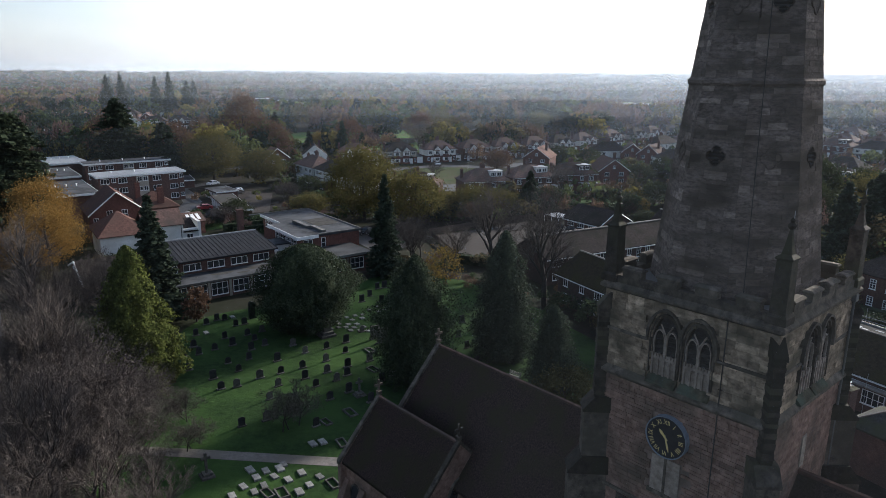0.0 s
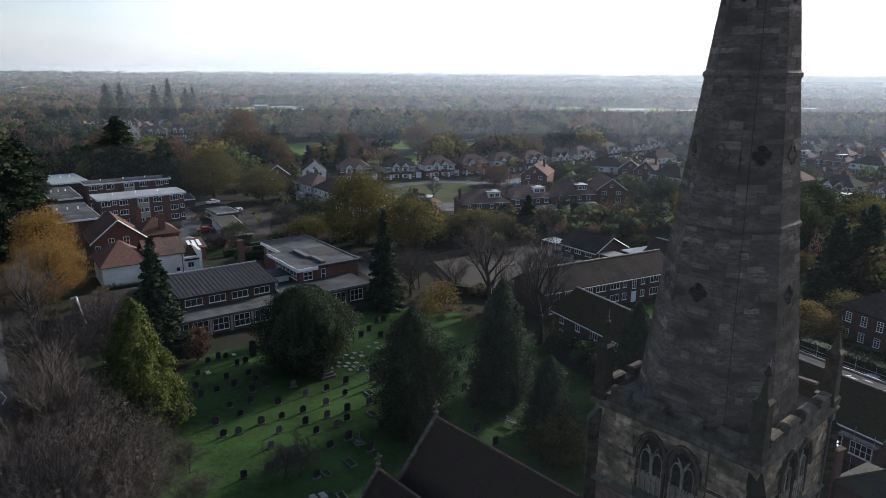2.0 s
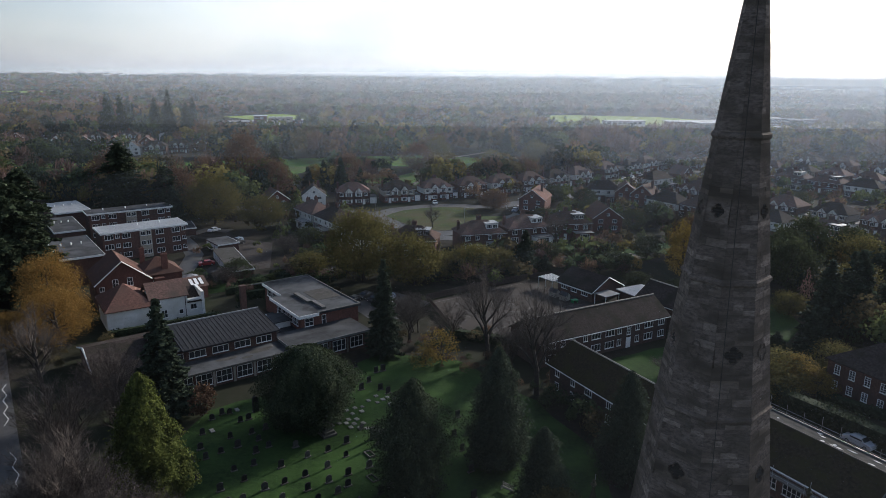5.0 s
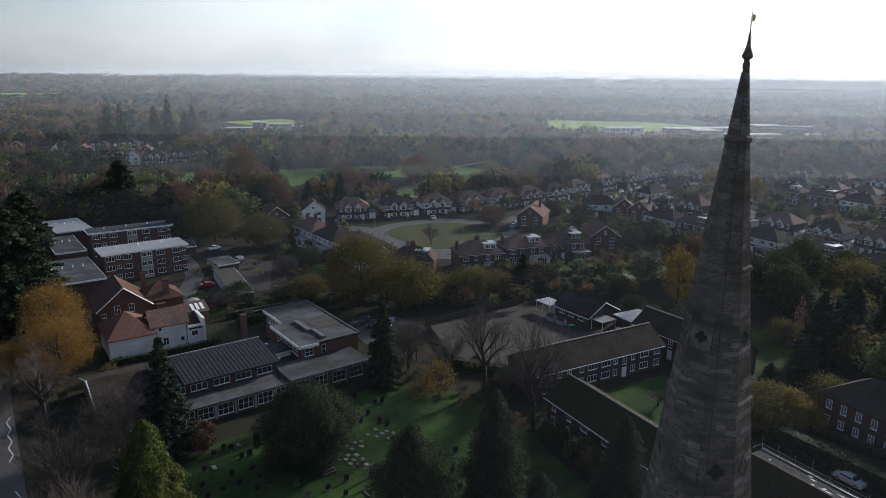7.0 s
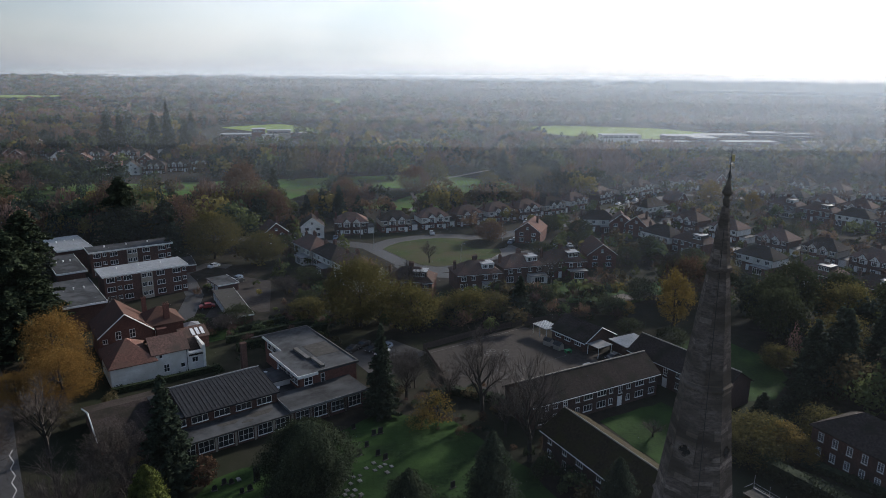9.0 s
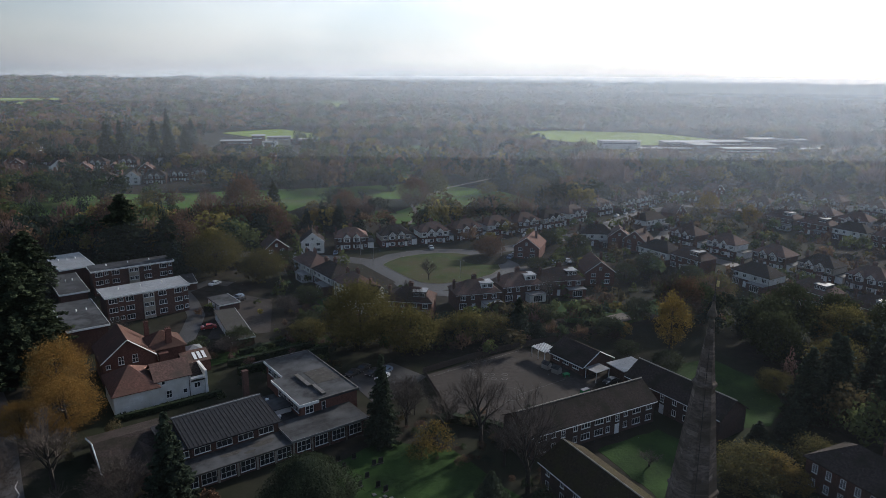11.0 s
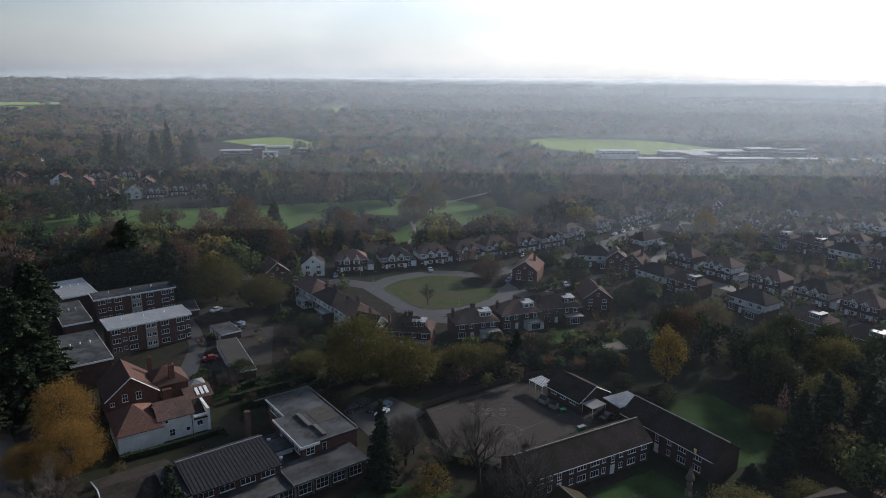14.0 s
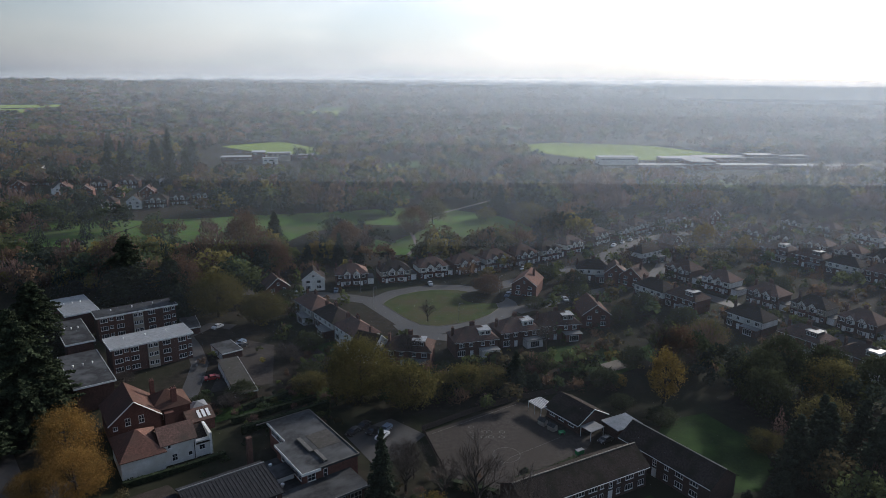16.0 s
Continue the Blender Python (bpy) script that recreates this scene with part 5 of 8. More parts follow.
    for s in (-1, 1):
        part("downpipe", Build().bar((s * (w / 2 - 0.25), -d / 2 - 0.08, 0), (s * (w / 2 - 0.25), -d / 2 - 0.08, 5.0), 0.05, 5), CLOCK_BLACK, t)
    if garage:
        g = part("garage", Build().box(w / 2, -d / 2 + 1.5, -0.3, w / 2 + 2.8, d / 2 - 1, 2.5), RENDER_WHITE, t, "side garage")
        part("garage_roof", Build().box(w / 2 - 0.02, -d / 2 + 1.3, 2.5, w / 2 + 3.0, d / 2 - 0.8, 2.66), FELT, g)
        part("garage_door", Build().box(w / 2 + 0.3, -d / 2 + 1.42, 0, w / 2 + 2.5, -d / 2 + 1.5, 2.1), WHITE_PAINT, g)
    return t


def detached(label, wall, roof, w=9.0, d=8.0, eave=4.9, rise=3.6):
    """A detached house whose gable faces -y."""
    t = thing("detached_house", None, label, "house", "suburban houses")
    b = Build().gable_wall(-d / 2, d / 2, -w / 2, w / 2, -0.3, eave, rise)
    b.v = [(-y, x, z) for x, y, z in b.v]
    part("wall", b, wall, t)
    r = Build().gable_roof(-d / 2, -w / 2, d / 2, w / 2, eave, rise)
    r.v = [(-y, x, z) for x, y, z in r.v]
    part("roof", r, roof, t)
    bg = Build()
    for s in (-1, 1):
        bg.bar((s * (w / 2 + 0.35), -d / 2 - 0.37, eave - 0.2), (0, -d / 2 - 0.37, eave + rise + 0.02), 0.09)
    part("bargeboard", bg, WHITE_PAINT, t)
    chimney(t, w * 0.22, 1.0, eave + 1, eave + rise + 1.3, 0.9, 0.7)
    for s in (-1, 1):
        window(t, s * w * 0.24, -d / 2, 0.8, 1.8, 1.4, 3)
        window(t, s * w * 0.24, -d / 2, 3.2, 1.5, 1.2, 2)
    window(t, 0, -d / 2, 5.6, 0.9, 1.0, 2)
    return t


def settle(house, spots):
    x, y, turn = spots[0]
    house.matrix_world = pose(x, y, 0, 0, 0, turn)
    for x, y, turn in spots[1:]:
        copy_thing(house, pose(x, y, 0, 0, 0, turn))


def fronts(spots, depth=4.5):
    """House centres from the middles of their front walls."""
    return [(x - depth * math.sin(radians(turn)), y + depth * math.cos(radians(turn)), turn) for x, y, turn in spots]


# the row along the north side of the green, and the estate's terraces of pairs, fronts towards their streets
settle(semi("semi-detached brick houses with white-gabled bays and brown tiles", BRICK_BROWN, TILE_BROWN, w=13, garage=True),
       fronts([(-34.5, 270, 12), (14.5, 289, 25), (42.5, 304.5, 30), (87, 344, 42), (126, 248, -57), (145, 218.5, -57), (170, 353, -55), (188.5, 326.5, -55), (105, 282, -57), (236, 330, -55), (214, 364, -55)]))
settle(semi("semi-detached houses in white render over brick with bay windows", BRICK_RED, TILE_BROWN, RENDER_WHITE, w=13, garage=True),
       fronts([(-0.5, 282, 21), (28.5, 297, 27), (69, 325, 40), (142, 386, 6), (197, 313, -55), (115, 266, -57), (115, 369, 40), (226, 346, -55)]))
settle(semi("semi-detached brick houses with dark tiled roofs and gabled bays", BRICK_RED, TILE_DARK, PEBBLEDASH, w=13, garage=True),
       fronts([(-16.5, 275.5, 18), (55.5, 313, 33), (103, 357, 40), (127.5, 379.5, 30), (136, 233.5, -57), (179.5, 340, -55), (205.5, 300, -55), (154, 204, -57), (246, 316, -55), (256, 300, -55), (204, 380, -55), (214, 286, -55), (163, 190, -57)]))
# backs of houses, towards the gardens
settle(semi("brick semi-detached houses seen from the garden, with a loft dormer", BRICK_RED, TILE_BROWN, rear=True, dormer=True),
       [(-7.5, 194.5, -8), (41, 217, 12), (96, 245, -58), (120.5, 205, -58), (176.5, 306, -55), (194, 279, -55)])
settle(semi("brown brick semi-detached houses with rear extension and flat dormer", BRICK_BROWN, TILE_BROWN, rear=True, dormer=True, white_gable=True),
       [(12, 202.5, 16), (26.5, 211, 20), (130, 189, -58), (167.5, 320, -55), (203, 266, -55)])
settle(semi("white-rendered semi-detached houses with brown roofs", RENDER_WHITE, TILE_BROWN, RENDER_WHITE, rear=True, white_gable=True, w=14.5),
       [(-25.5, 208.5, -55), (-43.5, 233.5, -55)])
settle(semi("semi-detached houses with dark roofs beside the green", BRICK_BROWN, TILE_DARK, RENDER_WHITE, rear=True, w=14.5),
       [(-34.5, 221, -55), (68.5, 284, -6), (87.5, 256, -58), (111, 224, -58), (185, 292.5, -55), (100, 314, 35)])
settle(detached("gabled brick house with a brown clay roof", BRICK_RED, TILE_RED, w=10.0, d=13.0), [(37.5, 263.5, -20), (56, 230, 4)])
settle(detached("gabled brick house with a brown clay roof and bay windows", BRICK_RED, TILE_BROWN), [(77, 279, -10), (118, 332, 40), (164, 398, 30), (-63, 256, 30), (84, 274, -40), (-299, 489, 10), (-264, 481, 10), (-243, 471, 15), (-310, 500, 20), (-200, 470, 10), (-222, 470, 15), (-225, 548, 10), (-241, 427, 30)])
settle(detached("white gabled house with a brown tiled roof", RENDER_WHITE, TILE_DARK), [(-50, 267, 12), (-267, 480, 40), (-193, 432, 12), (-20, 196, 60), (-207, 522, 5), (-352, 604, 10), (-374, 602, 20)])
settle(semi("distant semi-detached houses on the far side of the park", BRICK_BROWN, TILE_DARK),
       [(-248, 500, 8), (-251, 545, 10), (-181, 437, 12), (-170, 448, 12), (-158, 457, 12), (-209, 427, 8), (-240, 428, 6), (-246, 592, 10), (-230, 594, 10), (-300, 520, 10), (-320, 470, 6), (-330, 500, 6), (-345, 480, 6), (-285, 430, 6), (-230, 510, 8), (-187, 520, 8), (-218, 546, 8)])


# ---- the school ----
school = thing("school_building", spot(-43.5, 108.1, 36.1), "brown brick school with flat roofs and white windows", "school")
part("hall_wall", Build().box(0.3, 0.3, -0.3, 16.8, 11.5, 5.7), BRICK_BROWN, school)
r = Build().add([(-0.3, -0.5, 5.7), (17.2, -0.5, 5.7), (17.2, 9.9, 7.0), (-0.3, 9.9, 7.0), (17.2, 12.2, 6.3), (-0.3, 12.2, 6.3),
                 (-0.3, -0.5, 5.45), (17.2, -0.5, 5.45), (17.2, 9.9, 6.75), (-0.3, 9.9, 6.75), (17.2, 12.2, 6.05), (-0.3, 12.2, 6.05)],
                [(0, 1, 2, 3), (3, 2, 4, 5), (7, 6, 9, 8), (8, 9, 11, 10), (6, 7, 1, 0), (1, 7, 8, 2), (2, 8, 10, 4), (0, 3, 9, 6), (3, 5, 11, 9), (5, 4, 10, 11)])
seam = part("hall_roof", r, SEAM_ROOF, school, "dark grey standing-seam metal roof")
for i in range(24):
    x = 0.1 + i * 0.74
    part("seam", Build().loft([[(x, -0.5, 5.69), (x + 0.06, -0.5, 5.69), (x + 0.06, -0.5, 5.76), (x, -0.5, 5.76)], [(x, 9.9, 6.99), (x + 0.06, 9.9, 6.99), (x + 0.06, 9.9, 7.06), (x, 9.9, 7.06)]]), SEAM_ROOF, seam)
part("ridge_cap", Build().bar((-0.3, 9.95, 7.06), (17.2, 9.95, 7.06), 0.16, 6), FELT_PALE, seam)
for i in range(4):
    window(school, 2.3 + i * 4.0, 0.3, 3.75, 2.9, 1.25, 3)
window(school, -1.2, 0.3, 3.75, 2.2, 1.25, 3)
part("hall_wall", Build().box(-3.5, 0.5, -0.3, 0.3, 11.5, 5.4), BRICK_BROWN, school)
part("hall_side_roof", Build().box(-3.8, 0.0, 5.4, -0.3, 11.8, 5.62), SEAM_ROOF, school)
# low front range
part("front_wall", Build().box(-3.5, -4.9, -0.3, 17.2, 2.5, 3.0).box(17.2, -5.0, -0.3, 33.0, 2.5, 3.55), BRICK_BROWN, school)
low = part("front_roof", Build().box(-4.0, -5.4, 3.0, 17.0, 0.3, 3.28), FELT, school, "grey felt flat roof with pale puddle stains")
part("fascia", Build().box(-4.05, -5.47, 2.95, 17.0, -5.4, 3.3), LEAD, low)
high = part("front_roof", Build().box(17.0, -5.6, 3.55, 33.4, 2.5, 3.8), FELT, school, "grey felt flat roof behind a pale fascia")
part("fascia", Build().box(16.95, -5.68, 3.4, 33.45, -5.6, 3.84).box(16.95, -5.6, 3.3, 17.02, 0.3, 3.84), FELT_PALE, high)
for x, y, k in ((6.5, -2.4, 1.2), (12.5, -2.0, 1.6), (9.6, -3.6, 0.7)):
    part("puddle", Build().slab([(x + k * 1.5 * math.cos(a2) * (1 + 0.25 * math.sin(3 * a2)), y + k * 0.7 * math.sin(a2) * (1 + 0.3 * math.cos(2 * a2))) for a2 in [i * math.pi / 10 for i in range(20)]], 3.278, 3.286), OLD_FELT, low, "pale dried puddle stain")
for x in (-1.6, 1.6, 5.0, 8.6, 12.2, 15.6, 19.5, 23.2, 26.9, 30.6):
    window(school, x, -4.9 if x < 17 else -5.0, 0.55 if x < 17 else 0.8, 2.7, 2.1, 3, 2)
for x in (3.3, 6.8, 10.4, 13.9, 17.5, 21.3, 25.0, 28.7):
    part("pier", Build().box(x - 0.2, -5.0, 0, x + 0.2, -4.88, 2.95), PEBBLEDASH, school)
# two-storey flat-roofed block
part("block_wall", Build().box(22.6, 2.5, -0.3, 35.3, 16.1, 6.0).box(25.2, 16.1, -0.3, 35.4, 26.4, 6.0), BRICK_RED, school)
blk = part("block_roof", Build().box(22.2, 2.1, 6.0, 35.7, 16.3, 6.32).box(24.8, 16.3, 6.0, 35.8, 26.8, 6.32), FELT, school, "grey felt roof with a raised pale edge")
part("fascia", Build().box(22.1, 2.0, 5.75, 26.4, 2.1, 6.36).box(22.1, 2.1, 5.75, 22.2, 16.4, 6.36).box(24.7, 16.4, 5.75, 24.8, 26.9, 6.36), WHITE_PAINT, blk)
part("roof_upstand", Build().box(27.0, 8.6, 6.32, 27.9, 15.2, 6.75).box(27.9, 3.6, 6.32, 28.7, 8.6, 6.75), LEAD, blk, "dark raised roof upstand")
part("roof_patch", Build().box(29.4, 9.0, 6.32, 34.8, 15.8, 6.36), OLD_FELT, blk, "pale wet patch of roofing")
part("roof_edge", Build().box(35.45, 2.1, 6.32, 35.7, 26.8, 6.5).box(22.2, 26.5, 6.32, 35.7, 26.8, 6.5).box(26.4, 2.1, 6.32, 35.7, 2.35, 6.5), LEAD, blk)
for y in (4.6, 7.2, 9.8, 12.4):
    window(school, 22.6, y, 3.9, 2.2, 1.5, 3, 2, turn=-90)
for y in (18.2, 21.0, 23.8):
    window(school, 25.2, y, 3.9, 2.4, 1.5, 3, 2, turn=-90)
window(school, 24.4, 2.5, 3.9, 1.8, 1.6, 2, 2)
window(school, 27.6, 2.5, 3.6, 0.9, 2.0, 1, 2)
# white plant room, chimney, low annexes
part("plant_room", Build().box(18.2, 6.6, 0, 22.3, 11.2, 4.3), RENDER_WHITE, school)
part("plant_roof", Build().box(18.0, 6.4, 4.3, 22.5, 11.4, 4.5), FELT, school)
part("annexe_wall", Build().box(16.8, 2.5, 0, 22.6, 16.0, 2.9), RENDER_WHITE, school)
part("annexe_roof", Build().box(16.8, 2.5, 2.9, 22.58, 16.2, 3.1), FELT, school)
chimney(school, 16.6, 16.4, 0, 10.0, 1.1, 1.0, 0, BRICK_BROWN)
part("back_wall", Build().box(4, 12, 0, 16, 15.5, 3.1), RENDER_WHITE, school)
part("back_roof", Build().box(3.8, 12.0, 3.1, 16.2, 15.8, 3.28), FELT_PALE, school)
for x, y in ((17.5, 13.5), (19.8, 13.2), (19.0, 5.0)):
    part("vent", Build().turned([(0.25, 3.1), (0.25, 3.6), (0.45, 3.65), (0.4, 3.9), (0.05, 4.0)], 8, x, y), WHITE_PAINT, school)
# hipped low wing at the road end
part("wing_wall", Build().gable_wall(-13.2, -3.6, 5.2, 19.4, -0.3, 2.9, 2.1), BRICK_BROWN, school)
wing = part("wing_roof", Build().gable_roof(-13.2, 5.2, -0.1, 19.4, 2.9, 2.1, 0.35), TILE_DARK, school, "dark tiled roof of the low wing")
part("bargeboard", Build().bar((-13.62, 4.8, 2.75), (-13.62, 12.3, 5.1), 0.16).bar((-13.62, 19.8, 2.75), (-13.62, 12.3, 5.1), 0.16), WHITE_PAINT, wing)
part("wing_gable", Build().add([(-13.26, 6.2, 2.9), (-13.26, 18.4, 2.9), (-13.26, 12.3, 4.75), (-13.22, 6.2, 2.9), (-13.22, 18.4, 2.9), (-13.22, 12.3, 4.75)], [(0, 2, 1), (3, 4, 5), (0, 1, 4, 3), (1, 2, 5, 4), (2, 0, 3, 5)]), WHITE_PAINT, school, "white boarded gable")
porch_wall = Build().gable_wall(-2.2, 8.0, -3.2, 3.2, -0.3, 2.9, 1.5)
porch_wall.v = [(-6.4 - y, x + 1.5, z) for x, y, z in porch_wall.v]
part("wing_wall", porch_wall, BRICK_BROWN, school)
porch_roof = Build().gable_roof(-2.2, -3.2, 8.0, 3.2, 2.9, 1.5, 0.35)
porch_roof.v = [(-6.4 - y, x + 1.5, z) for x, y, z in porch_roof.v]
part("wing_roof", porch_roof, TILE_DARK, school, "dark tiled cross roof")

# ---- the white house and the red brick villa behind it ----
villa = thing("villa", spot(-67.0, 129.6, 34.0), "white-rendered house joined to a gabled red brick villa", "house")
part("white_wall", Build().box(0, 0, -0.3, 9.0, 11, 4.3).box(9.0, 1.0, -0.3, 16.0, 9, 5.3).box(16.0, 1.2, -0.3, 19.5, 7, 3.9), RENDER_WHITE, villa, "white rendered walls")
part("white_roof", Build().hip_roof(0, 0, 9.0, 12.5, 4.3, 3.9), TILE_RED, villa, "brown-red hipped clay roof")
part("white_roof", Build().gable_roof(8.6, 1.0, 16.0, 9.0, 5.3, 2.5), TILE_BROWN, villa)
part("lean_roof", Build().add([(16.0, 0.9, 3.5), (19.2, 0.9, 3.5), (19.2, 7.2, 5.2), (16.0, 7.2, 5.2), (16.0, 0.9, 3.3), (19.2, 0.9, 3.3), (19.2, 7.2, 3.3), (16.0, 7.2, 3.3)],
                              [(0, 1, 2, 3), (4, 7, 6, 5), (0, 4, 5, 1), (1, 5, 6, 2), (2, 6, 7, 3), (3, 7, 4, 0)]), TILE_DARK, villa)
part("party_wall", Build().box(19.0, 0.9, -0.3, 19.6, 7.2, 5.4), RENDER_WHITE, villa)
window(villa, 11.2, 1.0, 0.9, 1.2, 1.7, 2, 2)
window(villa, 14.6, 1.0, 1.2, 0.9, 1.0, 1)
window(villa, 10.2, 1.0, 4.2, 0.7, 0.8, 1)
window(villa, 17.3, 1.2, 1.7, 1.3, 1.2, 2)
part("downpipe", Build().bar((9.1, 0.9, 0), (9.1, 0.9, 5.2), 0.07, 6).bar((15.6, 0.9, 0), (15.6, 0.9, 5.2), 0.07, 6), CLOCK_BLACK, villa)
b = Build().gable_wall(-6.0, 6.0, -5.6, 5.6, -0.3, 6.2, 4.4)
b.v = [(6.0 - y, 21.5 + x, z) for x, y, z in b.v]
part("brick_wall", b, BRICK_RED, villa, "red brick gabled walls")
r = Build().gable_roof(-6.0, -5.6, 6.0, 5.6, 6.2, 4.4, 0.45)
r.v = [(6.0 - y, 21.5 + x, z) for x, y, z in r.v]
part("brick_roof", r, TILE_RED, villa, "red clay tiled gabled roof")
bg = Build()
for s in (-1, 1):
    bg.bar((6.0 + s * 6.0, 15.05, 5.9), (6.0, 15.05, 10.75), 0.14)
part("bargeboard", bg, WHITE_PAINT, villa)
for x in (4.4, 7.4):
    window(villa, x, 15.5, 4.9, 1.2, 1.9, 2, 2)
window(villa, 1.6, 15.5, 4.4, 1.0, 1.0, 2)
part("side_wing", Build().box(11.6, 17.0, -0.3, 19.0, 25.5, 6.0), BRICK_RED, villa)
part("side_roof", Build().hip_roof(10.0, 17.0, 19.0, 25.5, 6.0, 3.2), TILE_RED, villa)
window(villa, 13.0, 17.0, 3.4, 0.9, 1.4, 1, 2)
part("bay_tower", Build().box(12.6, 15.2, -0.3, 14.8, 17.02, 5.6), BRICK_RED, villa)
chimney(villa, 15.6, 18.2, 5.5, 10.6, 1.3, 0.9, 3, BRICK_RED)
chimney(villa, 12.0, 24.8, 7, 11.0, 1.0, 0.9, 2, BRICK_RED)
part("lean_to", Build().box(17.5, 12.5, -0.3, 23.5, 17.0, 3.0), BRICK_RED, villa)
part("lean_to_roof", Build().add([(17.2, 12.2, 3.0), (23.8, 12.2, 3.0), (23.8, 17.2, 4.3), (17.2, 17.2, 4.3), (17.2, 12.2, 2.85), (23.8, 12.2, 2.85), (23.8, 17.2, 2.85), (17.2, 17.2, 2.85)],
                                 [(0, 1, 2, 3), (4, 7, 6, 5), (0, 4, 5, 1), (1, 5, 6, 2), (2, 6, 7, 3), (3, 7, 4, 0)]), TILE_BROWN, villa)
for i in range(3):
    x = 20.0 + i * 1.1
    part("skylight", Build().add([(x, 13.2, 3.3), (x + 0.7, 13.2, 3.3), (x + 0.7, 16.0, 4.03), (x, 16.0, 4.03), (x, 13.2, 3.36), (x + 0.7, 13.2, 3.36), (x + 0.7, 16.0, 4.09), (x, 16.0, 4.09)],
                                 [(4, 5, 6, 7), (0, 1, 5, 4), (1, 2, 6, 5), (2, 3, 7, 6), (3, 0, 4, 7)]), WHITE_PAINT, villa)
cons = part("conservatory", Build().box(19.5, 19.0, -0.2, 24.0, 24.0, 2.6), BRICK_RED, villa)
part("conservatory_roof", Build().hip_roof(19.5, 19.0, 24.0, 24.0, 2.6, 1.2, 0.15, 0.06), FELT_PALE, cons, "pale glazed roof")


# ---- flats ----
def flats(x, y, turn, w, d, storeys, label, front=True, pale=False, dark=False):
    t = thing("block_of_flats", spot(x, y, turn), label, "flats", "blocks of flats")
    h = storeys * 2.7
    part("wall", Build().box(0, 0, -0.3, w, d, h), BRICK_DARK if dark else BRICK_BROWN, t)
    rf = part("roof", Build().box(-0.5, -0.5, h, w + 0.5, d + 0.5, h + 0.25), FELT_PALE if pale else FELT, t, "flat felt roof")
    part("fascia", Build().box(-0.58, -0.58, h - 0.2, w + 0.58, -0.5, h + 0.3).box(w + 0.5, -0.5, h - 0.2, w + 0.58, d + 0.5, h + 0.3).box(-0.58, -0.5, h - 0.2, -0.5, d + 0.5, h + 0.3), WHITE_PAINT, rf, "white fascia")
    if front:
        n = 5
        for s in range(storeys):
            z = s * 2.7 + 0.8
            for i in range(n):
                xx = w * (i + 0.5) / n
                if i == 2:
                    continue
                window(t, xx - 0.6, 0, z, 2.2, 1.4, 3)
                if i % 2 == 0:
                    window(t, xx + 1.6, 0, z + 0.3, 1.1, 1.1, 2)
        st = part("stair_glazing", Build().box(w / 2 - 1.6, -0.3, 0, w / 2 + 1.6, 0.02, h - 0.3), PEBBLEDASH, t, "pale panelled stair bay")
        for s in range(storeys):
            for i in (-1, 1):
                window(st, w / 2 + i * 0.75, -0.3, s * 2.7 + 1.0, 1.2, 1.2, 2)
    for k in range(3):
        part("roof_vent", Build().turned([(0.16, h + 0.25), (0.16, h + 0.7), (0.24, h + 0.72), (0.2, h + 0.85)], 8, w * (0.2 + 0.27 * k), d * 0.6), WHITE_PAINT, rf)
    return t


flats(-92.8, 182.4, 36.5, 22.5, 9.5, 3, "three-storey brick flats with a pale flat roof", pale=True)
flats(-109.2, 208.0, 35.5, 24.5, 7.5, 3, "three-storey brick flats with white window bands")
flats(-91.6, 159.6, 36.5, 9.0, 24.0, 2.6, "brick flats seen over their grey flat roof", front=False)
flats(-108.6, 188.0, 36.5, 7.0, 22.0, 2.6, "low brick link block with a grey flat roof", front=False)
flats(-120.5, 210.5, 40.0, 9.5, 20.0, 2.9, "brick flats with a pale wet flat roof", front=False, pale=True)
def garage_row(x, y, turn, ln, depth, doors, label, roof):
    g = thing("garage_block", spot(x, y, turn), label, "garage", "lock-up garages")
    part("wall", Build().box(0, 0, -0.2, ln, depth, 2.3), BRICK_BROWN, g)
    part("roof", Build().box(-0.2, -0.2, 2.3, ln + 0.2, depth + 0.2, 2.5), roof, g)
    part("fascia", Build().box(-0.26, -0.26, 2.2, ln + 0.26, -0.2, 2.56).box(-0.26, -0.2, 2.2, -0.2, depth + 0.2, 2.56), WHITE_PAINT, g)
    for i in range(doors):
        w = ln / doors
        part("garage_door", Build().box(0.3 + i * w, depth, 0, w * (i + 1) - 0.3, depth + 0.06, 2.0), WHITE_PAINT, g)


garage_row(-48.0, 169.0, 118.0, 25.0, 5.6, 8, "long row of lock-up garages with a grey flat roof", OLD_FELT)
garage_row(-59.8, 196.9, 128.6, 9.5, 6.2, 3, "short lock-up garage block with white roof edges", FELT)
garage_row(-79.2, 216.0, 117.4, 11.5, 5.0, 4, "lock-up garages beside the flats with a dark flat roof", FELT)
tennis = sheet("court", [(-46, 198), (-30, 176), (-22, 182), (-38, 204)], 0.05, PLAYGROUND, "old tarmac court behind the gardens", "court")


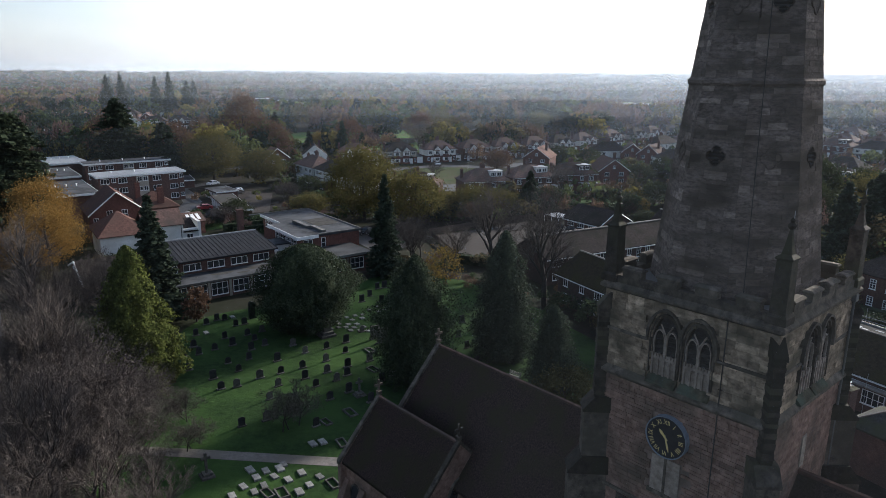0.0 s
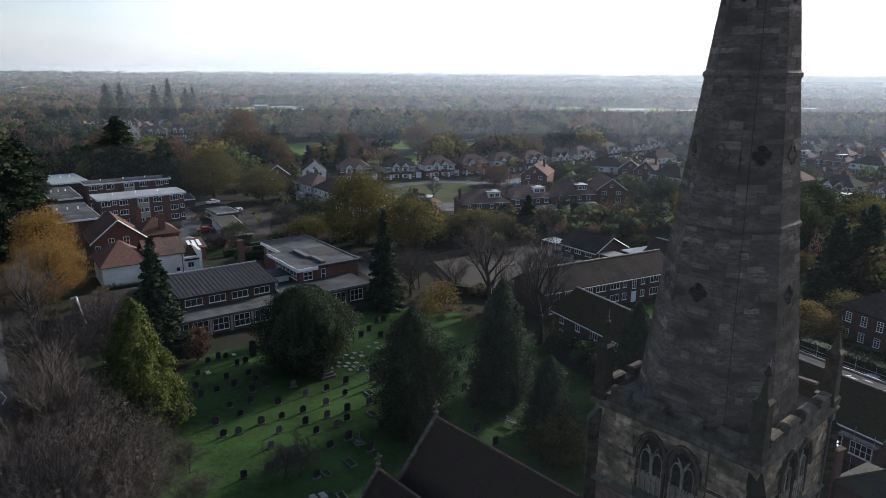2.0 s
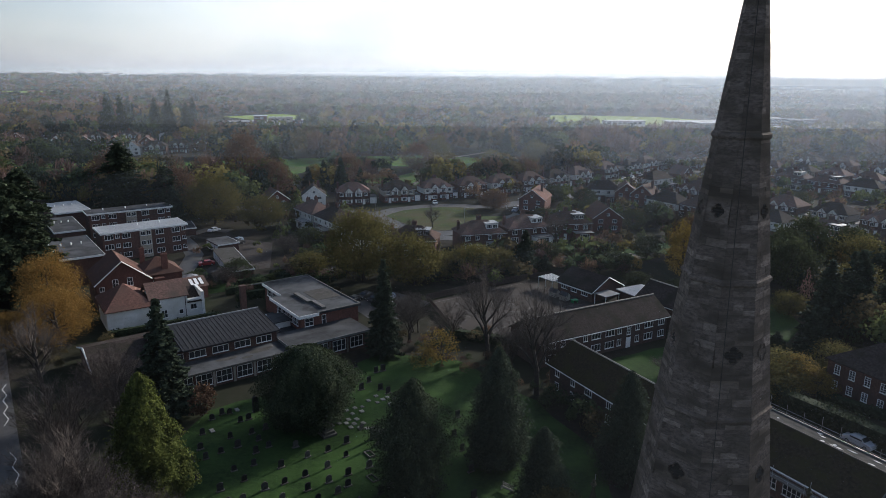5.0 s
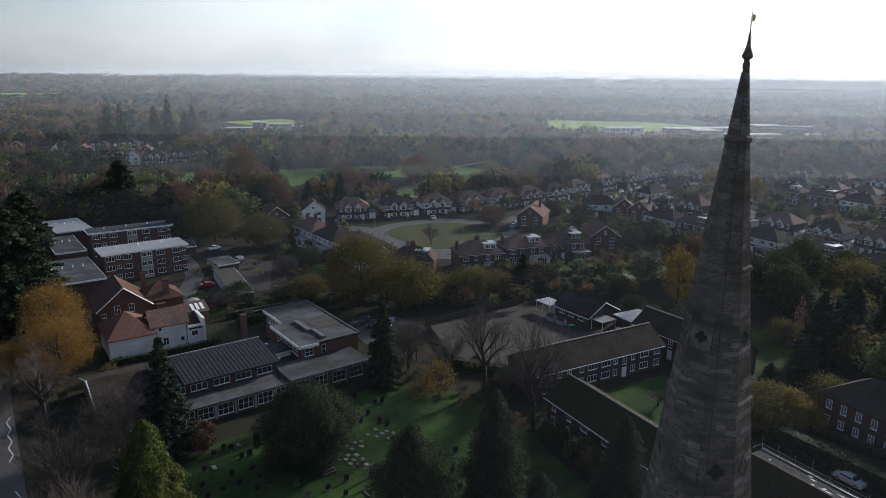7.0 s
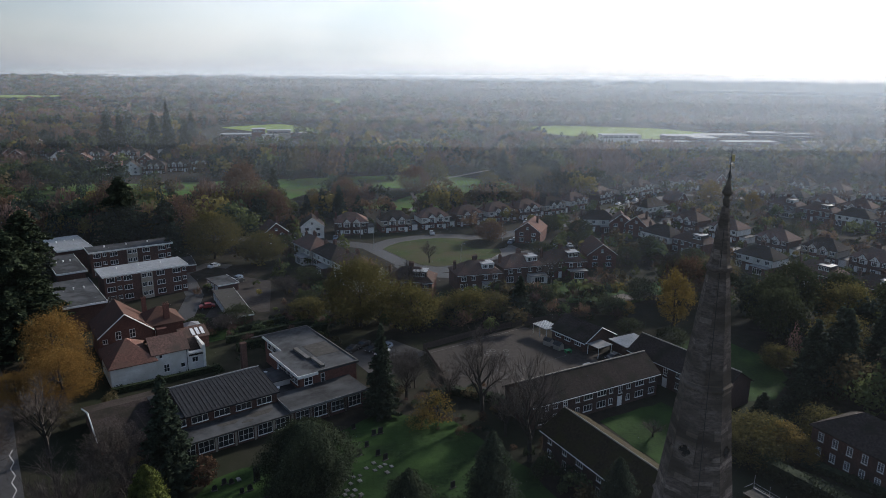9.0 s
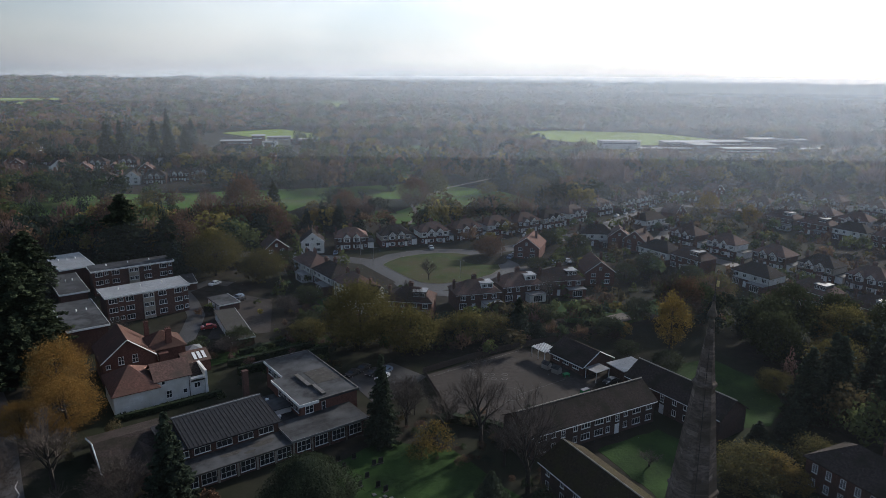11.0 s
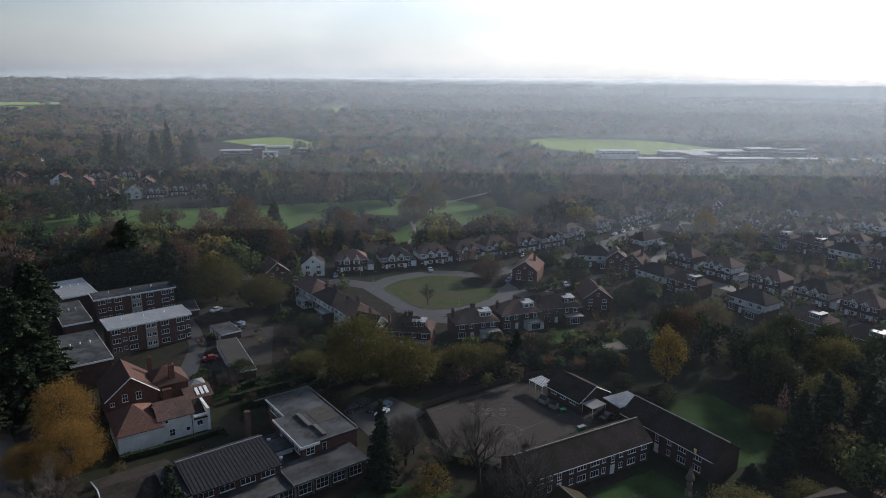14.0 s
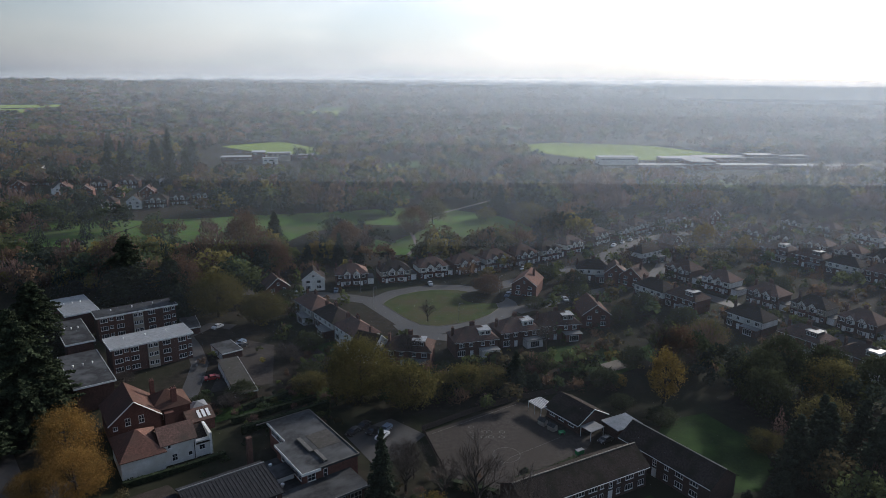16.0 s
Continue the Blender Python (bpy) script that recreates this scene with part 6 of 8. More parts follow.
# ---- brick terraces by the courtyard ----
def terrace(name, x, y, turn, ln, half, eave, ridge, label, roof, wins, back=False, doors=()):
    """A long two-storey range; its ridge runs along local x, its front faces -y."""
    t = thing(name, spot(x, y, turn), label, "terrace")
    part("wall", Build().gable_wall(0, ln, -half, half, -0.3, eave, ridge - eave), BRICK_DARK, t)
    rf = part("roof", Build().gable_roof(0, -half, ln, half, eave, ridge - eave, 0.45), roof, t)
    part("ridge_tiles", Build().bar((-0.45, 0, ridge + 0.2), (ln + 0.45, 0, ridge + 0.2), 0.15, 6), PEBBLEDASH, rf)
    part("gutter", Build().box(-0.3, -half - 0.6, eave - 0.35, ln + 0.3, -half - 0.48, eave - 0.22), WHITE_PAINT, rf)
    for xx, w in wins:
        window(t, xx, -half, eave - 1.75, w, 1.25, 3 if w > 1.5 else 2)
        window(t, xx, -half, 0.8, w, 1.35, 3 if w > 1.5 else 2)
    for xx in doors:
        door(t, xx, -half, 0, 1.0, 2.1, label="white door")
        window(t, xx, -half, 2.7, 1.0, 1.9, 2, 3)
    return t


terrace("brick_terrace", 15.9, 117.9, 28.3, 31.6, 4.6, 5.0, 7.8, "long two-storey dark brick terrace with white windows", TILE_DARK,
        [(2.5, 2.2), (5.3, 1.0), (10.6, 1.0), (13.2, 2.2), (16.6, 2.2), (19.0, 1.0), (23.6, 1.0), (26.6, 2.2), (30.0, 1.6)], doors=(7.6, 21.4))
terrace("brick_terrace", 22.9, 107.6, -62.2, 32.0, 4.7, 5.0, 7.8, "two-storey brick terrace with a mossy roof", TILE_MOSS,
        [(2.0, 1.0), (6.0, 1.0), (9.8, 1.6), (14.5, 1.0), (18.5, 1.6)])
terrace("brick_terrace", 46.9, 143.2, -57.0, 24.0, 4.3, 5.0, 7.8, "two-storey brick range with a grey roof", TILE_DARK,
        [(3.0, 1.6), (5.6, 1.0), (13.2, 1.0), (16.5, 2.0), (20.2, 2.0)], doors=(10.0,))
# nursery bungalow beside the playground
nur = thing("nursery_building", spot(33.7, 162.9, -55.5), "low brown nursery building with a dark pitched roof and white canopies", "school")
part("wall", Build().gable_wall(0, 11.2, -5.4, 4.5, -0.2, 2.7, 2.6), BRICK_BROWN, nur)
part("roof", Build().gable_roof(0, -5.4, 11.2, 4.5, 2.7, 2.6, 0.5), TILE_DARK, nur)
part("bargeboard", Build().bar((11.75, -5.9, 2.5), (11.75, -0.45, 5.45), 0.12).bar((11.75, 5.0, 2.5), (11.75, -0.45, 5.45), 0.12), WHITE_PAINT, nur)
part("fascia", Build().box(-0.4, -6.02, 2.2, 11.6, -5.92, 2.45), WHITE_PAINT, nur)
for xx in (2.2, 5.4, 8.8):
    window(nur, xx, -5.4, 1.1, 1.9, 1.1, 3)
can = part("canopy", Build().box(11.9, -5.6, 2.5, 15.6, -0.8, 2.62), FELT_PALE, nur, "pale corrugated canopy on posts")
for xx, yy in ((15.4, -5.4), (15.4, -1.0), (12.1, -5.4)):
    part("post", Build().box(xx - 0.06, yy - 0.06, 0, xx + 0.06, yy + 0.06, 2.5), WHITE_PAINT, can)
can2 = part("canopy", Build().box(-5.0, -7.6, 2.6, 0.2, -3.2, 2.72), FELT_PALE, nur, "cream corrugated canopy on posts")
for i in range(8):
    part("rib", Build().box(-5.0, -7.5 + i * 0.6, 2.72, 0.2, -7.4 + i * 0.6, 2.78), WHITE_PAINT, can2)
for xx, yy in ((-4.8, -7.4), (0.0, -7.4), (-2.4, -7.4)):
    part("post", Build().box(xx - 0.06, yy - 0.06, 0, xx + 0.06, yy + 0.06, 2.6), WHITE_PAINT, can2)
shed = thing("flat_roofed_store", spot(46.5, 151.5, 28.0), "low store with a pale flat roof", "shed")
part("wall", Build().box(-3.5, -2.5, -0.1, 4.0, 3.0, 2.6), BRICK_BROWN, shed)
part("roof", Build().box(-3.8, -2.8, 2.6, 4.3, 3.3, 2.8), FELT_PALE, shed)

# ---- hall and house beyond the church ----
hall = thing("church_hall", spot(43.7, 83.3, -60.5), "mossy-roofed hall with a flat felt strip and scaffold rails", "hall")
part("wall", Build().add([(0.3, -5.0, -0.3), (17.0, -5.0, -0.3), (17.0, 2.0, -0.3), (0.3, 2.0, -0.3), (0.3, -5.0, 4.3), (17.0, -5.0, 4.3), (17.0, 0, 7.3), (0.3, 0, 7.3), (17.0, 2.0, 7.3), (0.3, 2.0, 7.3)],
                          [(0, 1, 5, 4), (1, 2, 8, 6, 5), (2, 3, 9, 8), (3, 0, 4, 7, 9), (4, 5, 6, 7), (7, 6, 8, 9), (3, 2, 1, 0)]), BRICK_BROWN, hall)
hr = part("roof", Build().add([(0, -5.4, 4.3), (17.5, -5.4, 4.3), (17.5, 0.1, 7.5), (0, 0.1, 7.5), (0, -5.4, 4.1), (17.5, -5.4, 4.1), (17.5, 0.1, 7.3), (0, 0.1, 7.3)],
                              [(0, 1, 2, 3), (7, 6, 5, 4), (0, 4, 5, 1), (1, 5, 6, 2), (2, 6, 7, 3), (3, 7, 4, 0)]), TILE_MOSS, hall, "mossy brown tiled slope")
part("verge", Build().loft([[(17.5, -5.5, 4.05), (17.62, -5.5, 4.05), (17.62, -5.5, 4.33), (17.5, -5.5, 4.33)], [(17.5, 0.1, 7.3), (17.62, 0.1, 7.3), (17.62, 0.1, 7.6), (17.5, 0.1, 7.6)]]), PALE_SLAB, hr, "pale cement verge")
strip_roof = part("flat_roof", Build().box(-0.3, 0.12, 7.3, 24.0, 2.2, 7.5), OLD_FELT, hall, "flat grey felt strip with flaking pale paint")
part("edge", Build().box(-0.3, 0.0, 7.4, 24.0, 0.12, 7.56), PAVING, strip_roof, "pale painted kerb")
part("rear_wall", Build().box(17.0, 0.3, -0.3, 24.0, 2.0, 7.3), BRICK_BROWN, hall)
prng = random.Random(61)
for i in range(16):
    x, y = prng.uniform(0.6, 23), prng.uniform(0.25, 1.9)
    k, m = prng.uniform(0.15, 0.8), prng.uniform(0.08, 0.28)
    part("paint_flake", Build().slab([(x - k, y - m * 0.4), (x + k * 0.2, y - m), (x + k, y + m * 0.3), (x + k * 0.1, y + m)], 7.5, 7.51), LINE_PAINT, strip_roof)
gd = part("guard_rail", Build().bar((-0.3, 2.2, 7.95), (24.0, 2.2, 7.95), 0.025).bar((-0.3, 2.2, 8.4), (24.0, 2.2, 8.4), 0.025).bar((-0.3, 0.1, 8.4), (-0.3, 2.2, 8.4), 0.025).box(-0.3, 2.24, 7.5, 24.0, 2.28, 7.7), STEEL, hall, "steel scaffold guard rail")
for i in range(11):
    x = -0.3 + i * 2.43
    part("standard", Build().bar((x, 2.25, 0), (x, 2.25, 8.6 + prng.uniform(0, 1.2)), 0.025), STEEL, hall)
deck = part("scaffold_deck", Build().box(0.5, -6.6, 3.62, 17.4, -5.52, 3.7), PAVING, hall, "pale scaffold boards along the eaves")
part("gutter", Build().box(-0.1, -5.52, 4.05, 17.5, -5.4, 4.2), WHITE_PAINT, hr, "white gutter")
part("toe_board", Build().box(0.5, -6.64, 3.7, 17.4, -6.6, 3.88), PALE_SLAB, deck)
for i in range(9):
    x = 0.6 + i * 2.08
    part("standard", Build().bar((x, -6.68, 0), (x, -6.68, 5.0 + prng.uniform(0, 0.9)), 0.025), STEEL, hall)
part("guard_rail", Build().bar((0.5, -6.66, 4.2), (17.4, -6.66, 4.2), 0.025).bar((0.5, -6.66, 4.7), (17.4, -6.66, 4.7), 0.025), STEEL, hall)
for i in range(5):
    window(hall, 2.0 + i * 3.3, -5.0, 1.2, 2.4, 1.6, 4, 2)
# small slated annexe with a chimney near the tower
annexe = thing("vestry_annexe", spot(37.4, 59.3, -60.5), "small brick annexe with a mossy grey slate hipped roof", "annexe")
part("wall", Build().box(1.6, -0.2, -0.3, 8.4, 5.6, 4.5), BRICK_DARK, annexe)
ar = part("roof", Build().hip_roof(1.6, -0.2, 8.4, 5.6, 4.5, 1.9, 0.3), SLATE_ROOF, annexe)
part("hip_tiles", Build().bar((4.6, 2.7, 6.58), (5.4, 2.7, 6.58), 0.1, 6).bar((1.3, -0.5, 4.7), (4.5, 2.7, 6.58), 0.08, 6), PAVING, ar)
st = part("chimney_stack", Build().box(0.3, -0.6, -0.3, 1.7, 0.6, 7.75).box(0.2, -0.7, 7.75, 1.8, 0.7, 7.95), BRICK_BROWN, annexe, "tall brown brick chimney stack")
part("mossy_cap", Build().loft([[(0.2, -0.7, 7.95), (1.8, -0.7, 7.95), (1.8, 0.7, 7.95), (0.2, 0.7, 7.95)], [(0.6, -0.3, 8.1), (1.4, -0.3, 8.1), (1.4, 0.3, 8.1), (0.6, 0.3, 8.1)]]), MOSS_STONE, st)
part("flue_cap", Build().turned([(0.3, 8.08), (0.3, 8.14), (0.16, 8.18), (0.16, 8.4), (0.3, 8.44), (0.3, 8.5), (0.1, 8.6)], 12, 1.0, 0.0), WHITE_PAINT, st, "white metal flue cap")
hb = thing("brick_house", spot(65.9, 106.4, -65.0), "brown brick house with a dark hipped roof and white sash windows", "house")
part("wall", Build().box(0, 0, -0.3, 17, 10.5, 5.5), BRICK_BROWN, hb)
part("roof", Build().hip_roof(0, 0, 17, 10.5, 5.5, 3.8, 0.45), TILE_DARK, hb)
for i in range(5):
    window(hb, 1.8 + i * 2.6, 0, 3.4, 1.0, 1.6, 2, 4)
    window(hb, 1.7 + i * 2.6, 0, 0.7, 1.0, 1.5, 2, 4)
chimney(hb, 9.5, 7.5, 6.5, 10.9, 2.2, 0.8, 4)

# ---- the distant schools ----
far_school = thing("distant_school", spot(175, 665, 4.0), "distant low school buildings with pale flat roofs", "school")
for x, y, w, d, h, m in ((-15, 0, 38, 16, 7, RENDER_WHITE), (12, -34, 46, 12, 4, BRICK_BROWN), (46, -6, 40, 18, 7, BRICK_BROWN), (60, -40, 22, 24, 8, BRICK_RED), (84, 0, 66, 20, 7, BRICK_BROWN), (92, -34, 50, 14, 4, BRICK_RED),
                         (134, -4, 30, 16, 10, BRICK_DARK), (158, -2, 36, 16, 9, BRICK_DARK), (150, -36, 40, 10, 4, BRICK_BROWN)):
    wl2 = part("wall", Build().box(x, y, 0, x + w, y + d, h), m, far_school)
    part("roof", Build().box(x - 0.6, y - 0.6, h, x + w + 0.6, y + d + 0.6, h + 0.4), FELT_PALE, wl2)
    for i in range(int(w / 5)):
        window(wl2, x + 2.8 + i * 5, y, h - 2.4, 3.4, 1.5, 3)
far_school2 = thing("distant_school", spot(-205, 645, 12.0), "distant brick and white school with a tower block", "school")
for x, y, w, d, h, m in ((0, 20, 60, 12, 4, BRICK_BROWN), (30, 6, 12, 14, 10, BRICK_RED), (44, 14, 22, 10, 8, PEBBLEDASH), (40, -4, 14, 10, 5, RENDER_WHITE), (62, 20, 30, 10, 5, BRICK_RED)):
    wl2 = part("wall", Build().box(x, y, 0, x + w, y + d, h), m, far_school2)
    part("roof", Build().box(x - 0.5, y - 0.5, h, x + w + 0.5, y + d + 0.5, h + 0.4), FELT_PALE, wl2)
    for i in range(int(w / 5)):
        window(wl2, x + 2.8 + i * 5, y, h - 2.4, 3.2, 1.5, 3)


# ---- trees ----
nrng = np.random.default_rng(11)


def leaf_quads(centres, size, up=0.0, outward=None, long=1.0):
    """Small four-cornered leaves or sprays at the given centres, turned at random, or facing outward."""
    n = len(centres)
    d = nrng.normal(size=(n, 3))
    if outward is not None:
        d = d * 0.55 + outward
    d[:, 2] += up
    d /= np.linalg.norm(d, axis=1)[:, None]
    s = np.cross(d, nrng.normal(size=(n, 3)))
    s /= np.linalg.norm(s, axis=1)[:, None]
    t = np.cross(d, s)
    sz = size * nrng.uniform(0.6, 1.3, (n, 1))
    a, b = s * sz, t * sz * long
    skew = nrng.uniform(-0.4, 0.4, (n, 1)) * a
    return np.stack([centres - a - b, centres + a * 0.8 - b + skew * 0.3, centres + a * 0.7 + b + skew, centres - a * 0.6 + b * 0.9 + skew], axis=1)


def trunk_build(h, r, lean=0.3, limbs=6, start=0.35, spread=0.6, up=0.6):
    """A tapered trunk with limbs; returns the build and the limbs' ends."""
    b, ends = Build(), []
    n = 5
    pts = [Vector((lean * math.sin(i * 1.3) * 0.3, lean * math.cos(i * 1.7) * 0.3, h * i / n)) for i in range(n + 1)]
    pts[0].z = -0.3
    for i in range(n):
        b.bar(pts[i], pts[i + 1], r * (1 - 0.8 * i / n), 7, r * (1 - 0.8 * (i + 1) / n))
    for k in range(limbs):
        f = start + (0.95 - start) * k / limbs
        base = pts[0].lerp(pts[-1], f)
        a = k * 2.4 + nrng.uniform(-0.4, 0.4)
        ln = h * spread * (1.1 - f) * nrng.uniform(0.8, 1.2)
        mid = base + Vector((math.cos(a) * ln * 0.55, math.sin(a) * ln * 0.55, ln * up * 0.45))
        end = base + Vector((math.cos(a) * ln, math.sin(a) * ln, ln * up * 1.1))
        rr = r * (1 - 0.75 * f) * 0.5
        b.bar(base, mid, rr, 5, rr * 0.7).bar(mid, end, rr * 0.7, 5, rr * 0.25)
        ends += [mid, end]
    return b, ends


def broad_tree(name, label, leaf, h, w, clumps, per, size, low=0.25, thin=0.0, category="tree"):
    """A broadleaf tree: trunk, limbs, and a crown of leaf clumps with an uneven outline."""
    t = thing(name, None, label, category)
    tb, ends = trunk_build(h * 0.78, h * 0.028, 0.5, 9, 0.28, 0.5, 0.8)
    part("trunk", tb, BARK, t)
    c = []
    for i in range(clumps):
        d = nrng.normal(size=3)
        d /= np.linalg.norm(d)
        k = nrng.uniform(0.45, 1.0) ** 0.5 * (0.86 + 0.25 * nrng.random())
        z = d[2] * k
        c.append((d[0] * k * w / 2 * (1 - 0.25 * max(z, 0)), d[1] * k * w / 2 * (1 - 0.25 * max(z, 0)), h * (low + (1 - low) * (0.5 + 0.48 * z))))
    c = np.array(c)
    pts = np.repeat(c, per, axis=0) + nrng.normal(size=(clumps * per, 3)) * np.array([1, 1, 0.75]) * w * 0.075
    part("crown", quads_mesh("crown", leaf_quads(pts, size)), leaf, t)
    return t


def dense_tree(name, label, leaf, h, w, count, size, shape, category="tree", bark=TRUNK_DARK, lumps=0.12, droop=0.0, tiers=0.0):
    """A dense evergreen: sprays over an uneven shell round a dark core. shape(f) gives the half width at the height f."""
    t = thing(name, None, label, category)
    part("trunk", Build().turned([(h * 0.03, -0.3), (h * 0.022, h * 0.3), (h * 0.008, h * 0.8)], 7), bark, t)
    f = nrng.random(count * 3)
    wt = np.array([shape(v) for v in f])
    f = f[nrng.random(len(f)) < wt / wt.max()][:count]
    wt = np.array([shape(v) for v in f])
    a = nrng.uniform(0, 2 * math.pi, len(f))
    seed = nrng.uniform(0, 50)
    wob = np.array([noise.noise((math.cos(q) * 2.2, math.sin(q) * 2.2, z * h / w * 2.6 + seed)) + 0.5 * noise.noise((math.cos(q) * 5, math.sin(q) * 5, z * h / w * 6 + seed)) + 0.45 * noise.noise((math.cos(q) * 11, math.sin(q) * 11, z * h / w * 13 + seed)) for q, z in zip(a, f)])
    r = wt * w / 2 * (1 + lumps * 2.0 * wob) * nrng.uniform(0.78, 1.08, len(f))
    if tiers:
        step = np.array([noise.noise((math.cos(q) * 1.8, math.sin(q) * 1.8, seed + z * 3)) for q, z in zip(a, f)])
        r = r * (1.12 - tiers * np.mod(f * h / 1.5 + step * 2.2, 1.0))
    pts = np.c_[r * np.cos(a), r * np.sin(a), f * h - droop * r]
    outward = np.c_[np.cos(a), np.sin(a), np.full(len(f), 0.5)]
    part("crown", quads_mesh("crown", leaf_quads(pts, size, outward=outward, long=1.5)), leaf, t)
    rows = [(max(0.02, shape(v) * w / 2 * 0.72), v * h) for v in (0.04, 0.12, 0.25, 0.4, 0.55, 0.7, 0.82, 0.92, 0.97)]
    part("inner_crown", Build().turned(rows, 10), leaf, t)
    return t


def fir_tree(name, label, leaf, h, w, whorls, size, low=0.06, category="tree", power=0.85):
    """A fir or spruce with drooping boughs in whorls, gaps between them."""
    t = thing(name, None, label, category)
    part("trunk", Build().turned([(h * 0.02, -0.3), (h * 0.014, h * 0.4), (0.03, h * 0.97)], 7), TRUNK_DARK, t)
    pts, out = [], []
    wood = Build()
    for i in range(whorls):
        f = low + (1 - low) * i / whorls
        z = h * f
        rad = w / 2 * (1 - f) ** power * nrng.uniform(0.82, 1.12) + 0.15
        n = 5 + int(4 * (1 - f))
        for k in range(n):
            a = nrng.uniform(0, 2 * math.pi)
            ln = rad * nrng.uniform(0.65, 1.1)
            steps = max(3, int(ln / (size * 0.75)))
            for s in range(steps):
                q = (s + 0.6) / steps
                for side in (-1, 0, 1):
                    off = side * ln * 0.16 * (1.1 - q)
                    pts.append((math.cos(a) * ln * q - math.sin(a) * off, math.sin(a) * ln * q + math.cos(a) * off, z - ln * 0.28 * q + 0.1 * ln * q * q + nrng.normal() * 0.05))
                    out.append((math.cos(a) * 0.25, math.sin(a) * 0.25, 0.9))
            if k % 2 == 0:
                wood.bar((0, 0, z), (math.cos(a) * ln, math.sin(a) * ln, z - ln * 0.2), 0.035, 3, 0.01)
    part("boughs", wood, TRUNK_DARK, t)
    pts, out = np.array(pts), np.array(out)
    part("crown", quads_mesh("crown", leaf_quads(pts + nrng.normal(size=pts.shape) * 0.07, size, outward=out, long=1.25)), leaf, t)
    return t


def bare_tree(name, label, h, w, limbs=8, seed=1, twigs=1.0, category="tree", stems=1, clingers=None):
    """A leafless tree: trunk, limbs, branches and a fine haze of twigs."""
    r = random.Random(seed)
    t = thing(name, None, label, category)
    wood, fine = Build(), Build()

    def sliver(a, b2, q):
        d = (b2 - a).normalized()
        s = d.orthogonal().normalized() * q
        v = d.cross(s)
        k = len(fine.v)
        fine.v += [tuple(a + s), tuple(a - s * 0.5 + v * 0.87), tuple(a - s * 0.5 - v * 0.87), tuple(b2)]
        fine.f += [(k, k + 1, k + 3), (k + 1, k + 2, k + 3), (k + 2, k, k + 3)]

    def grow(a, d, ln, rad, level):
        bend = Vector((r.uniform(-1, 1), r.uniform(-1, 1), r.uniform(-0.2, 0.9))) * 0.22
        mid = a + d * ln * 0.5
        end = mid + (d + bend).normalized() * ln * 0.5
        if level >= 2:
            sliver(a, end, max(rad * (0.8 if level == 2 else 1.0), 0.016))
        else:
            sides = 6 if level == 0 else 4
            wood.bar(a, mid, rad, sides, rad * 0.8).bar(mid, end, rad * 0.8, sides, rad * 0.45)
        if level == 4:
            return
        kids = (limbs, 7, 7, int(6 * twigs))[level]
        for k in range(kids):
            f = r.uniform(0.35, 1.0) if level else 0.35 + 0.65 * (k + 0.5) / kids
            base = a.lerp(mid, f * 2) if f < 0.5 else mid.lerp(end, f * 2 - 1)
            side = d.orthogonal().normalized()
            side.rotate(Matrix.Rotation(r.uniform(0, 6.28) if level else k * 2.4, 3, d))
            nd = (d * r.uniform(0.5, 1.0) + side * r.uniform(0.6, 1.1) * (w / h) + Vector((0, 0, 0.22))).normalized()
            grow(base, nd, ln * r.uniform(0.42, 0.66) * (1.15 if level == 0 else 1.0), rad * 0.42, level + 1)
        grow(end, (d + bend).normalized(), ln * 0.45, rad * 0.45, level + 1)

    for s in range(stems):
        lean = Vector((r.uniform(-0.5, 0.5), r.uniform(-0.5, 0.5), 1)).normalized() if stems > 1 else Vector((r.uniform(-0.06, 0.06), r.uniform(-0.06, 0.06), 1)).normalized()
        grow(Vector((r.uniform(-0.3, 0.3) * stems, r.uniform(-0.3, 0.3) * stems, -0.3)), lean, h * 0.52, h * 0.027 / stems ** 0.5, 0)
    part("trunk", wood, BARK, t)
    part("crown", fine, TWIG, t, "fine leafless twigs")
    return t


def stand(tree, spots):
    """Put a tree at the first of its spots and copies at the others: (x, y, turn, size, tallness)."""
    x, y, turn, size, tall = spots[0]
    tree.matrix_world = pose(x, y, 0, 0, 0, turn)
    tree.scale = (size, size, size * tall)
    for x, y, turn, size, tall in spots[1:]:
        put_copy(tree, x, y, turn, size, tall)


cone = lambda f: (1 - f) ** 0.8 * min(1.0, 0.55 + f * 4)
egg = lambda f: math.sin(math.pi * min(1.0, 0.08 + f * 0.92)) ** 0.6 if f < 0.5 else math.sin(math.pi * (0.54 + (f - 0.5) * 0.92)) ** 0.55
flame = lambda f: min(1.0, 0.72 + f * 1.6) * (1 - max(0.0, f - 0.1) / 0.9) ** 0.62

# the churchyard's own trees
stand(dense_tree("golden_cypress", "golden-green conical cypress at the churchyard edge", LEAF_CYPRESS, 17.2, 9.2, 30000, 0.095, flame, lumps=0.28, tiers=0.2), [(-35.8, 74.5, 0, 1, 1)])
stand(dense_tree("yew_tree", "broad dark round yew among the gravestones", LEAF_YEW, 12.4, 13.4, 42000, 0.072, egg, lumps=0.26), [(-19.8, 94.2, 0, 1, 1)])
stand(fir_tree("spruce", "tall dark narrow spruce behind the gravestones", LEAF_FIR, 18.8, 8.2, 70, 0.2), [(-10.3, 119.6, 0, 1, 1), (-42.3, 96.0, 40, 1.3, 0.78)])
